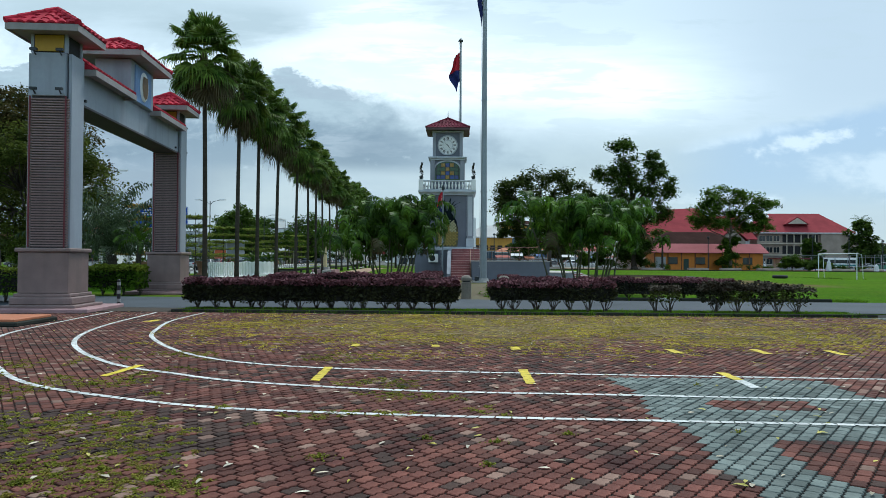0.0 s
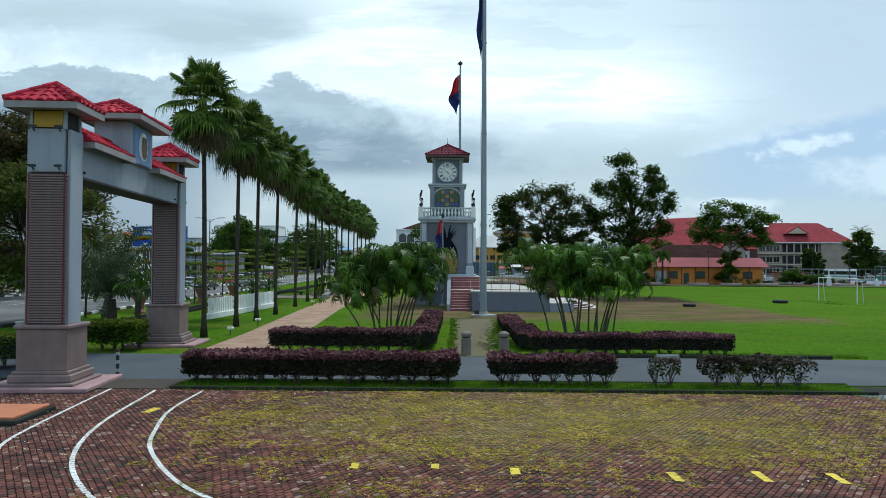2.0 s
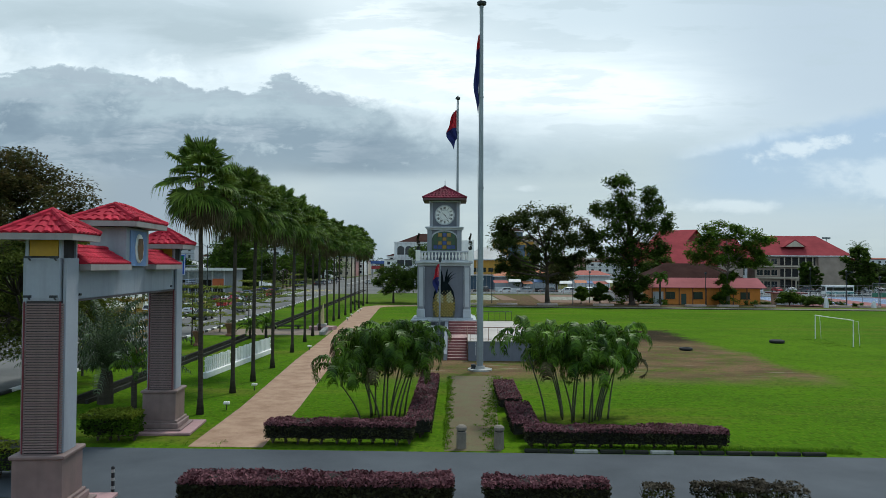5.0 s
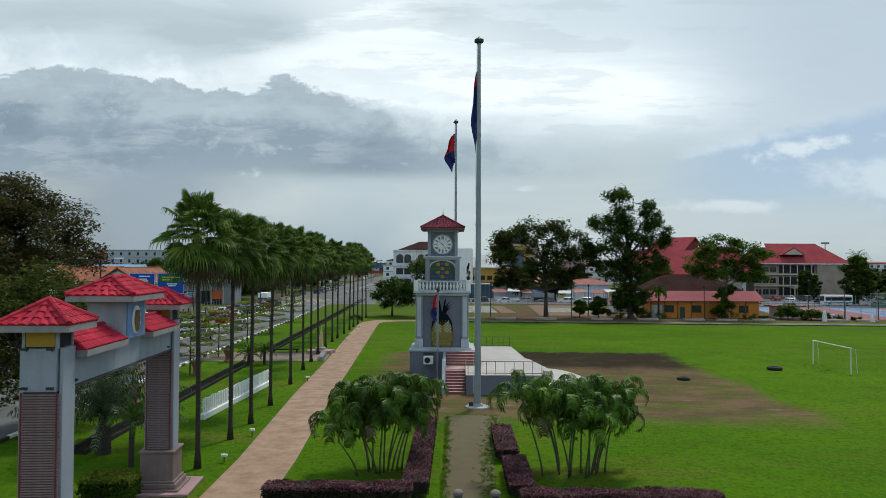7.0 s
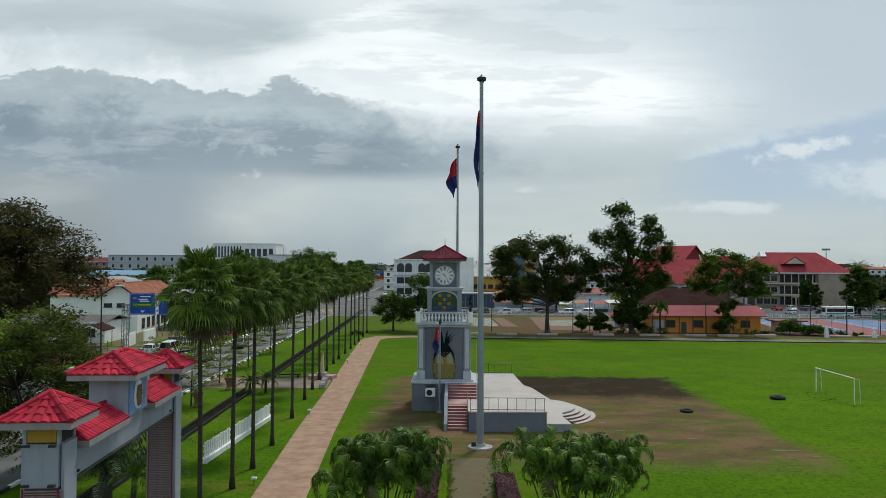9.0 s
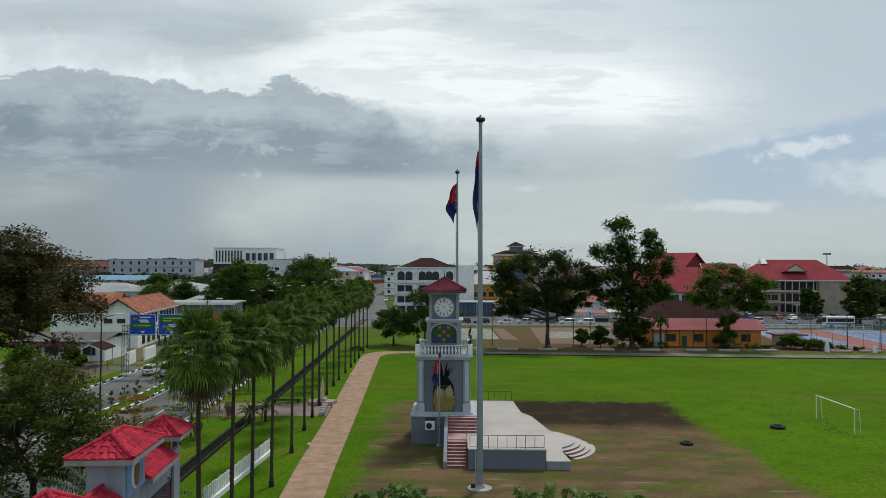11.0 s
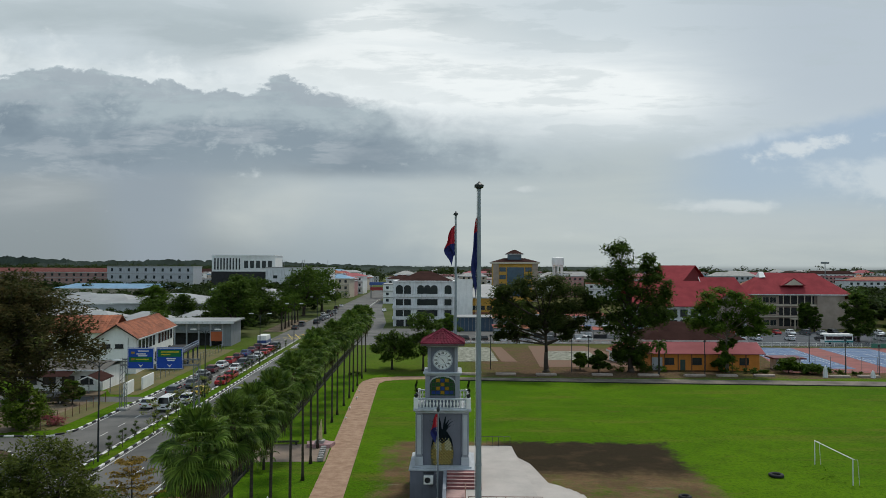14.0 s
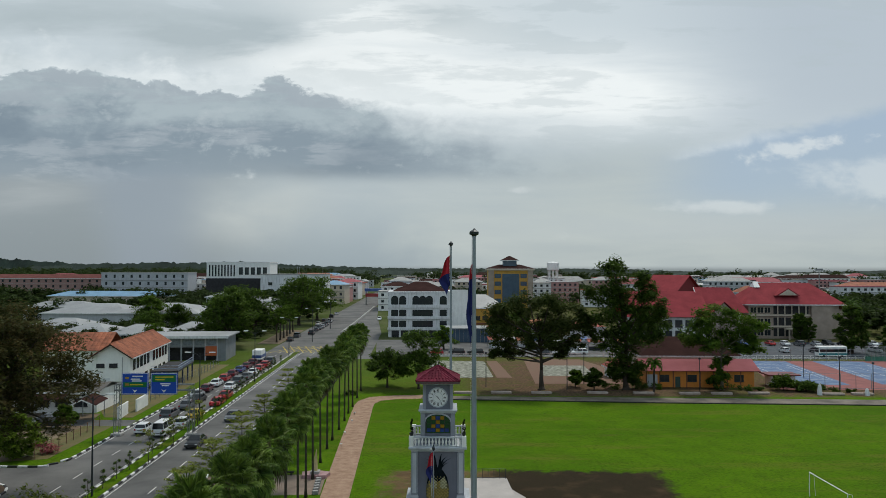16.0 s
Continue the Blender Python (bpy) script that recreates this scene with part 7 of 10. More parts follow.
part("rail", rl, mat("pale_blue_rail", (0.28, 0.34, 0.46), 0.6, var=0.12, scale=1, fine=8, bump=0.04), porch)
for k in range(16):
    part("upright", Mesh().box(2.5, 2.56, 0.2 + k * 0.97, 0.26 + k * 0.97, 3.3, 4.3), mat("pale_blue_rail", (0.28, 0.34, 0.46)), porch)
hw = thing("house_wing", -77.0, 150.0, 0, 8.5, "white wing with a weathered orange tile roof", "house")
part("wall", Mesh().box(-6, 6, 0, 12, 0, 6.6), WHITE, hw)
m = Mesh()
for s in (-1, 1):
    a, b = ((-6.6, s * 6.8 + 6, 6.4), (6.6, s * 6.8 + 6, 6.4)) if s < 0 else ((6.6, s * 6.8 + 6, 6.4), (-6.6, s * 6.8 + 6, 6.4))
    tiled_face(m, a, b, (a[0], 6, 9.6), (b[0], 6, 9.6), 0.9, 0.9, 0.08)
    m.add([a, b, (b[0], 6, 9.6), (a[0], 6, 9.6)], [(0, 1, 2, 3)])
part("roof_tiles", m, TILE_ORANGE, hw)
lb = thing("low_office", -62.0, 118.4, 0, 3, "low white annexe under a dark weathered sheet roof", "building")
part("wall", Mesh().box(-9, 5, 0, 9, 0, 3.5), WHITE, lb)
facade_windows(lb, spread(-8, 4, 4), (1.1,), -0.02, 1.9, 1.2, SHADE, GLASS)
m = Mesh().slab([(-9.6, -1.1, 3.45), (5.6, -1.1, 3.45), (5.6, 4.4, 4.35), (-9.6, 4.4, 4.35)], 0.1)
m.slab([(-9.6, 4.4, 4.35), (5.6, 4.4, 4.35), (5.6, 9.8, 3.45), (-9.6, 9.8, 3.45)], 0.1)
part("roof", m, mat("weathered_sheet", (0.115, 0.105, 0.092), 0.85, var=0.3, scale=0.4, fine=8, bump=0.1, stretch=(1, 0.3, 1)), lb)
part("fascia", Mesh().box(-9.62, 5.62, -1.18, -1.11, 3.25, 3.5), WHITE_OLD, lb)
part("awning", Mesh().slab([(-9.6, -3.2, 2.7), (1.0, -3.2, 2.7), (1.0, -0.9, 3.4), (-9.6, -0.9, 3.4)], 0.06), SHEET_BROWN, lb)
gb = thing("workshop", -70.0, 184.0, 0, 5, "grey workshop with glazed upper wall and open dark bays", "building")
CLAD = mat("grey_cladding", (0.20, 0.215, 0.235), 0.7, var=0.12, scale=0.3, fine=6, bump=0.05, dirt=0.3)
part("wall", Mesh().box(-6.5, 13.5, 2.4, 12, 0, 6.0).box(-6.5, 13.5, 0, 2.4, 3.4, 6.0).box(11.4, 13.5, 0, 2.4, 0, 3.4), CLAD, gb)
part("bay_shade", Mesh().box(-6.4, 11.3, 2.3, 2.38, 0, 3.38), SHADE, gb)
for k in range(7):
    x = -6.3 + k * 2.95
    part("column", Mesh().box(x - 0.16, x + 0.16, -0.12, 0.2, 0, 6.0, 0.02), mat("pale_column", (0.36, 0.38, 0.42), 0.8, var=0.1, scale=1, fine=8, bump=0.04, dirt=0.2), gb)
facade_windows(gb, [-6.3 + 2.95 * (k + 0.5) for k in range(6)], (3.9,), -0.02, 2.3, 1.6, STEEL, mat("dusty_glazing", (0.16, 0.19, 0.22), 0.4, var=0.3, scale=1.2, fine=6, bump=0.02), False)
part("roof", Mesh().box(-7.4, 14.4, -1.6, 12.6, 6.0, 6.35), SHEET_GREY, gb)
part("fascia", Mesh().box(-7.42, 14.42, -1.66, -1.6, 5.75, 6.3), WHITE_OLD, gb)
part("tarpaulin", Mesh().box(8.5, 11.3, -0.16, -0.08, 1.3, 3.7), mat("orange_door", (0.45, 0.11, 0.04), 0.7, var=0.12, scale=0.5, fine=6, bump=0.05), gb, "orange hanging tarpaulin")


def block(name, x, y, w, d, h, wall, roof, label, storeys=3, bays=6, rz=0.0, hip=0.0, glass=None, ww=1.5):
    """A plain town building with a window in each bay and storey."""
    t = thing(name, x, y, 0, rz, label, "building", "town buildings")
    part("wall", Mesh().box(-w / 2, w / 2, 0, d, 0, h), wall, t)
    sh = h / storeys
    if bays and y > 340:
        wins = Mesh()
        for k in range(storeys):
            for xx in spread(-w / 2 + 0.5, w / 2 - 0.5, bays):
                ww2 = min(ww, w / bays * 0.7) / 2
                wins.box(xx - ww2, xx + ww2, -0.06, 0.02, k * sh + 0.32 * sh, k * sh + 0.76 * sh)
        part("window", wins, glass or GLASS, t)["kind"] = "stuff"
        band = Mesh()
        for k in range(1, storeys):
            band.box(-w / 2 - 0.1, w / 2 + 0.1, -0.35, 0.0, k * sh - 0.15, k * sh + 0.15)
        if storeys > 1:
            part("floor_band", band, CONC, t)
    elif bays:
        facade_windows(t, spread(-w / 2 + 0.5, w / 2 - 0.5, bays), [k * sh + 0.32 * sh for k in range(storeys)], -0.02, min(ww, w / bays * 0.7), sh * 0.42, SHADE, glass or GLASS, False)
    if hip:
        plain_hip(t, -w / 2, w / 2, 0, d, h + 0.02, h + hip, min(w, d) * 0.45, roof, 0.8)
    else:
        part("roof", Mesh().box(-w / 2 - 0.3, w / 2 + 0.3, -0.3, d + 0.3, h, h + 0.5), roof, t)
    return t


# tall blocks
wb = block("white_block", -131, 452, 39, 20, 26.4, WHITE, WHITE, "white modern block with vertical fins", 6, 0)
part("dark_base", Mesh().box(-19.6, 19.6, -0.5, 0.0, 0, 16.8), SHADE, wb, "dark panel over the lower floors")
for i in range(9):
    part("fin_window", Mesh().box(-18 + i * 1.9, -17.2 + i * 1.9, -0.3, 0, 18, 25), GLASS, wb)
for i in range(5):
    part("window_band", Mesh().box(0.5 + i * 3.7, 2.9 + i * 3.7, -0.3, 0, 19.0, 23.5), GLASS, wb)
wc = block("white_block", -93, 432, 38, 18, 19.2, WHITE_OLD, CONC, "white windowless block with rooftop masts", 5, 0)
for i, x in enumerate((-10, -9, 2, 3, 17)):
    part("roof_mast", Mesh().tube((x, 4, 19.6), (x, 4, 24.0), 0.12), STEEL, wc)
for z in (9.0, 13.0):
    part("window_band", Mesh().box(-14.5, -12, -0.2, 0, z, z + 1.8), GLASS, wc)
ob = thing("glass_office", 35.0, 434.0, 0, 0, "ochre office block with blue glass centre and red roofs", "building")
part("wall", Mesh().box(-13, 13, 0, 20, 0, 22.0), OCHRE, ob)
part("glass_centre", Mesh().box(-5.0, 5.0, -0.6, 0, 3, 20), GLASS_BLUE, ob)
for s in (-1, 1):
    part("corner_bay", Mesh().box(s * 11.5 - 1.6, s * 11.5 + 1.6, -0.6, 0, 0, 22), BEIGE, ob)
    facade_windows(ob, [s * 7.6], (3, 8, 13, 17.5), -0.02, 3.6, 2.4, SHADE, GLASS_BLUE, False)
part("cornice", Mesh().box(-14, 14, -1, 21, 22.0, 23.0), CREAM, ob)
plain_hip(ob, -13.5, 13.5, 0, 20, 23.05, 25.5, 8.0, SHEET_BROWN, 0.8)
part("lantern", Mesh().box(-4, 4, 6, 14, 23.5, 28.0), GLASS_BLUE, ob)
plain_hip(ob, -4.5, 4.5, 5.5, 14.5, 28.05, 30.5, 4.5, SHEET_BROWN, 0.8, name="lantern_roof")
# long sheds and shop rows on the west side
block("warehouse", -150, 300, 36, 26, 4.6, GREY_LIGHT, SHEET_GREY, "long grey warehouse with a pale metal roof", 1, 0, -3, 3.6)
block("warehouse", -116, 286, 36, 30, 5.6, GREY_LIGHT, SHEET_GREY, "grey warehouse with a pale metal roof", 1, 0, -3, 3.4)
block("grey_flats", -209, 500, 60, 16, 19.6, GREY_LIGHT, CONC, "pale grey four-storey flats", 4, 10, -2)
block("flats", -290, 520, 96, 15, 15.5, mat("dull_pink_render", (0.33, 0.20, 0.18), 0.8, var=0.12, scale=0.3, fine=6, bump=0.05, dirt=0.3), mat("dull_red_roof", (0.16, 0.062, 0.055), 0.9, var=0.2, scale=0.3, fine=5, bump=0.05, spec=0.05), "faded pink row of flats", 4, 18, -2, 3)
block("blue_shed", -190, 405, 66, 18, 7.6, CREAM, BLUE_ROOF, "shed with a pale blue metal roof", 1, 8, -2, 2.5)
rnd = random.Random(77)
tones = [WHITE_OLD, CREAM, PINK, GREY_LIGHT, WHITE_OLD, WHITE]
tops = [CONC, SHEET_GREY, SHEET_PINK, TILE_ORANGE, SHEET_BROWN, BLUE_ROOF]
# shop rows down the avenue and the town behind
for i in range(150):
    y = 330 + i * 4.6 + rnd.uniform(-10, 10)
    x = rnd.choice((-1, 1)) * rnd.uniform(20, 0.58 * y)
    if y < 520 and -330 < x < 60:
        continue
    if abs(x - (-45 - 0.045 * (y - 60))) < 26:
        continue
    w, h = rnd.uniform(14, 46), rnd.uniform(6, 15)
    st = max(2, round(h / 3.4))
    block("town_building", x, y, w, rnd.uniform(10, 18), h, rnd.choice(tones), rnd.choice(tops), "distant low town building with rows of windows", st, max(3, int(w / 4)), rnd.uniform(-6, 6), rnd.choice((0, 0, 2.5, 3.5)))
for i in range(14):
    y = 330 + i * 24
    for s, base in ((-1, L_KERB), (1, R_KERB)):
        if s < 0 and y < 460:
            continue
        if s > 0 and y < 400:
            continue
        x = at_y(base, y) + s * rnd.uniform(11, 16)
        h = rnd.uniform(8, 13)
        block("shop_row", x, y, 16, 20, h, rnd.choice(tones), rnd.choice(tops), "row of low town shops along the avenue", 3, 4, rnd.uniform(-3, 3), rnd.choice((0, 2.5)))
rnd2 = random.Random(88)
for i in range(240):
    y = 480 + 560 * rnd2.random() ** 1.2
    x = rnd2.uniform(-0.36, 0.16) * y if i % 3 else rnd2.uniform(0.2, 0.6) * y
    if abs(x - (-45 - 0.045 * (y - 60))) < 16:
        continue
    w, h = rnd2.uniform(10, 30), rnd2.uniform(7, 15)
    block("town_building", x, y, w, rnd2.uniform(10, 16), h, rnd2.choice((PINK, WHITE_OLD, GREY_LIGHT, PINK, CREAM, WHITE)), rnd2.choice((CONC, SHEET_GREY, SHEET_PINK, SHEET_BROWN, CONC)), "distant crowded town building with rows of windows", max(2, round(h / 3.4)), max(3, int(w / 3.5)), rnd2.uniform(-6, 6), rnd2.choice((0, 0, 0, 2.5)))
for x, y, w, h, wl2 in ((-94, 214, 12, 4.0, GREY_LIGHT), (-112, 222, 16, 3.6, WHITE_OLD), (-84, 232, 10, 3.4, CREAM), (-130, 240, 18, 4.0, GREY_LIGHT), (-98, 352, 22, 7.5, WHITE_OLD), (-114, 372, 20, 8.5, GREY_LIGHT), (-86, 330, 16, 5.0, CREAM), (-178, 330, 30, 5.5, GREY_LIGHT)):
    block("shed", x, y, w, 16, h, wl2, SHEET_GREY, "low shed with a pale metal roof", 2, 4, -3, 2.4)
fb = thing("footbridge", -45.5, 470, 0, 0, "covered footbridge with red and blue panels over the avenue", "footbridge")
part("deck_panel", Mesh().box(-9, 9, -1.5, 1.5, 5.0, 7.0), mat("red_panel", (0.30, 0.04, 0.04), 0.6, var=0.12, scale=0.4, fine=5, bump=0.03), fb)
part("roof", Mesh().box(-9.5, 9.5, -2, 2, 8.4, 10.2), mat("blue_panel", (0.05, 0.10, 0.28), 0.6, var=0.12, scale=0.4, fine=5, bump=0.03), fb)
for x in (-8.6, 0.0, 8.6):
    part("column", Mesh().box(x - 0.4, x + 0.4, -0.6, 0.6, 0, 8.4), CONC, fb)
# floodlight mast behind the civic building
fm = thing("floodlight_mast", 191.0, 385.0, 0, 0, "tall floodlight mast with a lamp rack", "floodlight")
part("mast", Mesh().tube((0, 0, 0), (0, 0, 22.6), 0.35, 0.2, 8), STEEL, fm)
part("lamp_rack", Mesh().box(-2.0, 2.0, -0.4, 0.4, 22.4, 23.4, 0.05), STEEL, fm)
# water tower
wt = thing("water_tower", 84.0, 610.0, 0, 0, "white water tower on columns", "water tower")
part("tank", Mesh().lathe([(4.4, 21.5), (5.1, 22.0), (5.1, 27.4), (4.8, 27.9), (0.3, 28.8)], 20), WHITE, wt)
for i in range(8):
    a = i * math.pi / 4
    part("column", Mesh().tube((4 * math.cos(a), 4 * math.sin(a), 0), (4 * math.cos(a), 4 * math.sin(a), 21.8), 0.35), WHITE, wt)

# woods: far belts of trees and low hills at the horizon
L_FAR = leaf_mat("distant_wood_leaf", (0.022, 0.042, 0.012), (0.058, 0.088, 0.022), island=0.4)
wd = Mesh()
rnd = random.Random(5)
for i in range(2300):
    y = rnd.choice((rnd.uniform(225, 460), rnd.uniform(300, 900), rnd.uniform(900, 1600)))
    x = rnd.uniform(-0.72, 0.72) * y
    road_x = -40 - 0.046 * (y - 60)
    if abs(x - road_x) < 24 or (y < 460 and -34 < x < 145) or (y < 345 and -185 < x < -60) or (345 <= y < 420 and -230 < x < -90 and rnd.random() < 0.6):
        continue
    r = rnd.uniform(3.0, 6.0) * (1 + y / 1600)
    h = rnd.uniform(4.5, 9.5) * (1 + y / 3000)
    for k in range(5):
        leaf_cards(wd, (x + rnd.uniform(-r, r), y + rnd.uniform(-r, r), h * rnd.uniform(0.35, 0.9)), r * 0.7, 60 if y < 600 else 26, 0.9 + y / 850, rnd, 0.7, 0.3)
for i in range(620):
    y = rnd.uniform(760, 1650)
    x = rnd.uniform(-0.70, -0.16 if i % 4 else 0.7) * y
    if abs(x + 40 + 0.046 * (y - 60)) < 40:
        continue
    r, h = rnd.uniform(8, 14), rnd.uniform(11, 17) + (y - 700) * 0.010
    for k in range(5):
        leaf_cards(wd, (x + rnd.uniform(-r, r), y + rnd.uniform(-r, r), h * rnd.uniform(0.35, 0.9)), r * 0.6, 30, 2.0, rnd, 0.7, 0.3)
for i in range(190):
    x, y = rnd.uniform(-140, -64), rnd.uniform(206, 272)
    if rnd.random() < 0.25:
        y = rnd.uniform(325, 420)
    r, h = rnd.uniform(1.6, 3.0), rnd.uniform(3, 6.0)
    for k in range(4):
        leaf_cards(wd, (x + rnd.uniform(-r, r), y + rnd.uniform(-r, r), h * rnd.uniform(0.25, 0.85)), r * 0.75, 70, 0.6, rnd, 0.75, 0.3)
solid("far_wood", wd, L_FAR, "distant dark green tree cover between buildings", "woods", kind="stuff")
hl = Mesh()
for layer, (yy, hh) in enumerate(((1700, 13), (2300, 20), (3200, 33))):
    n = 900
    a = []
    for i in range(n + 1):
        x = -1.1 * yy + 2.2 * yy * i / n
        k = hh * (0.62 + 0.55 * noise.noise(Vector((x / (0.25 * yy) + layer * 7, 0.3, 0))) + 0.16 * noise.noise(Vector((x / 45, layer, 2))) + 0.16 * noise.noise(Vector((x / 14, layer, 5))))
        k *= 0.8 + 1.25 * max(0.0, min(1.0, (-0.05 * yy - x) / (0.35 * yy)))
        a.append((x, k))
    vs = [(x, yy, -1) for x, z in a] + [(x, yy + 40, z) for x, z in a] + [(x, yy + 200, -1) for x, z in a]
    hl.add(vs, [(i, i + 1, n + 2 + i, n + 1 + i) for i in range(n)] + [(n + 1 + i, n + 2 + i, 2 * n + 3 + i, 2 * n + 2 + i) for i in range(n)])
solid("far_hill", hl, mat("wooded_hill", (0.030, 0.044, 0.034), 1.0, var=0.3, scale=0.02, fine=0.15, bump=0.0), "low wooded hills on the horizon", "hills", kind="structure")


# ---- flag masts ----
FLAG_BLUE = mat("navy_flag_cloth", (0.012, 0.018, 0.11), 0.85, var=0.15, scale=2, fine=20, bump=0.1)
FLAG_RED = mat("red_flag_cloth", (0.42, 0.015, 0.03), 0.85, var=0.15, scale=2, fine=20, bump=0.1)
MAST = mat("grey_mast_paint", (0.26, 0.29, 0.32), 0.5, 0.2, var=0.12, scale=0.5, fine=8, bump=0.04, dirt=0.3)


def limp_flag(parent, z_top, drop, width, folds, lean, red_part=0.3):
    """A flag hanging from its hoist in soft vertical folds: a red upper canton and a blue rest."""
    n_u, n_v = 14, 22
    grid = []
    for j in range(n_v + 1):
        v = j / n_v
        row = []
        for i in range(n_u + 1):
            u = i / n_u
            spread_w = width * (0.22 + 0.78 * math.sin(math.pi * min(1, 0.10 + 0.80 * v))) * (1 + 0.14 * math.sin(11 * v + 1.0))
            x = -(0.05 + u * spread_w * (0.75 + 0.25 * math.sin(3 * v)))
            y = 0.14 * width * math.sin(u * folds * math.pi + 2.2 * v) * (0.4 + u)
            z = z_top - v * drop * (1 - 0.22 * abs(math.sin(2.6 * u + 0.4)) * v) - lean * u * (0.35 + 0.4 * v)
            row.append((x, y, z))
        grid.append(row)
    for nm, j0, j1, mt in (("red_canton", 0, int(n_v * red_part), FLAG_RED), ("blue_field", int(n_v * red_part), n_v, FLAG_BLUE)):
        m = Mesh()
        for j in range(j0, j1):
            for i in range(n_u):
                a = [grid[j][i], grid[j][i + 1], grid[j + 1][i + 1], grid[j + 1][i]]
                m.add(a, [(0, 1, 2, 3)])
        part(nm, m, mt, parent, smooth=True)


def mast(x, y, h, r0, r1, label):
    t = thing("flagpole", x, y, 0, 0, label, "flagpole", "flagpoles")
    m = Mesh()
    z = -0.02
    for k in range(4):
        f0, f1 = k / 4, (k + 1) / 4
        m.tube((0, 0, z + (h) * f0), (0, 0, z + h * f1), r0 + (r1 - r0) * f0, r0 + (r1 - r0) * f1, 14)
        m.tube((0, 0, h * f1 - 0.1), (0, 0, h * f1 + 0.02), (r0 + (r1 - r0) * f1) * 1.15, None, 14)
    part("pole", m, MAST, t, smooth=False)
    part("base_plate", Mesh().lathe([(r0 * 3.6, 0.0), (r0 * 3.6, 0.1), (r0 * 1.6, 0.12), (r0 * 1.4, 0.3)], 16), CONC, t)
    part("finial", Mesh().lathe([(r1, h), (r1 * 2.6, h + 0.12), (r1 * 2.8, h + 0.3), (r1 * 1.2, h + 0.42), (0.02, h + 0.55)], 12), DARK_METAL, t)
    part("pulley", Mesh().box(-0.34, -0.05, -0.04, 0.04, h + 0.1, h + 0.22), WHITE, t)
    part("halyard", Mesh().tube((-r0 - 0.06, 0, 1.0), (-0.16, 0, h), 0.012, 0.012, 4), WHITE, t)
    return t


p = mast(1.75, 51.8, 25.7, 0.24, 0.12, "tall grey steel flagpole with a limp blue and red flag")
limp_flag(p, 23.8, 5.8, 0.46, 4, 0.5, 0.22)
part("winch_box", Mesh().box(-0.62, -0.30, -0.18, 0.18, 0.0, 0.42, 0.03), DARK_METAL, p)
p = mast(0.1, 82.3, 25.9, 0.2, 0.09, "tall grey steel flagpole with a limp red and blue flag")
limp_flag(p, 24.9, 4.0, 1.15, 3, 1.0, 0.55)
p = mast(-1.38, 64.1, 7.6, 0.075, 0.05, "slim white flagpole with a limp flag before the tower")
limp_flag(p, 7.5, 2.5, 0.55, 3, 0.4, 0.5)

# potted dark finials on the balcony corners
for sx in (-1, 1):
    t = thing("balcony_plant", TX + sx * 2.3, TY - 2.3, 8.68, 0, "narrow dark potted plant on the tower balcony", "potted plant", "balcony plants")
    part("pot", Mesh().lathe([(0.12, 0), (0.17, 0.25), (0.19, 0.28)], 10), DARK_METAL, t)
    m = Mesh()
    rr = random.Random(3)
    for k in range(9):
        leaf_cards(m, (0.05 * math.sin(k), 0.05 * math.cos(k), 0.3 + k * 0.14), 0.2 * (1.05 - k / 10), 26, 0.09, rr, 1.0)
    part("foliage", m, L_HEDGE, t)

# ---- bollards, tyres, goal ----
for x in (0.33, 1.83):
    t = thing("bollard", x, 29.55, 0, 0, "stubby brown concrete bollard with a grooved domed cap", "bollard", "bollards")
    part("post", Mesh().lathe([(0.2, 0.0), (0.2, 0.66), (0.17, 0.68)], 16), mat("brown_concrete", (0.20, 0.17, 0.14), 0.85, var=0.2, scale=2, fine=16, bump=0.1, dirt=0.3), t, smooth=False)
    part("collar", Mesh().lathe([(0.16, 0.68), (0.16, 0.73)], 16), BLACK, t)
    part("cap", Mesh().lathe([(0.2, 0.73), (0.215, 0.78), (0.21, 0.86), (0.13, 0.93), (0.02, 0.95)], 16), mat("brown_concrete", (0.2, 0.17, 0.14)), t)
TYRE = mat("black_rubber", (0.018, 0.018, 0.019), 0.8, var=0.2, scale=2, fine=18, bump=0.1)
for x, y, s in ((20.3, 65.4, 1.0), (31.2, 72.3, 1.25)):
    m = Mesh()
    n, k = 24, 8
    for i in range(n):
        for j in range(k):
            a, b = 2 * math.pi * i / n, 2 * math.pi * j / k
            r = (0.44 + 0.14 * math.cos(b)) * s
            m.v.append((r * math.cos(a), r * math.sin(a), (0.13 + 0.13 * math.sin(b)) * s))
    m.f += [(i * k + j, ((i + 1) % n) * k + j, ((i + 1) % n) * k + (j + 1) % k, i * k + (j + 1) % k) for i in range(n) for j in range(k)]
    solid("tyre", m, TYRE, "old black tractor tyre lying on the grass", "tyre", "tyres", smooth=True, at=pose(x, y, 0))
goal = thing("goal", 37.1, 73.2, 0, 90, "white tubular football goal with back stays and no net", "goal")
for s in (-1, 1):
    part("goalpost", Mesh().tube((s * 3.66, 0, 0), (s * 3.66, 0, 2.44), 0.05, 0.05, 10), WHITE_OLD, goal)
    part("back_stay", Mesh().path([(s * 3.66, 0, 2.42), (s * 3.66, -0.45, 2.35), (s * 3.66, -0.6, 0.0)], [0.025, 0.025, 0.025], 6), WHITE_OLD, goal)
part("crossbar", Mesh().tube((-3.72, 0, 2.44), (3.72, 0, 2.44), 0.05, 0.05, 10), WHITE, goal)

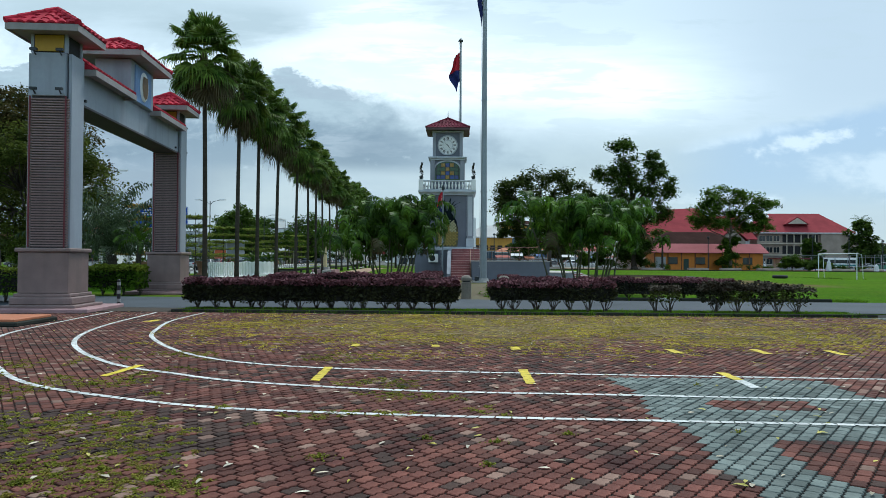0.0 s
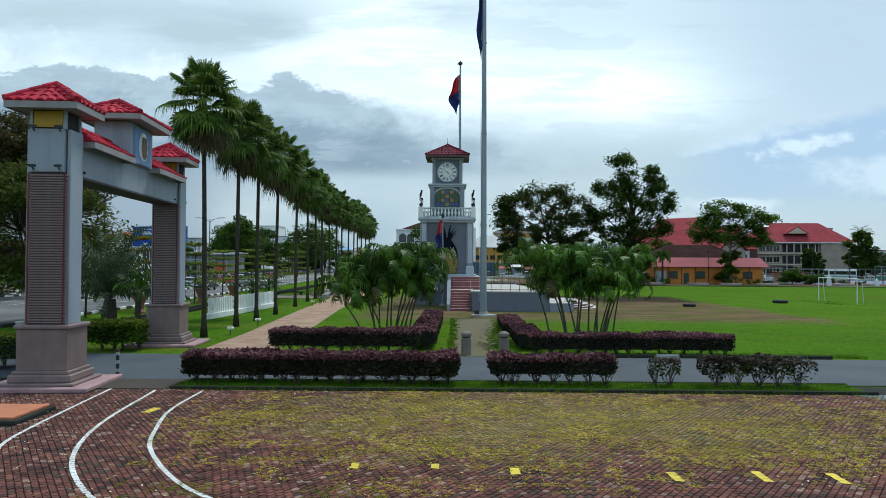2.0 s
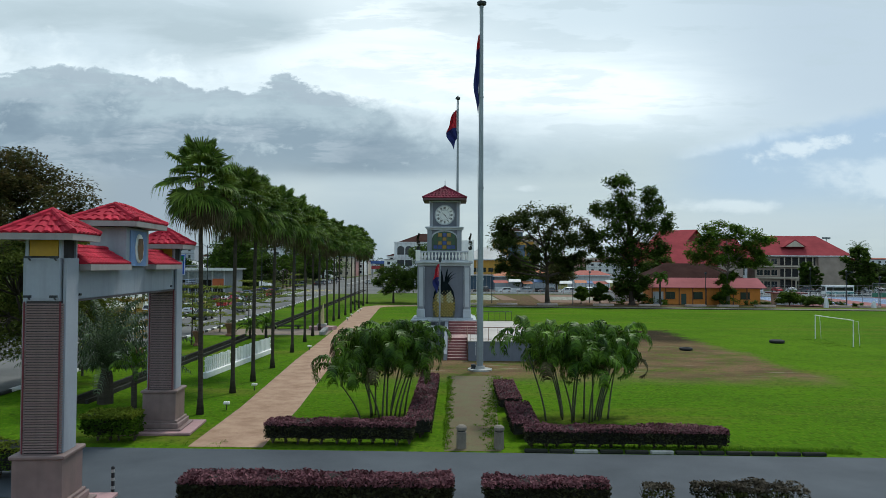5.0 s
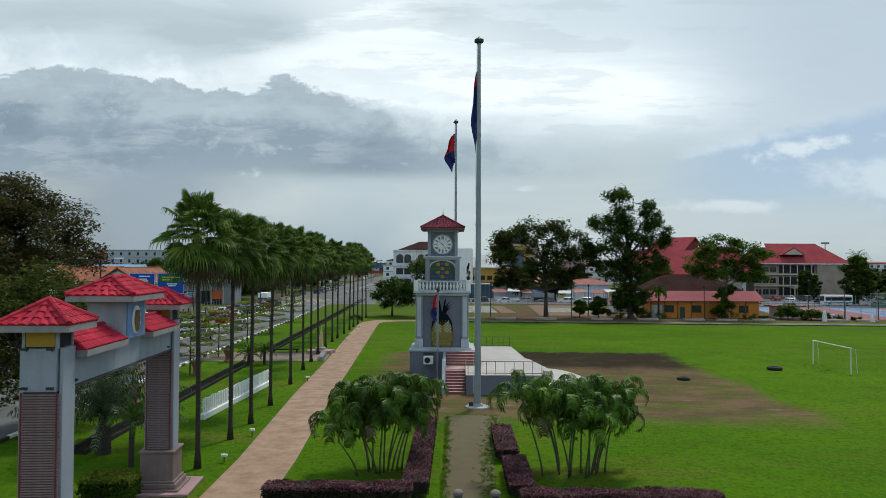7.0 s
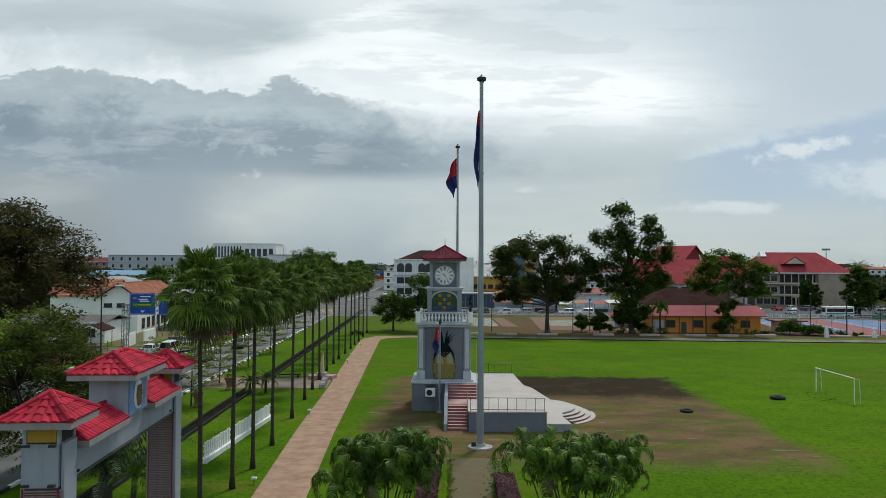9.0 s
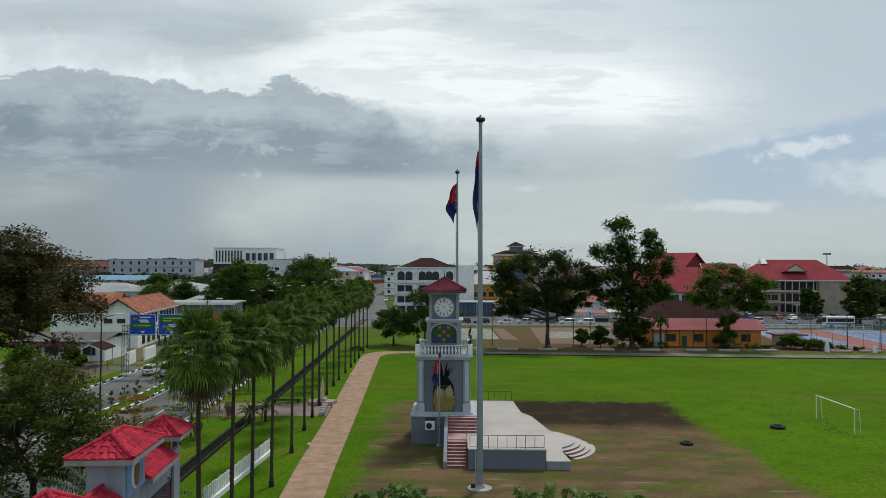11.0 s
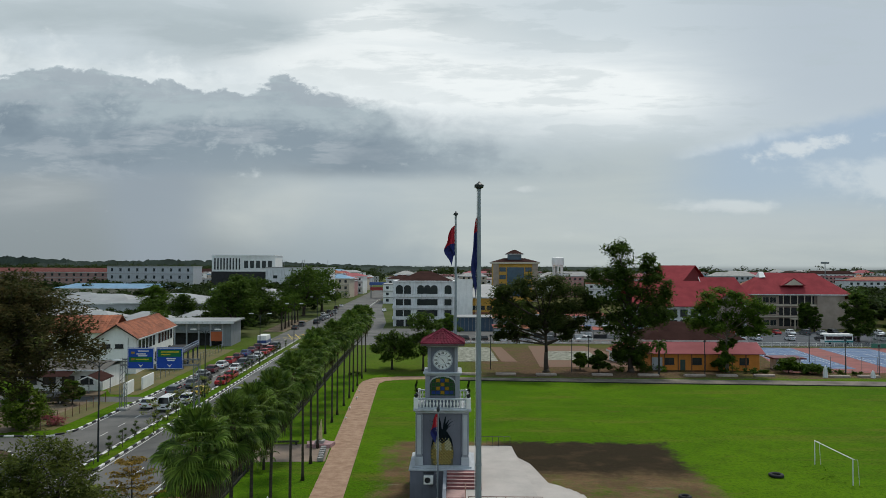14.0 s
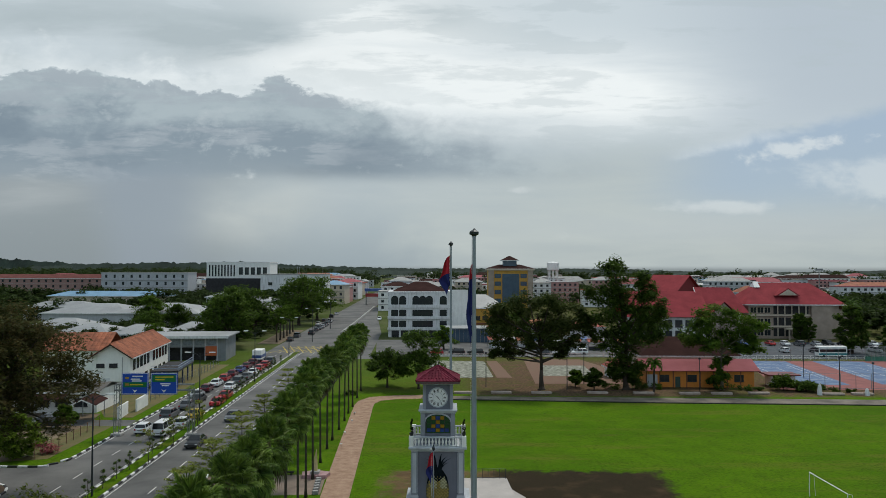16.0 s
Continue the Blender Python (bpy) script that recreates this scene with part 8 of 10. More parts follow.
# ---- things along the walkway ----
wlx = thing("picket_wall", -16.0, 46.8, 0, -3.0, "low white wall topped with upright white slats", "wall")
Lw = 14.2
part("base_wall", Mesh().box(-0.18, 0.18, 0, Lw, 0, 0.36, 0.02), WHITE, wlx)
slat = Mesh().box(-0.03, 0.03, -0.09, 0.09, 0.36, 1.32, 0.012).data("slat", WHITE)
for i in range(42):
    if i in (14, 28):
        continue
    piece("slat", slat, wlx, pose(0, 0.25 + i * 0.328, 0.03 * math.sin(i * 1.7)))
part("rail", Mesh().box(-0.06, -0.03, 0.1, Lw - 0.1, 0.72, 0.8).box(-0.06, -0.03, 0.1, Lw - 0.1, 1.08, 1.16), WHITE, wlx)
TERRA = mat("terracotta", (0.20, 0.10, 0.06), 0.85, var=0.2, scale=2, fine=12, bump=0.1)
for x, y in ((-23.1, 75.0), (-23.1, 65.8), (-22.8, 59.8), (-22.6, 52.0)):
    t = thing("planter", x, y, 0, 0, "tall brown stone planter urn on the verge", "planter", "verge planters")
    part("urn", Mesh().lathe([(0.42, 0), (0.42, 0.12), (0.26, 0.3), (0.3, 0.7), (0.5, 1.15), (0.55, 1.3), (0.45, 1.3)], 14), TERRA, t)
    m = Mesh()
    leaf_cards(m, (0, 0, 1.45), 0.4, 120, 0.09, random.Random(int(y)), 0.6)
    part("foliage", m, L_BUSH, t)
for x, y in ((-11.4, 36.8), (-11.6, 42.6), (-12.5, 63.0), (-14.3, 97.0), (-14.8, 104.0), (-14.9, 112.0), (-15.3, 118.0)):
    t = thing("ground_light", x, y, 0, 0, "small white floodlight on a short stake in grass", "floodlight", "lawn floodlights")
    part("stake", Mesh().tube((0, 0, -0.02), (0, 0, 0.28), 0.025), DARK_METAL, t)
    part("lamp_head", Mesh().box(-0.16, 0.16, -0.09, 0.09, 0.28, 0.42, 0.03), WHITE, t)
mon = thing("monument", -15.1, 83.0, 0, 0, "small golden spire on a pink stone plinth", "monument")
part("plinth", Mesh().prism([(-1.3, -0.9), (1.3, -0.9), (1.6, 0.6), (0, 1.3), (-1.6, 0.6)], 0, 0.4), SLAB_PINK, mon)
part("step", Mesh().box(-0.5, 0.5, -0.5, 0.5, 0.4, 0.7, 0.03), CONC, mon)
part("spire", Mesh().path([(0, 0, 0.7), (0.05, 0, 1.8), (0.12, 0, 3.0)], [0.26, 0.2, 0.04], 8), mat("pale_gold", (0.55, 0.45, 0.24), 0.5, var=0.15, scale=2, fine=12, bump=0.05), mon)
for i in range(6):
    solid("kerb_block", Mesh().box(-0.3, 0.3, -0.18, 0.18, 0, 0.42, 0.05), CONC, "short grey concrete kerb block beside the walkway", "kerb block", "kerb blocks", at=pose(-14.4 + 0.1 * i, 81.3 - i * 0.95, 0, 0, 0, 20))
solid("bench", Mesh().box(-1.6, 1.6, -0.25, 0.25, 0.3, 0.42, 0.02).box(-1.4, -1.2, -0.2, 0.2, 0, 0.3).box(1.2, 1.4, -0.2, 0.2, 0, 0.3), CONC_DARK, "dark concrete bench on the grass", "bench", at=pose(-19.2, 83.5, 0, 0, 0, 5))
# post and low slab beside the gate
post = thing("marker_post", -10.75, 23.2, 0, 0, "thin black marker post with worn pale bands", "post")
part("shaft", Mesh().lathe([(0.055, 0), (0.05, 0.85), (0.02, 0.88)], 10), BLACK, post)
for k in range(3):
    part("band", Mesh().lathe([(0.058, 0.16 + 0.26 * k), (0.057, 0.26 + 0.26 * k)], 10), CONC, post, "worn pale band")
low = thing("low_platform", -12.2, 17.0, 0, 2.0, "low orange-tiled platform edged with grey kerb", "platform")
part("kerb", Mesh().box(-2.4, 2.4, -0.9, 0.9, 0, 0.10, 0.02), CONC_DARK, low)
part("tile_top", Mesh().box(-2.3, 2.3, -0.8, 0.8, 0.10, 0.16, 0.01), mat("orange_tile", (0.46, 0.16, 0.075), 0.6, var=0.12, scale=3, fine=14, bump=0.05), low)

# kerb and grass strip before the hedge
strip_k = thing("strip_kerb", 0, 0, 0, 0, "mossy dark concrete kerb along the paving", "kerb", kind="structure")
kd = Mesh().box(0, 0.97, -0.07, 0.07, 0, 0.10, 0.015).data("kerbstone", CONC_DARK)
for i in range(20):
    piece("kerbstone", kd, strip_k, pose(-8.2 + i * 1.0, 21.02, 0, 0, 0, 0))
kd2 = Mesh().box(0, 0.97, -0.06, 0.06, 0, 0.06, 0.015).data("kerbstone", CONC_DARK)
for i in range(20):
    piece("kerbstone", kd2, strip_k, pose(-8.2 + i * 1.0, 22.72, 0, 0, 0, 0))
far_k = thing("road_kerb", 0, 0, 0, 0, "broken pale kerbstones beside the service road", "kerb", kind="structure")
kd3 = Mesh().box(0, 0.9, -0.1, 0.1, 0, 0.14, 0.03).data("kerbstone", CONC)
kd4 = Mesh().box(0, 0.9, -0.1, 0.1, 0, 0.14, 0.03).data("kerbstone", CONC_DARK)
rr = random.Random(8)
for i in range(12):
    piece("kerbstone", rr.choice((kd3, kd4, kd4, kd4)), far_k, pose(2.8 + i * 0.98, 29.02 - 0.006 * i, 0.0, 0, 0, rr.uniform(-2, 2)))


def tufts(name, spots, label, h=0.09, mt=None, seed=1, blades=14, w=0.006):
    """Grass blades in small tufts."""
    r = random.Random(seed)
    m = Mesh()
    for x, y, s in spots:
        for _ in range(blades):
            a = r.uniform(0, 2 * math.pi)
            bx, by = x + r.gauss(0, 0.05 * s), y + r.gauss(0, 0.05 * s)
            hh = h * s * r.uniform(0.5, 1.2)
            dx, dy = math.cos(a) * hh * 0.7, math.sin(a) * hh * 0.7
            m.add([(bx - w * math.sin(a) * s, by + w * math.cos(a) * s, 0.0), (bx + w * math.sin(a) * s, by - w * math.cos(a) * s, 0.0), (bx + dx, by + dy, hh)], [(0, 1, 2)])
    return solid(name, m, mt or L_BUSH, label, "grass", kind="stuff")


tufts("goal_grass", [(37.1 + random.Random(k).uniform(-2.6, 0.6), 73.2 + random.Random(k + 999).uniform(-4.6, 4.6), random.Random(k + 99).uniform(0.4, 1.0)) for k in range(110)], "rough uncut grass round the goal", 0.12, L_BUSH, 9, 9, 0.012)
L_TURF = leaf_mat("bright_verge_blade", (0.07, 0.16, 0.008), (0.14, 0.25, 0.015), island=0.4)
# grass creeping in from both edges of the brick path, thicker to the east
rr = random.Random(77)
spots = []
for k in range(900):
    y = rr.uniform(29.3, 49.0)
    f = (y - 29.1) / 20
    side = rr.random() < 0.4
    x = (-0.4 + abs(rr.gauss(0, 0.16))) if side else (1.95 + 1.1 * f * f - abs(rr.gauss(0, 0.34)))
    spots.append((x, y, rr.uniform(0.6, 1.5)))
tufts("path_grass", spots, "short grass creeping over the edges of the brick path", 0.07, L_TURF, 31, 16, 0.012)
rr = random.Random(21)
tufts("verge_grass", [(rr.uniform(-8.2, 11.6), rr.uniform(21.1, 22.65), rr.uniform(0.8, 1.6)) for _ in range(5200)], "rough green grass on the hedge strip", 0.07, L_TURF, 2, 9, 0.008)
tufts("verge_grass", [(rr.uniform(-11, -8.4), rr.uniform(29.3, 31), rr.uniform(0.8, 1.8)) for _ in range(10)] + [(rr.uniform(3.0, 16), 29.3 + abs(rr.gauss(0, 0.35)), rr.uniform(0.8, 1.8)) for _ in range(1500)], "rough green grass at the road edge", 0.08, L_TURF, 3, 8, 0.009)

tufts("verge_grass", [(rr.uniform(-8.2, 11.6), 20.93 + abs(rr.gauss(0, 0.16)), rr.uniform(0.5, 1.5) * (0.5 + abs(noise.noise(Vector((k * 0.013, 0, 0)))) * 1.6)) for k in range(1500)], "bright green grass overgrowing the kerb", 0.11, L_TURF, 5, 9, 0.007)

# ---- signs and lamps over the main road ----
SIGN_BLUE = mat("blue_sign_face", (0.012, 0.07, 0.42), 0.45, var=0.06, scale=1, fine=8, bump=0.02)
SIGN_GREEN = mat("green_sign_panel", (0.01, 0.16, 0.05), 0.45, var=0.06, scale=1, fine=8, bump=0.02)
gan = thing("sign_gantry", -41.15, 103.0, 0, 2.0, "steel road gantry carrying two blue direction signs", "road sign")
for s in (-1, 1):
    x = s * 5.1 - 0.2
    for dx in (-0.35, 0.35):
        for dy in (-0.35, 0.35):
            part("gantry_post", Mesh().tube((x + dx, dy, 0), (x + dx, dy, 7.2 if s < 0 else 6.6), 0.06, 0.06, 6), STEEL, gan)
    br = Mesh()
    for k in range(9):
        z = 0.3 + k * 0.75
        br.tube((x - 0.35, -0.35, z), (x + 0.35, -0.35, z + 0.7), 0.03, 0.03, 5).tube((x + 0.35, -0.35, z + 0.7), (x + 0.35, 0.35, z), 0.03, 0.03, 5)
    part("lattice", br, STEEL, gan)
    part("footing", Mesh().box(x - 0.7, x + 0.7, -0.7, 0.7, 0, 0.35, 0.05), CONC, gan)
part("cross_beam", Mesh().box(-5.7, 5.3, -0.3, -0.2, 6.2, 6.35).box(-5.7, 5.3, 0.2, 0.3, 6.2, 6.35).box(-5.7, 5.3, -0.3, -0.2, 7.0, 7.15).box(-5.7, 5.3, 0.2, 0.3, 7.0, 7.15), STEEL, gan)
for k, x in enumerate((-2.75, 1.25)):
    sg = part("sign_board", Mesh().box(x - 1.85, x + 1.85, -0.48, -0.4, 5.75, 8.75, 0.02), SIGN_BLUE, gan, "blue direction sign")
    part("border", Mesh().box(x - 1.8, x + 1.8, -0.488, -0.484, 8.62, 8.68).box(x - 1.8, x + 1.8, -0.488, -0.484, 5.82, 5.88).box(x - 1.8, x - 1.74, -0.488, -0.484, 5.88, 8.62).box(x + 1.74, x + 1.8, -0.488, -0.484, 5.88, 8.62), WHITE, sg)
    gp = part("green_panel", Mesh().box(x - 1.6, x + 1.6, -0.494, -0.486, *((6.75, 7.45) if k == 0 else (7.5, 8.45))), SIGN_GREEN, sg)
    for z, a, b in (((8.2, -0.4, 1.1), (7.8, -0.6, 0.7), (7.55, -0.4, 0.9)) if k == 0 else ((7.15, -0.5, 0.9), (6.9, -0.3, 0.7))):
        part("text_bar", Mesh().box(x + a, x + b, -0.494, -0.487, z, z + 0.16), WHITE, sg)
    for z, a, b in (((7.05, -0.7, 1.1),) if k == 0 else ((8.08, -1.2, 1.3), (7.72, -1.2, 0.1))):
        part("text_bar", Mesh().box(x + a, x + b, -0.504, -0.497, z, z + 0.16), LINE_Y, gp)
    part("arrow", Mesh().add([(x - 0.35, -0.49, 6.45), (x, -0.49, 6.0), (x + 0.35, -0.49, 6.45), (x, -0.49, 6.3)], [(0, 1, 3), (1, 2, 3)]), WHITE, sg)
    if k == 0:
        for z in (7.95, 7.05):
            part("emblem", Mesh().box(x - 1.35, x - 0.85, -0.506, -0.497, z - 0.05, z + 0.25), GOLD, sg)


def street_lamp(x, y, h=10.2, arms=2, rz=0, label="grey street lamp with two curved arms on the median"):
    t = thing("street_lamp", x, y, 0.1, rz, label, "street lamp", "street lamps")
    part("pole", Mesh().tube((0, 0, 0), (0, 0, h), 0.11, 0.06, 10), DARK_METAL, t)
    for s in (-1, 1)[:arms]:
        part("arm", Mesh().path([(0, 0, h - 0.5), (s * 0.5, 0, h - 0.05), (s * 1.5, 0, h + 0.18)], [0.045, 0.04, 0.035], 6), DARK_METAL, t)
        m = Mesh()
        m.add([(s * (1.4 + 0.95 * f), 0.2 * w * math.sin(math.pi * (0.15 + 0.8 * f)), h + 0.2 + zz) for f in (0, 0.35, 0.7, 1.0) for w, zz in ((-1, 0), (-0.6, 0.12), (0.6, 0.12), (1, 0), (0, -0.06))], [(k * 5 + i, k * 5 + (i + 1) % 5, k * 5 + 5 + (i + 1) % 5, k * 5 + 5 + i) for k in range(3) for i in range(5)] + [(4, 3, 2, 1, 0), (15, 16, 17, 18, 19)])
        part("lamp_head", m, WHITE, t)
    return t


for y in (75.0, 112.0, 150.0, 190.0, 232.0, 280.0):
    street_lamp((at_y(MED_L, y) + at_y(MED_R, y)) / 2, y)
# small topiary shrubs on the median
proto = None
rr = random.Random(17)
for i in range(30):
    y = 74 + i * 3.6
    x = (at_y(MED_L, y) + at_y(MED_R, y)) / 2
    if proto is None:
        proto = thing("median_shrub", x, y, 0.15, 0, "small clipped shrub on the road median", "shrub", "median shrubs")
        part("stem", Mesh().path([(0, 0, 0), (0.06, 0, 0.6), (0, 0, 1.9)], [0.05, 0.04, 0.02], 5).path([(0.04, 0, 0.5), (0.42, 0.1, 1.1)], [0.03, 0.015], 5).path([(0.04, 0, 0.7), (-0.36, -0.1, 1.25)], [0.03, 0.015], 5), TWIG, proto)
        m = Mesh()
        for c, r in (((0.05, 0, 0.8), 0.36), ((0.42, 0.1, 1.15), 0.27), ((-0.36, -0.1, 1.3), 0.28), ((0.12, 0.1, 1.75), 0.25), ((-0.15, -0.2, 2.0), 0.2)):
            leaf_cards(m, c, r, 90, 0.085, rr, 0.8, 0.3)
        part("foliage", m, L_DARK, proto)
    elif i % 4:
        copy_thing(proto, pose(x, y, 0.15, 0, 0, i * 77))
for i, (x, y) in enumerate(((-36.0, 88.0), (-36.4, 97.0), (-37.0, 108.0))):
    tree("young_tree", x, y, 4.2, 1.6, L_FRESH, 300 + i, "young yellow-green tree on the median", 1.6, 12, 50, 0.12, 0.6, 0.05, group="young trees")
# young layered trees on the verge
L_GOLD = leaf_mat("dry_gold_leaf", (0.20, 0.15, 0.03), (0.34, 0.22, 0.045))
for i, (x, y) in enumerate(((-24.2, 47.5), (-24.3, 55.4), (-23.8, 66.1), (-25.4, 79.0), (-26.0, 92.0), (-27.0, 107.0), (-28.4, 129.0))):
    rnd = random.Random(500 + i)
    t = thing("young_tree", x, y, 0, 0, "young tree with flat tiers of yellow-green leaves", "tree", "young trees")
    h = rnd.uniform(5.0, 6.4)
    w = Mesh().path([(0, 0, -0.02), (0.06, 0, h * 0.5), (0, 0.05, h)], [0.08, 0.055, 0.015], 6)
    m = Mesh()
    for k in range(5):
        z = 1.7 + k * (h - 2.0) / 4.4
        R = 2.7 * (1 - k / 6.2)
        for b in range(7):
            a = b * math.pi / 3.5 + k * 0.5 + rnd.uniform(-0.2, 0.2)
            e = (R * math.cos(a), R * math.sin(a), z + 0.25)
            w.path([(0, 0, z), (e[0] * 0.5, e[1] * 0.5, z + 0.16), e], [0.025, 0.016, 0.005], 4)
            for f in (0.45, 0.75, 1.0):
                leaf_cards(m, (e[0] * f, e[1] * f, z + 0.28 * f), 0.55, 34, 0.12, rnd, 0.16, 0.1)
    part("trunk", w, BARK, t)
    part("crown", m, L_GOLD if (x, y) == (-24.3, 55.4) else L_FRESH, t)

L_SILVER = leaf_mat("grey_green_frond", (0.034, 0.058, 0.026), (0.100, 0.140, 0.070), island=0.5, trans=0.15, rough=0.5, spec=0.2)
# feather palms behind the gate
for x, y, hh, seed, nf, ln in ((-18.2, 38.2, 1.7, 61, 46, 4.6), (-15.65, 35.8, 2.3, 66, 12, 1.6), (115.5, 214.0, 12.5, 69, 30, 4.0), (38.6, 140.6, 5.2, 68, 22, 2.3), (-19.9, 41.5, 2.2, 62, 16, 1.9), (-20.3, 72.5, 1.1, 64, 16, 1.6), (-18.9, 73.2, 1.3, 65, 16, 1.6)):
    rnd = random.Random(seed)
    t = thing("feather_palm", x, y, 0, 0, "feather-leaved palm with a stout trunk on the lawn", "palm tree", "feather palms")
    part("trunk", Mesh().path([(0, 0, -0.03), (0, 0, hh * 0.6), (0.05, 0, hh)], [0.09 * ln, 0.085 * ln, 0.06 * ln], 9), BARK_PALM, t)
    m = Mesh()
    for j in range(nf):
        feather(m, (0.05, 0, hh), 2.399963 * j, math.radians(86 - (92 if ln < 4.2 else 74) * j / nf), ln * rnd.uniform(0.85, 1.1), rnd, 26, 0.5 * min(ln, 3.6) / 3.0, 0.62 if ln > 4.2 else 0.95 if hh < 5 or hh > 6 else 1.5, 0.028 if hh > 6 or ln < 2.2 else 0.075 if hh > 5 else 0.045)
    part("crown", m, L_SILVER if ln > 4.2 else L_ARECA, t)

# trees across the road and round the town
for i, (x, y, h, r, lf, lab) in enumerate((
    (-55.6, 106.6, 3.6, 1.5, L_MID, "small round green tree before the guard canopy"),
    (-62.5, 92.5, 5.0, 2.6, L_MID, "bushy green tree behind the side road"),
    (-64.5, 214.0, 18.0, 7.4, L_DARK, "large dark green roadside tree"),
    (-72.0, 228.0, 15.0, 5.4, L_DARK, "dark green tree behind the avenue"),
    (-84.0, 207.0, 8.0, 3.4, L_MID, "green tree behind the workshop"),
    (-97.0, 236.0, 10.0, 5.0, L_DARK, "dark green tree behind the houses"),
    (-76.0, 262.0, 17.0, 8.5, L_DARK, "dark green roadside tree"),
    (-69.0, 258.0, 16.0, 7.0, L_DARK, "dark green roadside tree"),
    (-80.0, 272.0, 17.0, 8.0, L_DARK, "tall dark green roadside tree"),
    (-62.0, 300.0, 21.0, 9.5, L_DARK, "tall dark green roadside tree"),
    (-60.0, 330.0, 20.0, 9.0, L_MID, "tall green roadside tree"),
    (-72.0, 350.0, 19.0, 9.0, L_DARK, "dark green roadside tree"),
    (-116.0, 285.0, 13.0, 6.0, L_MID, "green tree beside a warehouse"),
    (-104.0, 280.0, 10.0, 5.0, L_DARK, "dark green tree beside a warehouse"),
    (62.0, 230.0, 12.0, 5.5, L_DARK, "dark green tree beside the civic hall"),
    (110.4, 235.0, 9.5, 2.4, L_DARK, "narrow dark tree before the civic building"),
    (113.6, 236.0, 8.0, 2.2, L_DARK, "narrow dark tree before the civic building"),
    (110.6, 205.0, 13.8, 4.0, L_DARK, "dark spreading tree beside the car park"),
    (119.5, 203.0, 8.5, 2.4, L_DARK, "narrow dark tree beside the car park"),
    (100.0, 300.0, 16.0, 8.0, L_DARK, "dark tree behind the civic building"),
    (29.0, 215.0, 10.0, 5.0, L_OLIVE, "olive tree beside the back street"),
    (20.0, 225.0, 11.0, 5.0, L_DARK, "dark tree beside the back street"),
    (-2.0, 212.0, 7.0, 3.0, L_MID, "small green tree beside the office"),
    (27.6, 142.5, 4.2, 1.7, L_DARK, "small bushy green tree by the old courts"),
    (24.6, 146.0, 3.6, 1.5, L_MID, "small bushy green tree by the old courts"),
    (64.0, 143.0, 3.0, 2.2, L_MID, "low green bush beside the pavilion"),
    (68.0, 142.0, 2.2, 2.4, L_DARK, "low dark bush beside the courts"),
)):
    tree("tree", x, y, h, r, lf, 700 + i, lab, h * 0.22, 44 if h > 9 else 24, 110, 0.25 + h * 0.017, 0.6, None, (0, 0), r * 0.36, shape="tall" if r < h * 0.3 else "dome")

tree("bushy_tree", -53.4, 90.4, 5.9, 2.3, leaf_mat("broad_bright_leaf", (0.085, 0.155, 0.016), (0.17, 0.245, 0.03)), 733, "bushy bright green tree leafy down to the ground", 0.8, 40, 110, 0.26, 0.6, 0.12, clump_r=1.0, shape="tall")

# slim trees in a row on the soil strip
for i in range(6):
    tree("slim_tree", -54.6 - 0.62 * i, 231 + 7.6 * i, 10.5, 2.7, L_MID, 800 + i, "slim tree with a bare brown trunk beside the avenue", 5.4, 18, 80, 0.34, 0.6, 0.22, group="avenue trees")

# undergrowth round the tall trees
for i, (x, y, r, lf) in enumerate(((31.0, 143.0, 1.3, L_MID), (37.5, 143.0, 1.6, L_DARK), (39.5, 144.0, 1.2, L_MID), (52.6, 142.8, 1.5, L_MID), (-18.5, 136.0, 1.0, L_MID), (72.0, 141.0, 1.2, L_DARK), (76.0, 140.5, 0.8, L_MID), (56.5, 142.5, 1.1, L_DARK), (59.0, 142.2, 0.9, L_MID), (-50.9, 92.9, 1.7, leaf_mat("pink_flower_bush", (0.30, 0.06, 0.09), (0.42, 0.14, 0.15))), (-53.5, 97.0, 1.4, L_MID))):
    m = Mesh()
    rnd = random.Random(900 + i)
    for k in range(7):
        leaf_cards(m, (rnd.uniform(-r, r), rnd.uniform(-r, r) * 0.6, r * rnd.uniform(0.2, 0.8)), r * 0.5, 60, 0.2, rnd, 0.8, 0.2)
    solid("bush", m, lf, "low leafy bush on rough grass", "bush", "low bushes", at=pose(x, y, 0))

# slabs, fences and posts behind the field
rr = random.Random(33)
for i, x in enumerate((2.5, 9.5, 17.0, 27.5, 36.0, 44.5, 50.5, 57.5, 71.0, 76.5)):
    solid("garden_slab", Mesh().box(-1.9, 1.9, -0.5, 0.5, 0, 0.4, 0.06), mat("pale_pink_concrete", (0.36, 0.29, 0.25), 0.9, var=0.2, scale=0.6, fine=8, bump=0.1, dirt=0.3), "pale concrete seat slab beside the far path", "seat slab", "seat slabs", at=pose(x, 138.2 + rr.uniform(-0.5, 0.5), 0, 0, 0, rr.uniform(-3, 3)))
for x, y, h in ((22.5, 143.0, 7.0), (7.0, 146.0, 6.5), (47.5, 141.5, 6.0), (73.5, 140.5, 6.5), (79.5, 140.0, 5.5), (27.0, 150.0, 6.0), (91.0, 152.0, 8.0), (76.0, 160.0, 7.0)):
    t = thing("light_post", x, y, 0, 0, "slim dark lamp post beside the courts", "lamp post", "court lamp posts")
    part("pole", Mesh().tube((0, 0, 0), (0, 0, h), 0.09, 0.07, 8), DARK_METAL, t)
    part("lamp_head", Mesh().lathe([(0.1, h), (0.26, h + 0.1), (0.2, h + 0.35), (0.05, h + 0.42)], 10), DARK_METAL, t)


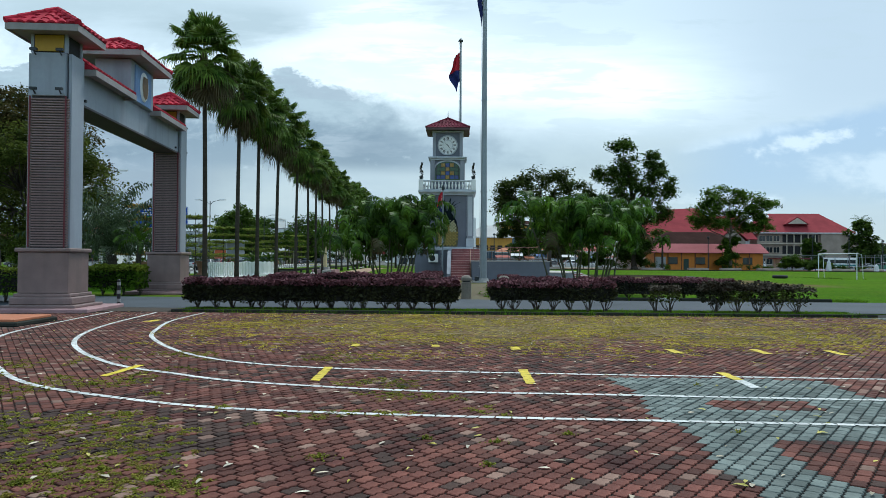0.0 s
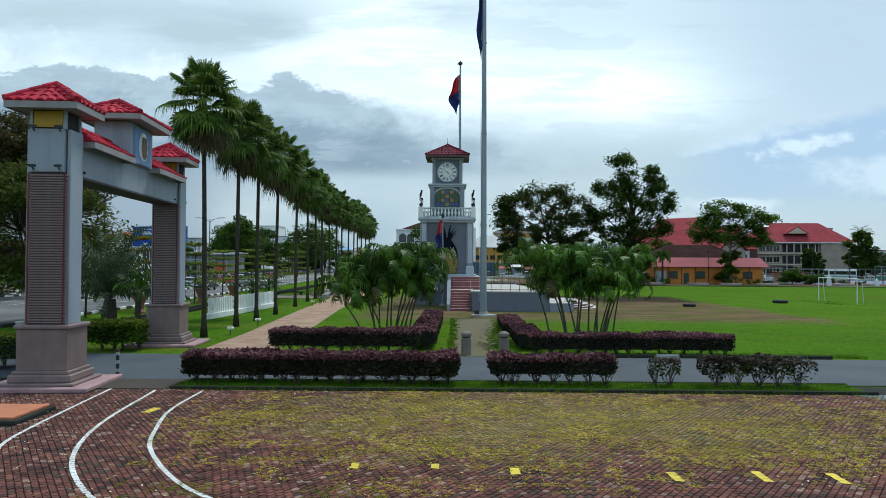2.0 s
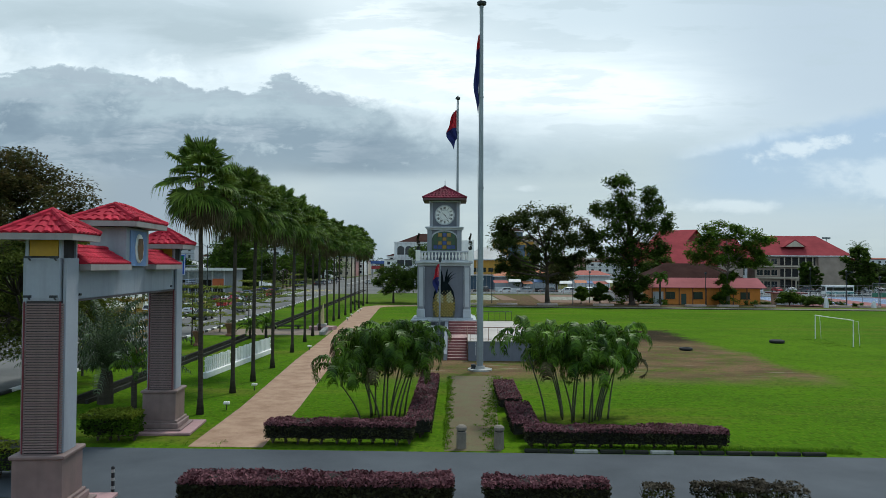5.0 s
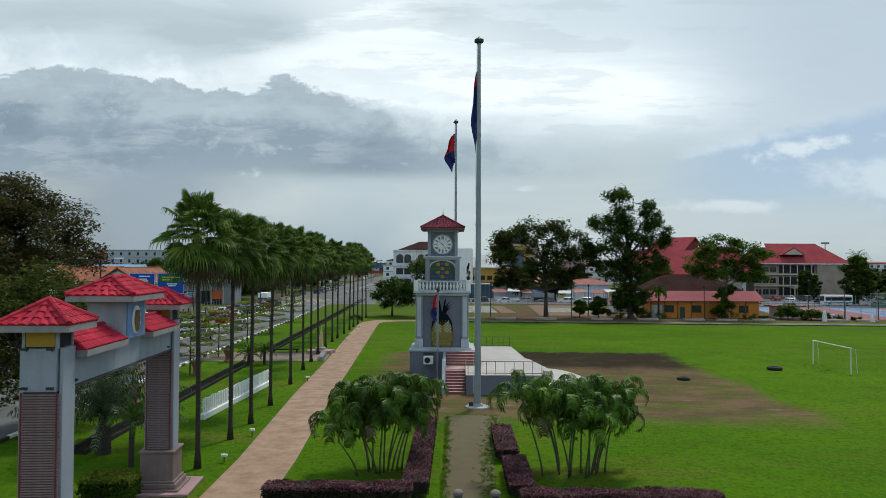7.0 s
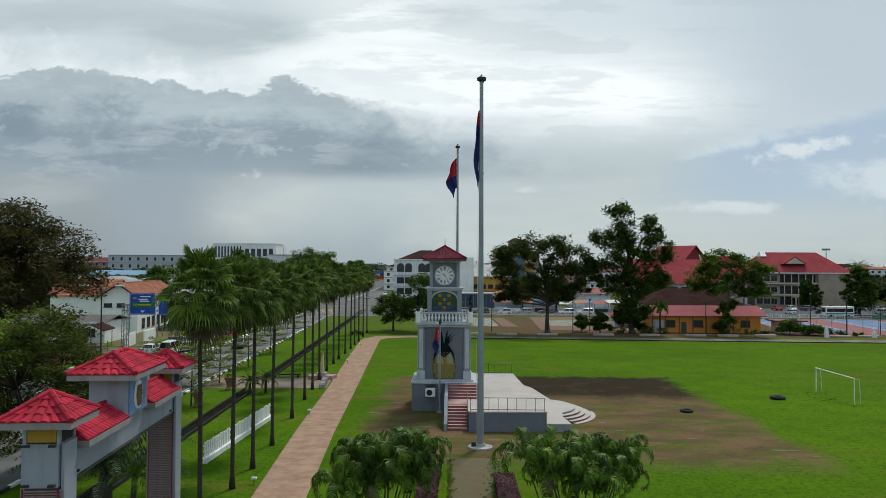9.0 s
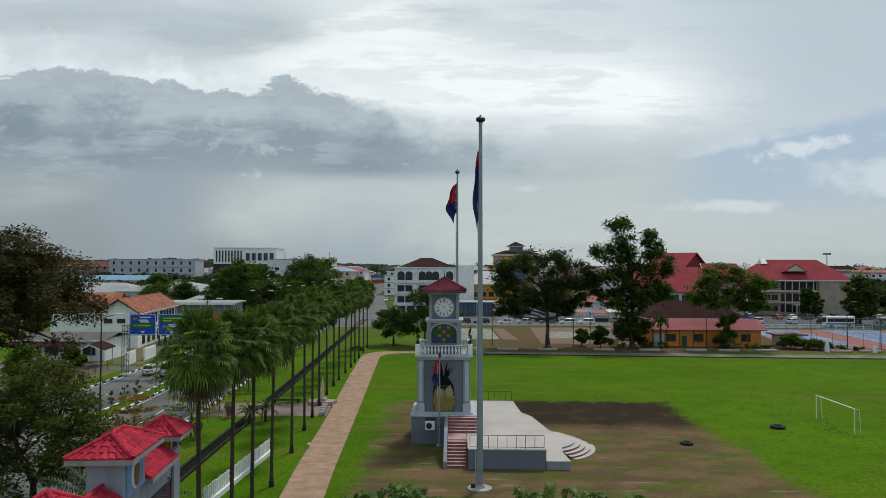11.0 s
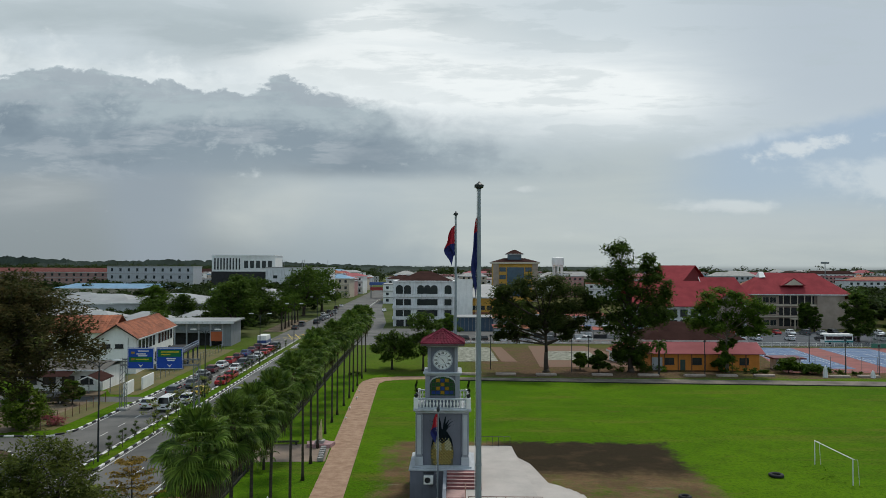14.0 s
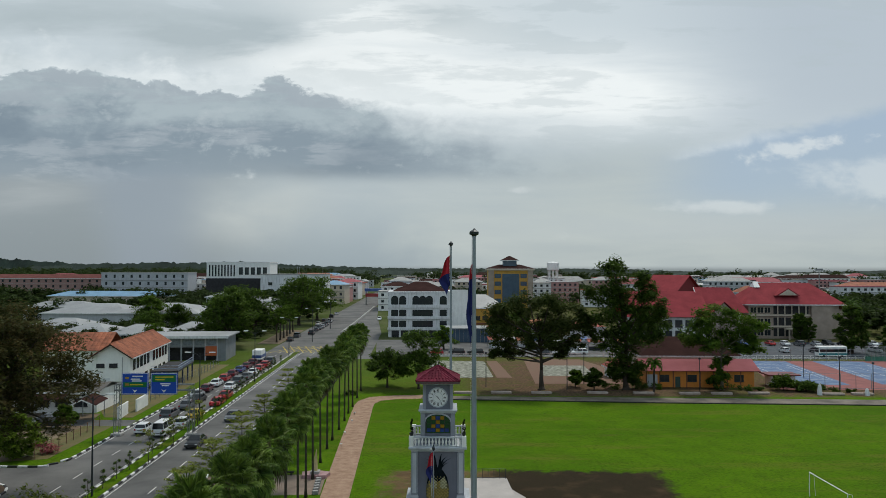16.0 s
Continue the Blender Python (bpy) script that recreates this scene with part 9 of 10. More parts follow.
def mesh_fence(name, x0, y0, x1, y1, h, n, label, mt, rails=(0.1, 0.5, 1.0), thick=0.03):
    L = math.dist((x0, y0), (x1, y1))
    t = thing(name, x0, y0, 0, math.degrees(math.atan2(y1 - y0, x1 - x0)), label, "fence", "fences")
    pd = Mesh().tube((0, 0, 0), (0, 0, h), 0.05, 0.05, 6).data("fence_post", mt)
    for i in range(n + 1):
        piece("fence_post", pd, t, pose(L * i / n, 0, 0))
    for f in rails:
        part("fence_rail", Mesh().box(0, L, -thick, thick, h * f - thick, h * f + thick), mt, t)
    return t


mesh_fence("court_fence", 64, 145, 124, 145, 3.0, 20, "tall steel fence round the hard courts", STEEL, (0.03, 0.98))
mesh_fence("court_fence", 74, 188, 125, 188, 3.0, 17, "tall steel fence round the hard courts", STEEL, (0.03, 0.98))
mesh_fence("street_railing", -6, 194, 58, 194, 1.1, 32, "pale pink railing along the back street", mat("pale_pink_rail", (0.45, 0.30, 0.28), 0.7, var=0.15, scale=1, fine=8, bump=0.04), (0.2, 0.5, 0.95))
mesh_fence("street_railing", 58, 191, 150, 191, 1.1, 40, "white railing along the car park", WHITE, (0.2, 0.55, 0.95))
mesh_fence("yard_fence", -50.6, 89.6, -51.6, 108.4, 1.5, 9, "thin wire fence on rusty posts", RUST, (0.3, 0.6, 0.95), 0.01)
mesh_fence("yard_fence", -52.2, 126.0, -55.4, 176.0, 1.8, 20, "thin wire fence on grey posts", STEEL, (0.3, 0.6, 0.95), 0.01)
solid("gate_wall", Mesh().box(-0.12, 0.12, 0, 5.0, 0, 2.0, 0.02), WHITE, "white boundary wall beside the road", "wall", at=pose(-51.0, 113.0, 0, 0, 0, 8))
solid("gate_wall", Mesh().box(-0.12, 0.12, 0, 6.0, 0, 2.0, 0.02), WHITE, "white boundary wall beside the road", "wall", at=pose(-51.0, 119.6, 0, 0, 0, 6))
gh = thing("guard_canopy", -55.5, 111.0, 0, 8, "small dark gabled canopy on posts at a gateway", "canopy")
for sx in (-1, 1):
    for sy in (0, 5):
        part("post", Mesh().tube((sx * 1.6, sy, 0), (sx * 1.6, sy, 2.6), 0.07), STEEL, gh)
gable_roof(gh, -1.6, 1.6, 0, 5, 2.6, 3.5, SHEET_BROWN, "y", 0.4)
for sx in (-1, 1):
    part("barge_board", Mesh().slab([(0, -0.43, 3.56), (sx * 2.0, -0.43, 2.66), (sx * 2.0, -0.43, 2.46), (0, -0.43, 3.36)], 0.05), WHITE, gh)
sp = thing("spectator_shed", 66.0, 147.5, 0, 0, "small shelter with a maroon roof beside the courts", "shelter")
part("wall", Mesh().box(-2.4, 2.4, 0, 3, 0, 2.2), WHITE_OLD, sp)
part("roof", Mesh().box(-3.2, 3.2, -0.8, 3.8, 2.2, 2.45), mat("maroon_roof", (0.16, 0.04, 0.045), 0.7, var=0.12, scale=0.6, fine=6, bump=0.05), sp)

cage = thing("net_cage", 108.5, 186.0, 0, 0, "green netted practice cage on a steel frame", "sports cage")
CAGE = mat("green_net", (0.03, 0.11, 0.07), 0.9, var=0.2, scale=1, fine=8, bump=0.0)
for cx0 in (-3.2, 0.0, 3.2):
    for cy0 in (0.0, 3.0):
        part("post", Mesh().tube((cx0, cy0, 0), (cx0, cy0, 3.6), 0.06, 0.06, 6), STEEL, cage)
part("top_frame", Mesh().box(-3.25, 3.25, -0.05, 0.05, 3.55, 3.65).box(-3.25, 3.25, 2.95, 3.05, 3.55, 3.65), STEEL, cage)
nt_ = Mesh()
for k in range(27):
    nt_.box(-3.2 + k * 0.246, -3.17 + k * 0.246, 2.98, 3.0, 0.1, 3.55)
for k in range(15):
    nt_.box(-3.2, 3.2, 2.975, 2.98, 0.15 + k * 0.24, 0.18 + k * 0.24)
part("net", nt_, CAGE, cage)
part("kick_board", Mesh().box(-3.2, 3.2, 2.9, 2.96, 0.0, 1.1), mat("green_board", (0.06, 0.20, 0.14), 0.8, var=0.2, scale=1, fine=8, bump=0.03), cage)

# stalls, shelters and clutter along the back street
AWN = [mat("red_awning", (0.30, 0.07, 0.05), 0.8, var=0.2, scale=1, fine=6, bump=0.05), mat("white_awning", (0.55, 0.54, 0.52), 0.8, var=0.15, scale=1, fine=6, bump=0.05), mat("orange_awning", (0.42, 0.15, 0.07), 0.8, var=0.2, scale=1, fine=6, bump=0.05), mat("blue_awning", (0.10, 0.16, 0.30), 0.8, var=0.2, scale=1, fine=6, bump=0.05)]
rr = random.Random(61)
for i in range(13):
    x, y = 13.0 + i * 3.6 + rr.uniform(-0.8, 0.8), rr.choice((206.0, 212.0, 219.0)) + rr.uniform(-1, 1)
    w, h = rr.uniform(1.3, 2.2), rr.uniform(2.2, 2.9)
    t = thing("market_stall", x, y, 0.02, rr.uniform(-12, 12), "small street stall under a faded sloping awning", "stall", "street stalls")
    part("awning", Mesh().slab([(-w, -1.5, h), (w, -1.5, h), (w, 1.5, h + 0.7), (-w, 1.5, h + 0.7)], 0.06), AWN[i % 4], t)
    part("counter", Mesh().box(-w * 0.85, w * 0.85, -1.0, 0.2, 0, 1.0, 0.03), rr.choice((WHITE_OLD, SHADE, CONC)), t)
    for sx in (-1, 1):
        for sy in (-1.3, 1.3):
            part("post", Mesh().tube((sx * w * 0.92, sy, 0), (sx * w * 0.92, sy, h + 0.35 + 0.23 * sy), 0.05, 0.05, 6), STEEL, t)
for x, y, w, d, h, k in ((36.5, 158.5, 5.0, 4.0, 2.3, 0), (16.5, 232.0, 9.0, 7.0, 4.2, 2), (27.0, 240.0, 12.0, 8.0, 5.0, 2), (43.0, 236.0, 12.0, 8.0, 4.6, 0)):
    t = thing("tin_shelter", x, y, 0.02, 4, "small open shelter with a pitched rusty red roof", "shelter", "tin shelters")
    part("wall", Mesh().box(-w / 2, w / 2, 0.4, d, 0, h), GREY_LIGHT if k else WHITE_OLD, t)
    plain_hip(t, -w / 2, w / 2, 0, d, h + 0.02, h + 1.5, min(w, d) * 0.45, AWN[k], 0.6)
low = thing("street_wall", -6, 195.2, 0, 0, "low stained white wall along the back street", "wall")
part("wall", Mesh().box(0, 64, -0.12, 0.12, 0, 0.5, 0.02), WHITE_OLD, low)

for x, y, h in ((68.5, 138.0, 2.2), (77.0, 137.6, 1.4)):
    solid("marker_stone", Mesh().lathe([(0.45, 0.0), (0.42, h * 0.4), (0.3, h * 0.75), (0.05, h)], 9), WHITE_OLD, "pale upright marker stone beside the far path", "stone", "marker stones", at=pose(x, y, 0))


# ---- vehicles ----
CAR_TYRE = mat("tyre_black", (0.015, 0.015, 0.016), 0.8, var=0.15, scale=3, fine=12, bump=0.05)
RIMM = mat("alloy_rim", (0.35, 0.36, 0.37), 0.35, 0.7, var=0.1, scale=3, fine=12, bump=0.02)
CAR_GLASS = glass_mat("car_glass", (0.012, 0.015, 0.018), 0.06)
LAMP_RED = mat("red_tail_lamp", (0.35, 0.015, 0.015), 0.25, var=0.1, scale=3, fine=12, bump=0.0, spec=0.6)
LAMP_CLEAR = mat("clear_head_lamp", (0.6, 0.62, 0.64), 0.15, var=0.05, scale=3, fine=12, bump=0.0, spec=0.7)
PAINTS = {n: mat("car_paint_" + n, c, 0.28, 0.15, var=0.05, scale=1, fine=6, bump=0.0, spec=0.6) for n, c in (("white", (0.72, 0.73, 0.74)), ("silver", (0.36, 0.38, 0.40)), ("grey", (0.10, 0.11, 0.12)), ("black", (0.015, 0.016, 0.018)), ("red", (0.42, 0.02, 0.025)), ("blue", (0.03, 0.07, 0.22)), ("yellow", (0.55, 0.38, 0.02)), ("maroon", (0.12, 0.02, 0.03)))}
SHAPES = {
    # length, width, outline of the lower body (y, z), cabin base (y0, y1), cabin top (y0, y1), shoulder z, roof z
    "sedan": (4.4, 1.72, [(-2.2, 0.34), (-2.18, 0.72), (-1.9, 0.92), (-1.15, 0.97), (1.0, 0.95), (1.9, 0.82), (2.18, 0.62), (2.2, 0.34)], (-1.55, 1.15), (-0.85, 0.35), 0.95, 1.45),
    "hatch": (3.8, 1.66, [(-1.9, 0.34), (-1.9, 0.8), (-1.8, 0.98), (0.95, 0.97), (1.65, 0.84), (1.88, 0.62), (1.9, 0.34)], (-1.78, 1.05), (-1.45, 0.25), 0.97, 1.5),
    "suv": (4.5, 1.8, [(-2.25, 0.38), (-2.25, 0.9), (-2.15, 1.1), (1.0, 1.08), (2.0, 0.98), (2.24, 0.7), (2.25, 0.38)], (-2.12, 1.1), (-1.85, 0.3), 1.08, 1.72),
    "van": (4.7, 1.75, [(-2.35, 0.36), (-2.35, 0.95), (-2.3, 1.15), (1.5, 1.12), (2.15, 0.95), (2.34, 0.7), (2.35, 0.36)], (-2.3, 1.9), (-2.2, 1.05), 1.14, 2.05),
}


def car(kind, paint, x, y, rz, label):
    """Body, cabin, glass, four wheels with rims, lamps, bumpers. Nose towards +y before turning."""
    L, W, prof, cb, ct, zs, zr = SHAPES[kind]
    t = thing("car" if kind != "van" else "van", x, y, 0.025, rz, label, "car" if kind != "van" else "van", "traffic")
    h = W / 2
    b = Mesh()
    n = len(prof)
    secs = [(-1.0, 0.05), (-0.9, 0.0), (0.9, 0.0), (1.0, 0.05)]
    vs = []
    for f, dz in secs:
        for yy, zz in prof:
            k = 1.0 if abs(f) < 1 else 0.985
            vs.append((f * h, yy * k, zz - dz * (1 if zz > 0.5 else -0.3)))
    fs = []
    for s in range(3):
        for i in range(n):
            j = (i + 1) % n
            fs.append((s * n + i, s * n + j, (s + 1) * n + j, (s + 1) * n + i))
    fs += [tuple(reversed(range(n))), tuple(range(3 * n, 4 * n))]
    fs = [tuple(reversed(q)) for q in fs]
    b.add(vs, fs)
    part("body", b, PAINTS[paint], t, smooth=False)
    c = Mesh()
    hb, ht = h * 0.93, h * 0.76
    z0 = zs - 0.03
    c.add([(-hb, cb[0], z0), (hb, cb[0], z0), (hb, cb[1], z0), (-hb, cb[1], z0), (-ht, ct[0], zr - 0.06), (ht, ct[0], zr - 0.06), (ht, ct[1], zr - 0.06), (-ht, ct[1], zr - 0.06)], [(0, 1, 5, 4), (1, 2, 6, 5), (2, 3, 7, 6), (3, 0, 4, 7)])
    part("glass", c, CAR_GLASS, t, "dark window glass")
    r = Mesh()
    r.add([(-ht * 1.02, ct[0] - 0.03, zr - 0.07), (ht * 1.02, ct[0] - 0.03, zr - 0.07), (ht * 1.02, ct[1] + 0.03, zr - 0.07), (-ht * 1.02, ct[1] + 0.03, zr - 0.07), (-ht * 0.86, ct[0] + 0.12, zr), (ht * 0.86, ct[0] + 0.12, zr), (ht * 0.86, ct[1] - 0.12, zr), (-ht * 0.86, ct[1] - 0.12, zr)], [(0, 1, 5, 4), (1, 2, 6, 5), (2, 3, 7, 6), (3, 0, 4, 7), (4, 5, 6, 7), (3, 2, 1, 0)])
    part("roof", r, PAINTS[paint], t)
    for s in (-1, 1):
        for ya, yb in ((cb[0], ct[0]), (cb[1], ct[1]), ((cb[0] + cb[1]) / 2 - 0.1, (ct[0] + ct[1]) / 2 - 0.05)):
            part("roof_pillar", Mesh().tube((s * hb, ya, z0), (s * ht, yb, zr - 0.05), 0.045, 0.04, 5), PAINTS[paint], t)
    for s in (-1, 1):
        part("tail_lamp", Mesh().box(s * h * 0.78 - 0.13, s * h * 0.78 + 0.13, -L / 2 - 0.02, -L / 2 + 0.1, zs - 0.3, zs - 0.1, 0.02), LAMP_RED, t)
        part("head_lamp", Mesh().box(s * h * 0.74 - 0.17, s * h * 0.74 + 0.17, L / 2 - 0.14, L / 2 + 0.015, 0.58, 0.72, 0.02), LAMP_CLEAR, t)
        part("wing_mirror", Mesh().box(s * (h + 0.1) - 0.1, s * (h + 0.1) + 0.08, cb[1] - 0.45, cb[1] - 0.33, zs, zs + 0.14, 0.03), PAINTS[paint], t)
        for yy in (-L * 0.3, L * 0.31):
            wh = part("tyre", Mesh().tube((s * (h - 0.2), yy, 0.31), (s * (h + 0.01), yy, 0.31), 0.31, 0.31, 16), CAR_TYRE, t)
            part("rim", Mesh().tube((s * (h - 0.02), yy, 0.31), (s * (h + 0.022), yy, 0.31), 0.19, 0.17, 10), RIMM, wh)
    part("bumper", Mesh().box(-h * 0.95, h * 0.95, -L / 2 - 0.05, -L / 2 + 0.08, 0.36, 0.56, 0.03), PAINTS[paint], t)
    part("number_plate", Mesh().box(-0.24, 0.24, -L / 2 - 0.065, -L / 2 - 0.05, 0.6, 0.71), BLACK, t)
    return t


def lorry(x, y, rz):
    t = thing("lorry", x, y, 0.025, rz, "small lorry with a blue and white box body", "lorry", "traffic")
    part("box_body", Mesh().box(-1.1, 1.1, -3.2, 1.4, 0.85, 3.1, 0.04), WHITE, t)
    part("stripe", Mesh().box(-1.12, 1.12, -3.22, 1.38, 1.2, 1.9), PAINTS["blue"], t)
    part("cab", Mesh().box(-1.0, 1.0, 1.5, 3.1, 0.5, 2.3, 0.12), PAINTS["blue"], t)
    part("windscreen", Mesh().box(-0.9, 0.9, 3.02, 3.12, 1.45, 2.1), CAR_GLASS, t)
    part("chassis", Mesh().box(-0.5, 0.5, -3.1, 2.8, 0.5, 0.85), DARK_METAL, t)
    for s in (-1, 1):
        for yy in (-2.2, 2.2):
            part("tyre", Mesh().tube((s * 0.75, yy, 0.42), (s * 1.05, yy, 0.42), 0.42, 0.42, 14), CAR_TYRE, t)
        part("tail_lamp", Mesh().box(s * 0.8 - 0.12, s * 0.8 + 0.12, -3.26, -3.2, 0.7, 0.82), LAMP_RED, t)
    return t


HEAD = 2.6
named = [("hatch", "white", -43.4, 104.6), ("van", "white", -40.3, 103.6), ("suv", "grey", -43.6, 114.6), ("hatch", "white", -39.4, 108.6), ("sedan", "yellow", -39.8, 115.0), ("sedan", "grey", -43.7, 122.5), ("sedan", "red", -39.6, 125.4), ("sedan", "red", -40.2, 132.0), ("sedan", "black", -43.9, 128.6)]
protos_c = {}
rr = random.Random(91)


def put_car(kind, paint, x, y, rz, label):
    if (kind, paint) in protos_c:
        return copy_thing(protos_c[kind, paint], pose(x, y, 0.025, 0, 0, rz))
    protos_c[kind, paint] = car(kind, paint, x, y, rz, label)


WORDS = {"sedan": "saloon car", "hatch": "small hatchback", "suv": "tall wagon", "van": "passenger van"}
for kind, paint, x, y in named:
    put_car(kind, paint, x, y, HEAD, "%s %s standing in road traffic" % (paint, WORDS[kind]))
for k in range(8):
    for lane_off in (2.4, 6.2):
        y = 133 + k * 6.4 + (2.5 if lane_off > 4 else 0)
        if lane_off > 4 and k == 0:
            continue
        kind = rr.choice(("sedan", "hatch", "suv", "sedan"))
        paint = rr.choice(("black", "white", "silver", "grey", "blue", "red", "maroon", "white"))
        put_car(kind, paint, at_y(L_KERB, y) + lane_off, y, HEAD, "%s %s standing in road traffic" % (paint, WORDS[kind]))
lorry(at_y(L_KERB, 184) + 2.6, 184, HEAD)
for kind, paint, x, y in (("sedan", "black", -33.4, 97.0), ("sedan", "grey", -33.4, 113.5), ("hatch", "white", -32.0, 330.0), ("sedan", "silver", -35.0, 290.0)):
    put_car(kind, paint, x, y, 180 + HEAD, "%s %s driving on worn asphalt" % (paint, WORDS[kind]))
put_car("sedan", "grey", -60.4, 110.6, 84, "dark grey saloon car parked before the low annexe")
for kind, paint, y in (("sedan", "black", 235), ("suv", "grey", 248), ("sedan", "white", 300), ("hatch", "black", 318), ("suv", "black", 345), ("sedan", "silver", 365)):
    put_car(kind, paint, at_y(L_KERB, y) + 1.3, y, HEAD, "%s %s parked along the avenue" % (paint, WORDS[kind]))
put_car("suv", "black", -58.9, 107.2, 100, "black tall wagon parked before the annexe")
put_car("sedan", "grey", -63.5, 106.0, 95, "grey saloon car parked before the annexe")
for i in range(22):
    x = 62 + i * 4.4
    if rr.random() < 0.8:
        kind, paint = rr.choice(("sedan", "hatch", "suv")), rr.choice(("white", "silver", "black", "grey", "red", "blue", "white"))
        put_car(kind, paint, x + rr.uniform(-0.4, 0.4), 226 + rr.uniform(-1, 1), rr.choice((2, 182)), "%s %s in the car park" % (paint, WORDS[kind]))
    if rr.random() < 0.55:
        kind, paint = rr.choice(("sedan", "hatch", "suv")), rr.choice(("white", "silver", "black", "grey", "white"))
        put_car(kind, paint, x + rr.uniform(-0.4, 0.4), 208 + rr.uniform(-1, 1), rr.choice((2, 182)), "%s %s in the car park" % (paint, WORDS[kind]))
for i in range(10):
    if rr.random() < 0.75:
        kind, paint = rr.choice(("sedan", "hatch", "suv")), rr.choice(("white", "silver", "black", "grey", "red", "white"))
        put_car(kind, paint, -4.0 + i * 5.6 + rr.uniform(-1, 1), 200.0 + rr.uniform(-0.6, 0.6), 90 + rr.uniform(-3, 3), "%s %s parked on the back street" % (paint, WORDS[kind]))
for i in range(9):
    if rr.random() < 0.8:
        kind, paint = rr.choice(("sedan", "hatch", "suv")), rr.choice(("white", "silver", "black", "grey", "black", "maroon"))
        put_car(kind, paint, at_y(L_KERB, 258 + i * 7) + 4.6 + rr.uniform(-0.3, 0.3), 258 + i * 7, HEAD, "%s %s queueing on the avenue" % (paint, WORDS[kind]))
bus = thing("bus", 100.8, 197.2, 0.02, 92, "white and teal single-deck bus in the car park", "bus")
part("bus_body", Mesh().box(-1.25, 1.25, -5.0, 5.0, 0.4, 3.1, 0.12), WHITE, bus)
part("side_glazing", Mesh().box(-1.27, 1.27, -4.6, 4.6, 1.5, 2.5), CAR_GLASS, bus)
part("windscreen", Mesh().box(-1.1, 1.1, 4.95, 5.03, 1.4, 2.7), CAR_GLASS, bus)
part("stripe", Mesh().box(-1.28, 1.28, -4.98, 4.98, 0.7, 1.2), mat("teal_paint", (0.03, 0.20, 0.22), 0.4, var=0.08, scale=1, fine=6, bump=0.0), bus)
for s in (-1, 1):
    for yy in (-3.0, 3.2):
        part("tyre", Mesh().tube((s * 0.95, yy, 0.45), (s * 1.27, yy, 0.45), 0.45, 0.45, 14), CAR_TYRE, bus)

bus.scale = (0.95, 0.76, 0.92)


# ---- plaza: interlocking clay pavers, laid course by course ----
def paver_mat(name, col, col2, island, moss=True):
    m = mat(name, col, 0.9, col2=col2, var=0.18, scale=1.3, fine=36, bump=0.35, island=island, rnd=island, spec=0.25)
    if not moss:
        return m
    nt = m.node_tree
    lk = nt.links.new
    b = nt.nodes["Principled BSDF"]
    src = b.inputs["Base Color"].links[0].from_socket
    g = nt.nodes.new("ShaderNodeNewGeometry")
    sp = nt.nodes.new("ShaderNodeSeparateXYZ")
    lk(g.outputs["Position"], sp.inputs[0])

    def mth(op, a, b2):
        n = nt.nodes.new("ShaderNodeMath")
        n.operation = op
        for s, val in ((n.inputs[0], a), (n.inputs[1], b2)):
            if hasattr(val, "is_output"):
                lk(val, s)
            else:
                s.default_value = val
        return n.outputs[0]

    ns = []
    for s in (0.5, 2.6, 11.0):
        n = nt.nodes.new("ShaderNodeTexNoise")
        n.inputs["Scale"].default_value, n.inputs["Detail"].default_value = s, 5
        lk(g.outputs["Position"], n.inputs["Vector"])
        ns.append(n.outputs["Fac"])
    ax = mth("DIVIDE", mth("SUBTRACT", sp.outputs[0], 2.2), 9.5)
    ay = mth("DIVIDE", mth("SUBTRACT", sp.outputs[1], 17.4), 5.2)
    rr2 = mth("ADD", mth("MULTIPLY", ax, ax), mth("MULTIPLY", ay, ay))
    val = mth("ADD", mth("MULTIPLY", rr2, -0.32), mth("ADD", mth("MULTIPLY", ns[0], 0.5), mth("ADD", mth("MULTIPLY", ns[1], 0.5), mth("MULTIPLY", ns[2], 0.4))))
    mr = nt.nodes.new("ShaderNodeMapRange")
    mr.inputs["From Min"].default_value, mr.inputs["From Max"].default_value, mr.inputs["To Max"].default_value = 0.48, 0.72, 0.46
    lk(val, mr.inputs["Value"])
    mx = nt.nodes.new("ShaderNodeMix")
    mx.data_type = "RGBA"
    lk(mr.outputs[0], mx.inputs["Factor"])
    lk(src, mx.inputs["A"])
    mx.inputs["B"].default_value = (0.235, 0.205, 0.045, 1)
    lk(mx.outputs["Result"], b.inputs["Base Color"])
    return m


P_RED = paver_mat("red_brown_paver", (0.094, 0.030, 0.024), (0.198, 0.074, 0.053), 0.44)
P_PALE = paver_mat("pale_pink_paver", (0.235, 0.135, 0.104), (0.31, 0.192, 0.146), 0.25)
P_SLATE = paver_mat("dark_brown_paver", (0.046, 0.026, 0.021), (0.082, 0.046, 0.036), 0.3)
P_GREY = paver_mat("grey_green_paver", (0.155, 0.185, 0.172), (0.27, 0.305, 0.28), 0.34, False)
BED = paver_mat("dark_sandy_joint", (0.006, 0.005, 0.005), (0.012, 0.010, 0.008), 0.0)
plaza = solid("plaza", Mesh().prism([(-14.1, -4.1), (22.1, -4.1), (22.1, 20.95), (-8.3, 20.95), (-8.3, 22.68), (-17, 22.68), (-17, 16.0), (-14.1, 16.0)], 0.0, 0.004).prism([(11.7, 20.95), (22.1, 20.95), (22.1, 22.4), (11.7, 22.4)], 0.0, 0.004), BED, "red-brown interlocking brick paving with mossy joints", "paving", kind="structure")
PL, PW, JOINT = 0.160, 0.112, 0.016
rr = random.Random(4)


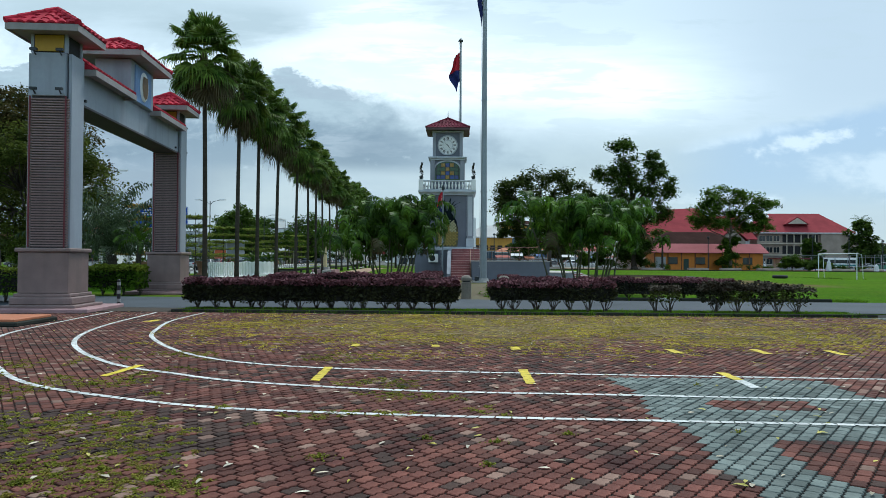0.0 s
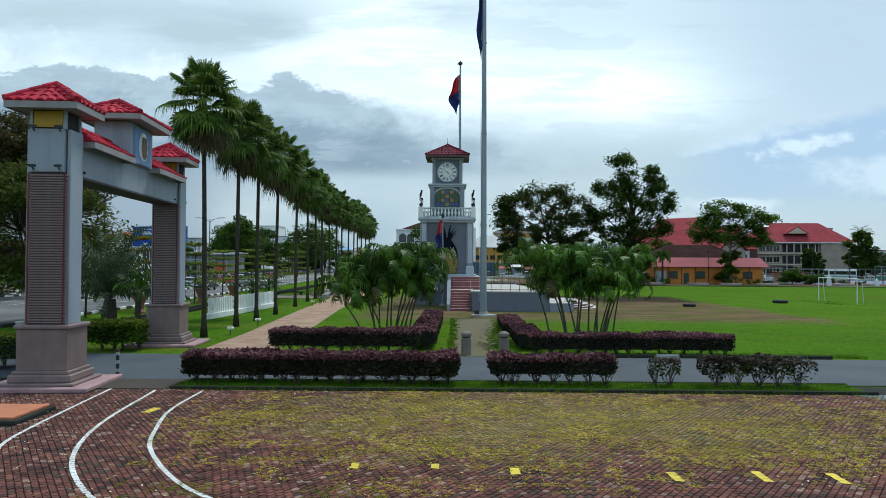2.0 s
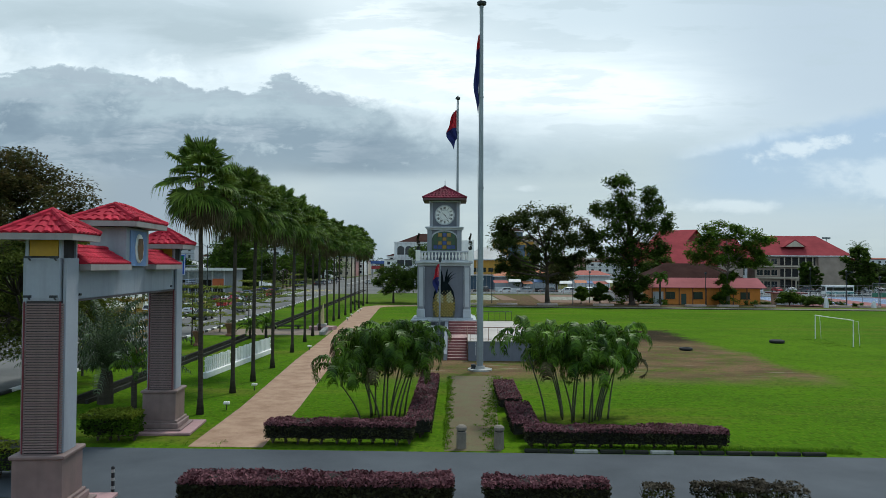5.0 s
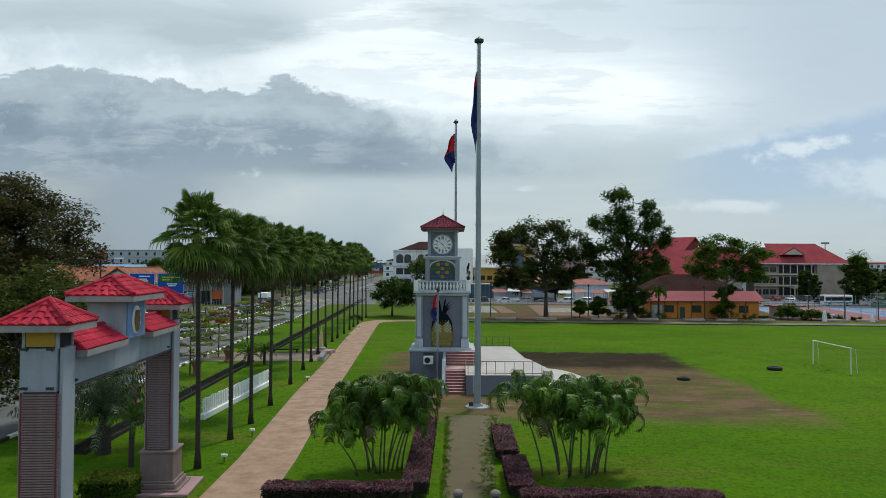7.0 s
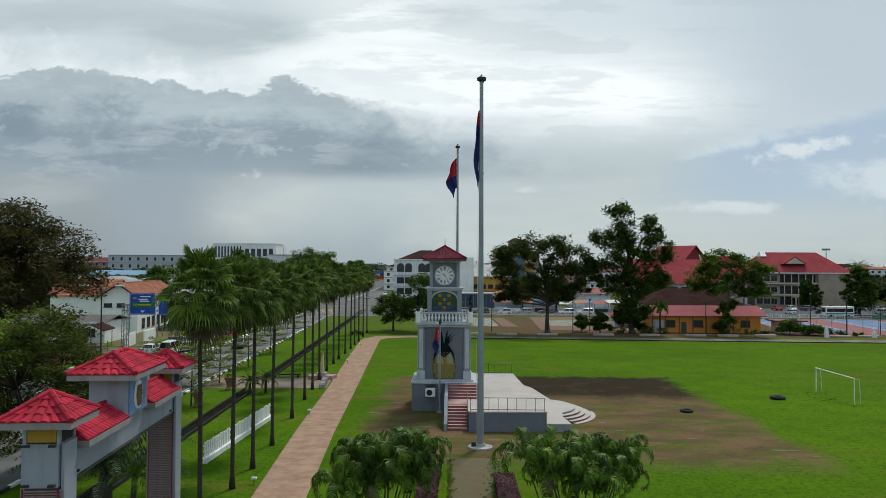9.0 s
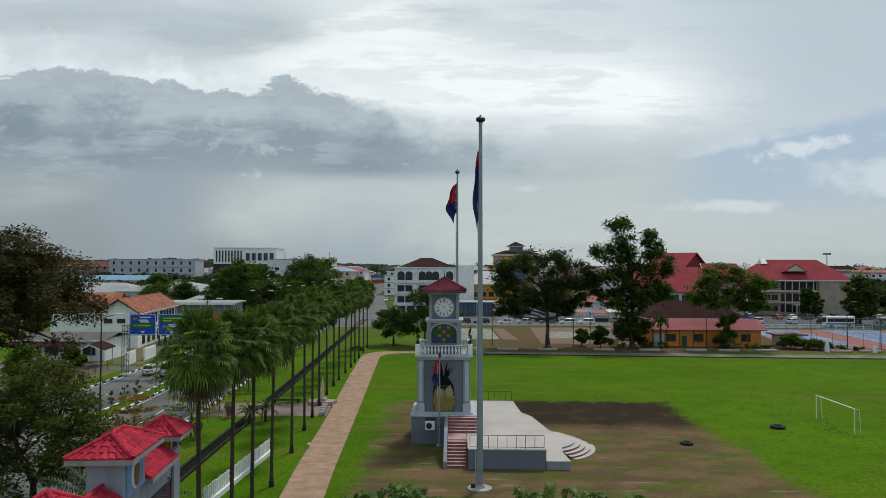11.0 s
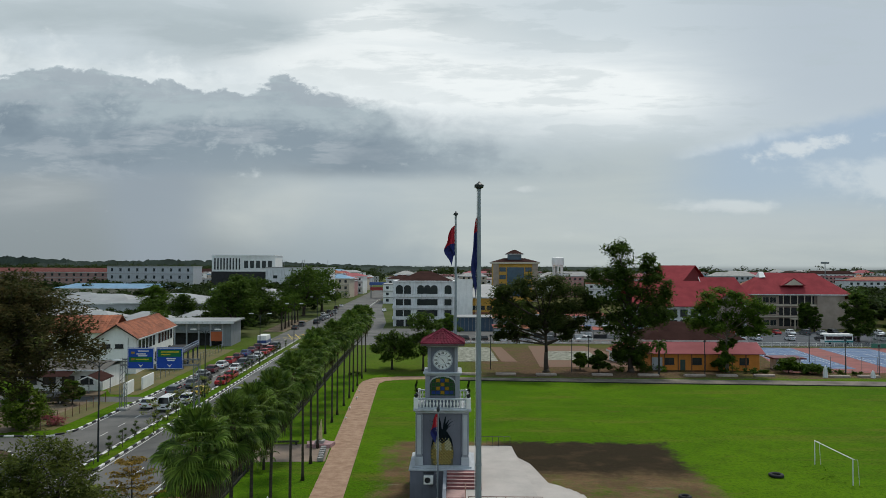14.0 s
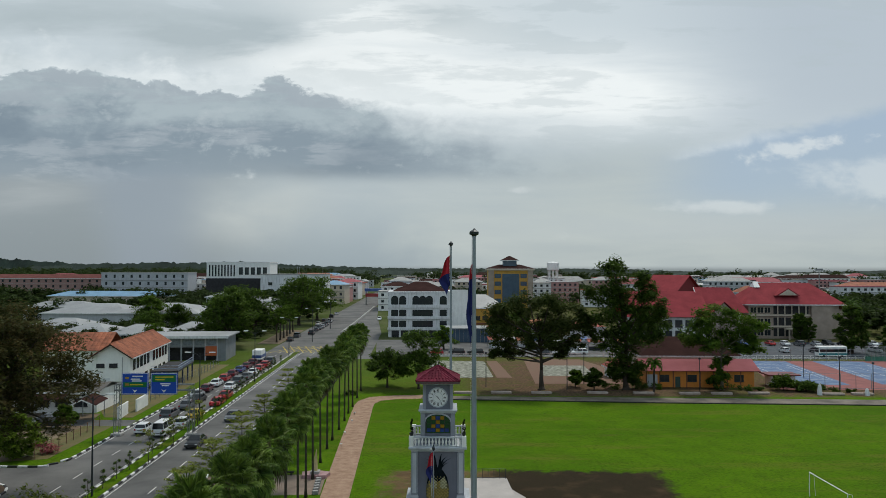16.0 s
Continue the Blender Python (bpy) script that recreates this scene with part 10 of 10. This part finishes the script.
def paver_shape(zig):
    """Outline of one paver: straight ends, zigzag sides where zig is set."""
    a, b = (PL - JOINT) / 2, (PW - JOINT) / 2
    if zig:
        k = 0.014
        low = [(-a, -b), (-a / 2, -b + k), (0, -b), (a / 2, -b + k), (a, -b)]
        up = [(a, b), (a / 2, b + k), (0, b), (-a / 2, b + k), (-a, b)]
        return low + up
    return [(-a, -b), (a, -b), (a, b), (-a, b)]


def paver_solid(m, zig, cx, cy, ca, sa, dz, tx, ty, plain=False):
    o = paver_shape(zig)
    n = len(o)
    base = len(m.v)
    rings = ((1.0, 0.002), (0.93, 0.0175)) if plain else ((1.0, 0.002), (0.99, 0.013), (0.90, 0.0175))
    for ins, z in rings:
        for x, y in o:
            xx, yy = x * ins, y * ins
            m.v.append((cx + xx * ca - yy * sa, cy + xx * sa + yy * ca, z + (dz + tx * x + ty * y if z > 0.003 else 0)))
    for r in range(len(rings) - 1):
        for i in range(n):
            j = (i + 1) % n
            m.f.append((base + r * n + i, base + r * n + j, base + (r + 1) * n + j, base + (r + 1) * n + i))
    m.f.append(tuple(range(base + (len(rings) - 1) * n, base + len(rings) * n)))


def in_grey(x, y):
    """The patch relaid in grey-green pavers, stepped along the courses."""
    if x < 2.06 + 0.07 * math.sin(y * 3.1) or x > 11.5 or y > 9.9 - 0.02 * x or y < 4.2:
        return False
    if 2.75 < x < 3.85 and 7.75 < y < 8.35:
        return False
    if x > 2.72 + 0.08 * math.sin(y * 4.0) and y < 6.5:
        return False
    if x > 4.7 and y > 8.65:
        return False
    return True


def in_grey2(x, y):
    return x > 11.0 and 17.2 < y < 20.9 and x - 11.0 > (20.9 - y) * 0.9


GROUPS = {k: Mesh() for k in ("red", "pale", "slate", "grey")}
MATP = {"red": P_RED, "pale": P_PALE, "slate": P_SLATE, "grey": P_GREY}
single = {k: [] for k in GROUPS}
count = 0
for zone, ang in (("main", math.atan2(0.82, 0.57)), ("west", math.atan2(0.83, -0.55))):
    ca, sa = math.cos(ang), math.sin(ang)
    for row in range(-330, 400):
        for col in range(-250, 250):
            s, q = (col + (0.5 if row % 2 else 0.0)) * PL, row * PW
            x, y = s * ca - q * sa, s * sa + q * ca
            if not (-4.0 < y < 20.9 and -14.0 < x < 22.0):
                continue
            if (x < -3.6 - 0.06 * y) != (zone == "west"):
                continue
            if -14.6 < x < -9.7 and 15.9 < y < 18.0 or x < -10.15 and y > 20.0:
                continue
            dark = noise.noise(Vector((x * 0.35, y * 0.35, 4.0)))
            if in_grey(x, y) or in_grey2(x, y):
                k = "grey"
            else:
                u = rr.random()
                k = "slate" if u < 0.07 + 0.5 * max(0.0, dark) or (-4.6 < x < -1.9 and 5.6 < y < 7.4 and u < 0.6) else "pale" if u > 0.93 - 0.12 * max(0.0, -dark) else "red"
            dz, tx, ty = rr.uniform(-0.003, 0.003), rr.uniform(-0.03, 0.03), rr.uniform(-0.05, 0.05)
            if -0.6 < x < 1.9 and 3.7 < y < 5.4 and count < 298:
                single[k].append((x, y, ang, dz))
                count += 1
                continue
            outer = y < 2.6 or abs(x) > 0.68 * y + 2.2
            paver_solid(GROUPS[k], y < 14.0 and not outer, x, y, ca, sa, dz, tx, ty, outer)
for k, m in GROUPS.items():
    o = part("paver_field", m, MATP[k], plaza)
    o["kind"] = "stuff"
for k, lst in single.items():
    if lst:
        m = Mesh()
        paver_solid(m, True, 0, 0, 1, 0, 0, 0.004, 0.006)
        d = m.data("paver", MATP[k])
        for x, y, ang, dz in lst:
            piece("paver", d, plaza, pose(x, y, dz, 0, 0, math.degrees(ang)))


# painted practice track
def smooth_line(pts, n=10):
    out = []
    P = [pts[0]] + pts + [pts[-1]]
    for i in range(1, len(P) - 2):
        for k in range(n):
            t = k / n
            a, b, c, d = P[i - 1], P[i], P[i + 1], P[i + 2]
            out.append(tuple(0.5 * (2 * b[j] + (c[j] - a[j]) * t + (2 * a[j] - 5 * b[j] + 4 * c[j] - d[j]) * t * t + (3 * b[j] - a[j] - 3 * c[j] + d[j]) * t ** 3) for j in (0, 1)))
    return out + [pts[-1]]


def paint_line(name, pts, w, mt, label, seg=0.15, gap=0.016, z=0.0225, wear=0.0):
    """Paint on the paver tops: short lengths broken at the joints."""
    r = random.Random(len(pts) * 7 + int(pts[0][1] * 10))
    fine = smooth_line(pts, 12)
    ln, acc = [0.0], 0.0
    for a, b in zip(fine, fine[1:]):
        acc += math.dist(a, b)
        ln.append(acc)

    def at(s):
        s = max(0.0, min(acc - 1e-6, s))
        lo = 0
        hi = len(ln) - 1
        while hi - lo > 1:
            mid = (lo + hi) // 2
            if ln[mid] <= s:
                lo = mid
            else:
                hi = mid
        f = (s - ln[lo]) / max(1e-9, ln[hi] - ln[lo])
        return (fine[lo][0] + (fine[hi][0] - fine[lo][0]) * f, fine[lo][1] + (fine[hi][1] - fine[lo][1]) * f)

    m = Mesh()
    s = 0.0
    while s < acc - 0.02:
        e = min(acc, s + seg * r.uniform(0.75, 1.25))
        if r.random() > wear:
            p, q = at(s + gap / 2), at(e - gap / 2)
            d = Vector((q[0] - p[0], q[1] - p[1])).normalized()
            nx, ny = -d.y * w / 2, d.x * w / 2
            j = [r.uniform(0.88, 1.08) for _ in range(4)]
            sk = r.uniform(-0.02, 0.02)
            m.add([(p[0] - nx * j[0] - d.x * sk, p[1] - ny * j[0] - d.y * sk, z), (q[0] - nx * j[1] - d.x * sk, q[1] - ny * j[1] - d.y * sk, z), (q[0] + nx * j[2] + d.x * sk, q[1] + ny * j[2] + d.y * sk, z), (p[0] + nx * j[3] + d.x * sk, p[1] + ny * j[3] + d.y * sk, z)], [(0, 1, 2, 3)])
        s = e
    return solid(name, m, mt, label, "road marking", kind="structure")


paint_line("track_line", [(-7.15, 20.7), (-7.0, 18.0), (-6.5, 15.9), (-5.95, 14.3), (-4.9, 12.55), (-4.0, 11.5), (-3.1, 10.85), (-2.0, 10.45), (-0.2, 10.2), (2.2, 10.05), (5.7, 9.9), (21.9, 9.2)], 0.088, LINE_W, "worn white painted track line on brick")
paint_line("track_line", [(-8.5, 20.7), (-8.0, 16.7), (-7.3, 14.1), (-6.3, 12.2), (-4.9, 10.55), (-3.7, 9.75), (-2.8, 9.25), (-1.4, 8.85), (-0.2, 8.65), (1.9, 8.55), (4.8, 8.4), (21.9, 7.6)], 0.092, LINE_W, "worn white painted track line on brick")
paint_line("track_line", [(-9.85, 20.9), (-9.3, 16.3), (-8.9, 14.3), (-8.0, 12.4), (-6.4, 10.2), (-5.2, 8.9), (-3.8, 8.1), (-2.3, 7.55), (-0.1, 7.3), (1.9, 7.2), (4.1, 7.1), (21.9, 6.3)], 0.088, LINE_W, "worn white painted track line on brick")
for x0, y0, x1, y1, w in ((-1.783, 9.31, -1.811, 10.52, 0.125), (0.931, 9.23, 0.931, 10.44, 0.13), (3.665, 9.71, 3.665, 10.37, 0.14), (-4.56, 9.49, -4.51, 10.5, 0.12), (1.02, 12.75, 1.02, 13.15, 0.17), (3.72, 12.45, 3.70, 13.0, 0.16), (5.2, 12.48, 5.2, 13.12, 0.16), (6.45, 12.42, 6.455, 13.06, 0.16), (-7.45, 17.6, -7.4, 18.2, 0.22), (-1.81, 13.0, -1.81, 13.38, 0.14), (-0.38, 13.05, -0.38, 13.36, 0.14)):
    paint_line("track_dash", [(x0, y0), ((x0 + x1) / 2, (y0 + y1) / 2), (x1, y1)], w, LINE_Y, "worn yellow painted dash on brick", 0.15, 0.008, 0.0245, 0.0)
paint_line("track_dash", [(3.66, 9.68), (3.66, 9.4), (3.655, 9.12)], 0.13, LINE_W, "worn white painted dash on brick", 0.15, 0.008, 0.0245, 0.0)

# weeds in the joints and fallen leaves
L_WEED = leaf_mat("fresh_weed", (0.14, 0.18, 0.02), (0.34, 0.32, 0.045), island=0.4)
L_STRAW = leaf_mat("yellowed_weed", (0.30, 0.23, 0.05), (0.24, 0.22, 0.03), island=0.35)


def weed(m, x, y, rad, n, h, r, k=1.0):
    """A low clump of weed: short leaning blades, longer in its middle."""
    for _ in range(n):
        a, d = r.uniform(0, 2 * math.pi), abs(r.gauss(0, 0.5)) * rad
        bx, by = x + d * math.cos(a), y + d * math.sin(a) * 0.8
        b, hh = r.uniform(0, 2 * math.pi), h * r.uniform(0.4, 1.1) * max(0.25, 1 - d / rad)
        w, l = k * r.uniform(0.004, 0.009), k * r.uniform(0.02, 0.055)
        dx, dy = math.cos(b), math.sin(b)
        m.add([(bx - dy * w, by + dx * w, 0.006), (bx + dy * w, by - dx * w, 0.006), (bx + dx * l * 0.5 + dy * w, by + dy * l * 0.5 - dx * w, hh * 0.8 + 0.014), (bx + dx * l, by + dy * l, hh * 0.7 + 0.012), (bx + dx * l * 0.5 - dy * w, by + dy * l * 0.5 + dx * w, hh * 0.8 + 0.014)], [(0, 1, 2, 4), (4, 2, 3)])


r = random.Random(6)
green, straw = Mesh(), Mesh()
for _ in range(5600):
    y = 4.2 + 7.9 * r.random() ** 0.9
    x = r.uniform(-0.62 * y - 1.0, 0.4)
    k = noise.noise(Vector((x * 0.55, y * 0.55, 9.0))) + 0.4 * noise.noise(Vector((x * 2.1, y * 2.1, 1.0)))
    if k < 0.03 + 0.10 * max(0.0, x + 2.5) + 0.06 * max(0.0, y - 10.0) + 0.12 * max(0.0, 6.0 - y):
        continue
    weed(straw if r.random() < 0.35 else green, x, y, r.uniform(0.03, 0.10), r.randint(6, 24), r.uniform(0.012, 0.035), r)
for x, y, rad, n in ((-2.55, 5.35, 0.12, 80), (-1.05, 5.75, 0.14, 60), (0.25, 5.6, 0.07, 40), (1.0, 6.6, 0.1, 50), (-1.9, 5.0, 0.16, 90), (-2.95, 5.0, 0.14, 70), (0.35, 6.3, 0.12, 40), (-0.25, 6.4, 0.1, 40), (-3.2, 7.2, 0.15, 60), (-4.4, 8.9, 0.2, 90), (-5.1, 9.4, 0.25, 110), (-3.4, 8.3, 0.16, 70), (-2.4, 7.6, 0.16, 70), (-0.7, 7.35, 0.1, 40), (0.5, 7.35, 0.1, 30), (3.0, 9.3, 0.07, 30), (2.55, 6.75, 0.06, 20)):
    weed(green, x, y, rad, n, 0.05, r)
for x0, x1, y in ((-3.7, -3.35, 6.55), (-3.2, -2.85, 6.6), (-6.6, -6.0, 14.6)):
    for _ in range(26):
        weed(straw, r.uniform(x0, x1), y + r.gauss(0, 0.05), 0.06, 14, 0.012, r)
solid("paving_weed", green, L_WEED, "small green weeds growing in paving joints", "weeds", kind="stuff")
solid("paving_straw", straw, L_STRAW, "yellowed dry weeds in paving joints", "weeds", kind="stuff")
moss = Mesh()
for _ in range(46000):
    x, y = r.uniform(-7, 13), r.uniform(10.6, 20.9)
    e = (x - 2.6) ** 2 / 95 + (y - 17.2) ** 2 / 28
    k = 0.55 * noise.noise(Vector((x * 0.5, y * 0.8, 2.0))) + 0.45 * noise.noise(Vector((x * 1.7, y * 2.4, 5.0))) + r.uniform(-0.4, 0.4)
    if k > 0.10 + 0.5 * max(0.0, e - 0.5) and e < 1.35:
        weed(moss, x, y, r.uniform(0.03, 0.10), r.randint(4, 11), 0.02, r, r.uniform(1.0, 2.0))
solid("paving_moss", moss, leaf_mat("yellow_moss", (0.34, 0.28, 0.02), (0.62, 0.50, 0.06), island=0.45), "yellow-green moss and fine weed between pavers", "moss", kind="stuff")
lv, lv2 = Mesh(), Mesh()
for i in range(1500):
    y = 3.4 + 17.3 * r.random() ** (1.1 if i < 620 else 0.18)
    x = r.uniform(-0.62 * y - 1, 0.62 * y + 1)
    tgt = lv if i % 3 == 0 else lv2
    s = r.uniform(0.02, 0.046) if y < 11 else r.uniform(0.018, 0.036)
    a = r.uniform(0, 2 * math.pi)
    ca, sa = math.cos(a), math.sin(a)
    lift = r.uniform(0.003, 0.016)
    fat = r.uniform(0.7, 1.5)
    o = [(-1.2, 0, 0), (-0.3, -0.42 * fat, 1), (0.8, -0.3 * fat, 0.6), (1.4, 0, 0.2), (0.7, 0.36 * fat, 1), (-0.4, 0.4 * fat, 0.7)]
    tgt.add([(x + s * (p * ca - q * sa), y + s * (p * sa + q * ca), 0.026 + lift * w) for p, q, w in o], [(0, 1, 2, 3, 4, 5)])
solid("fallen_leaf", lv, leaf_mat("yellow_fallen_leaf", (0.60, 0.50, 0.08), (0.66, 0.60, 0.22), island=0.3, trans=0.1), "yellow fallen leaves scattered on brick", "leaves", kind="stuff")
solid("fallen_leaf", lv2, leaf_mat("pale_fallen_leaf", (0.74, 0.69, 0.58), (0.46, 0.36, 0.24), island=0.3, trans=0.1), "pale dry leaves scattered on brick", "leaves", kind="stuff")

# loose slabs at the end of the strip
for k, (x, y, w, d, rz) in enumerate(((11.9, 19.9, 0.9, 0.45, 8), (12.5, 20.25, 0.7, 0.4, -14))):
    solid("paving_slab", Mesh().box(-w / 2, w / 2, -d / 2, d / 2, 0, 0.06, 0.01), CONC, "loose grey concrete slab lying on brick", "slab", "loose slabs", at=pose(x, y, 0.02, 0, 0, rz))
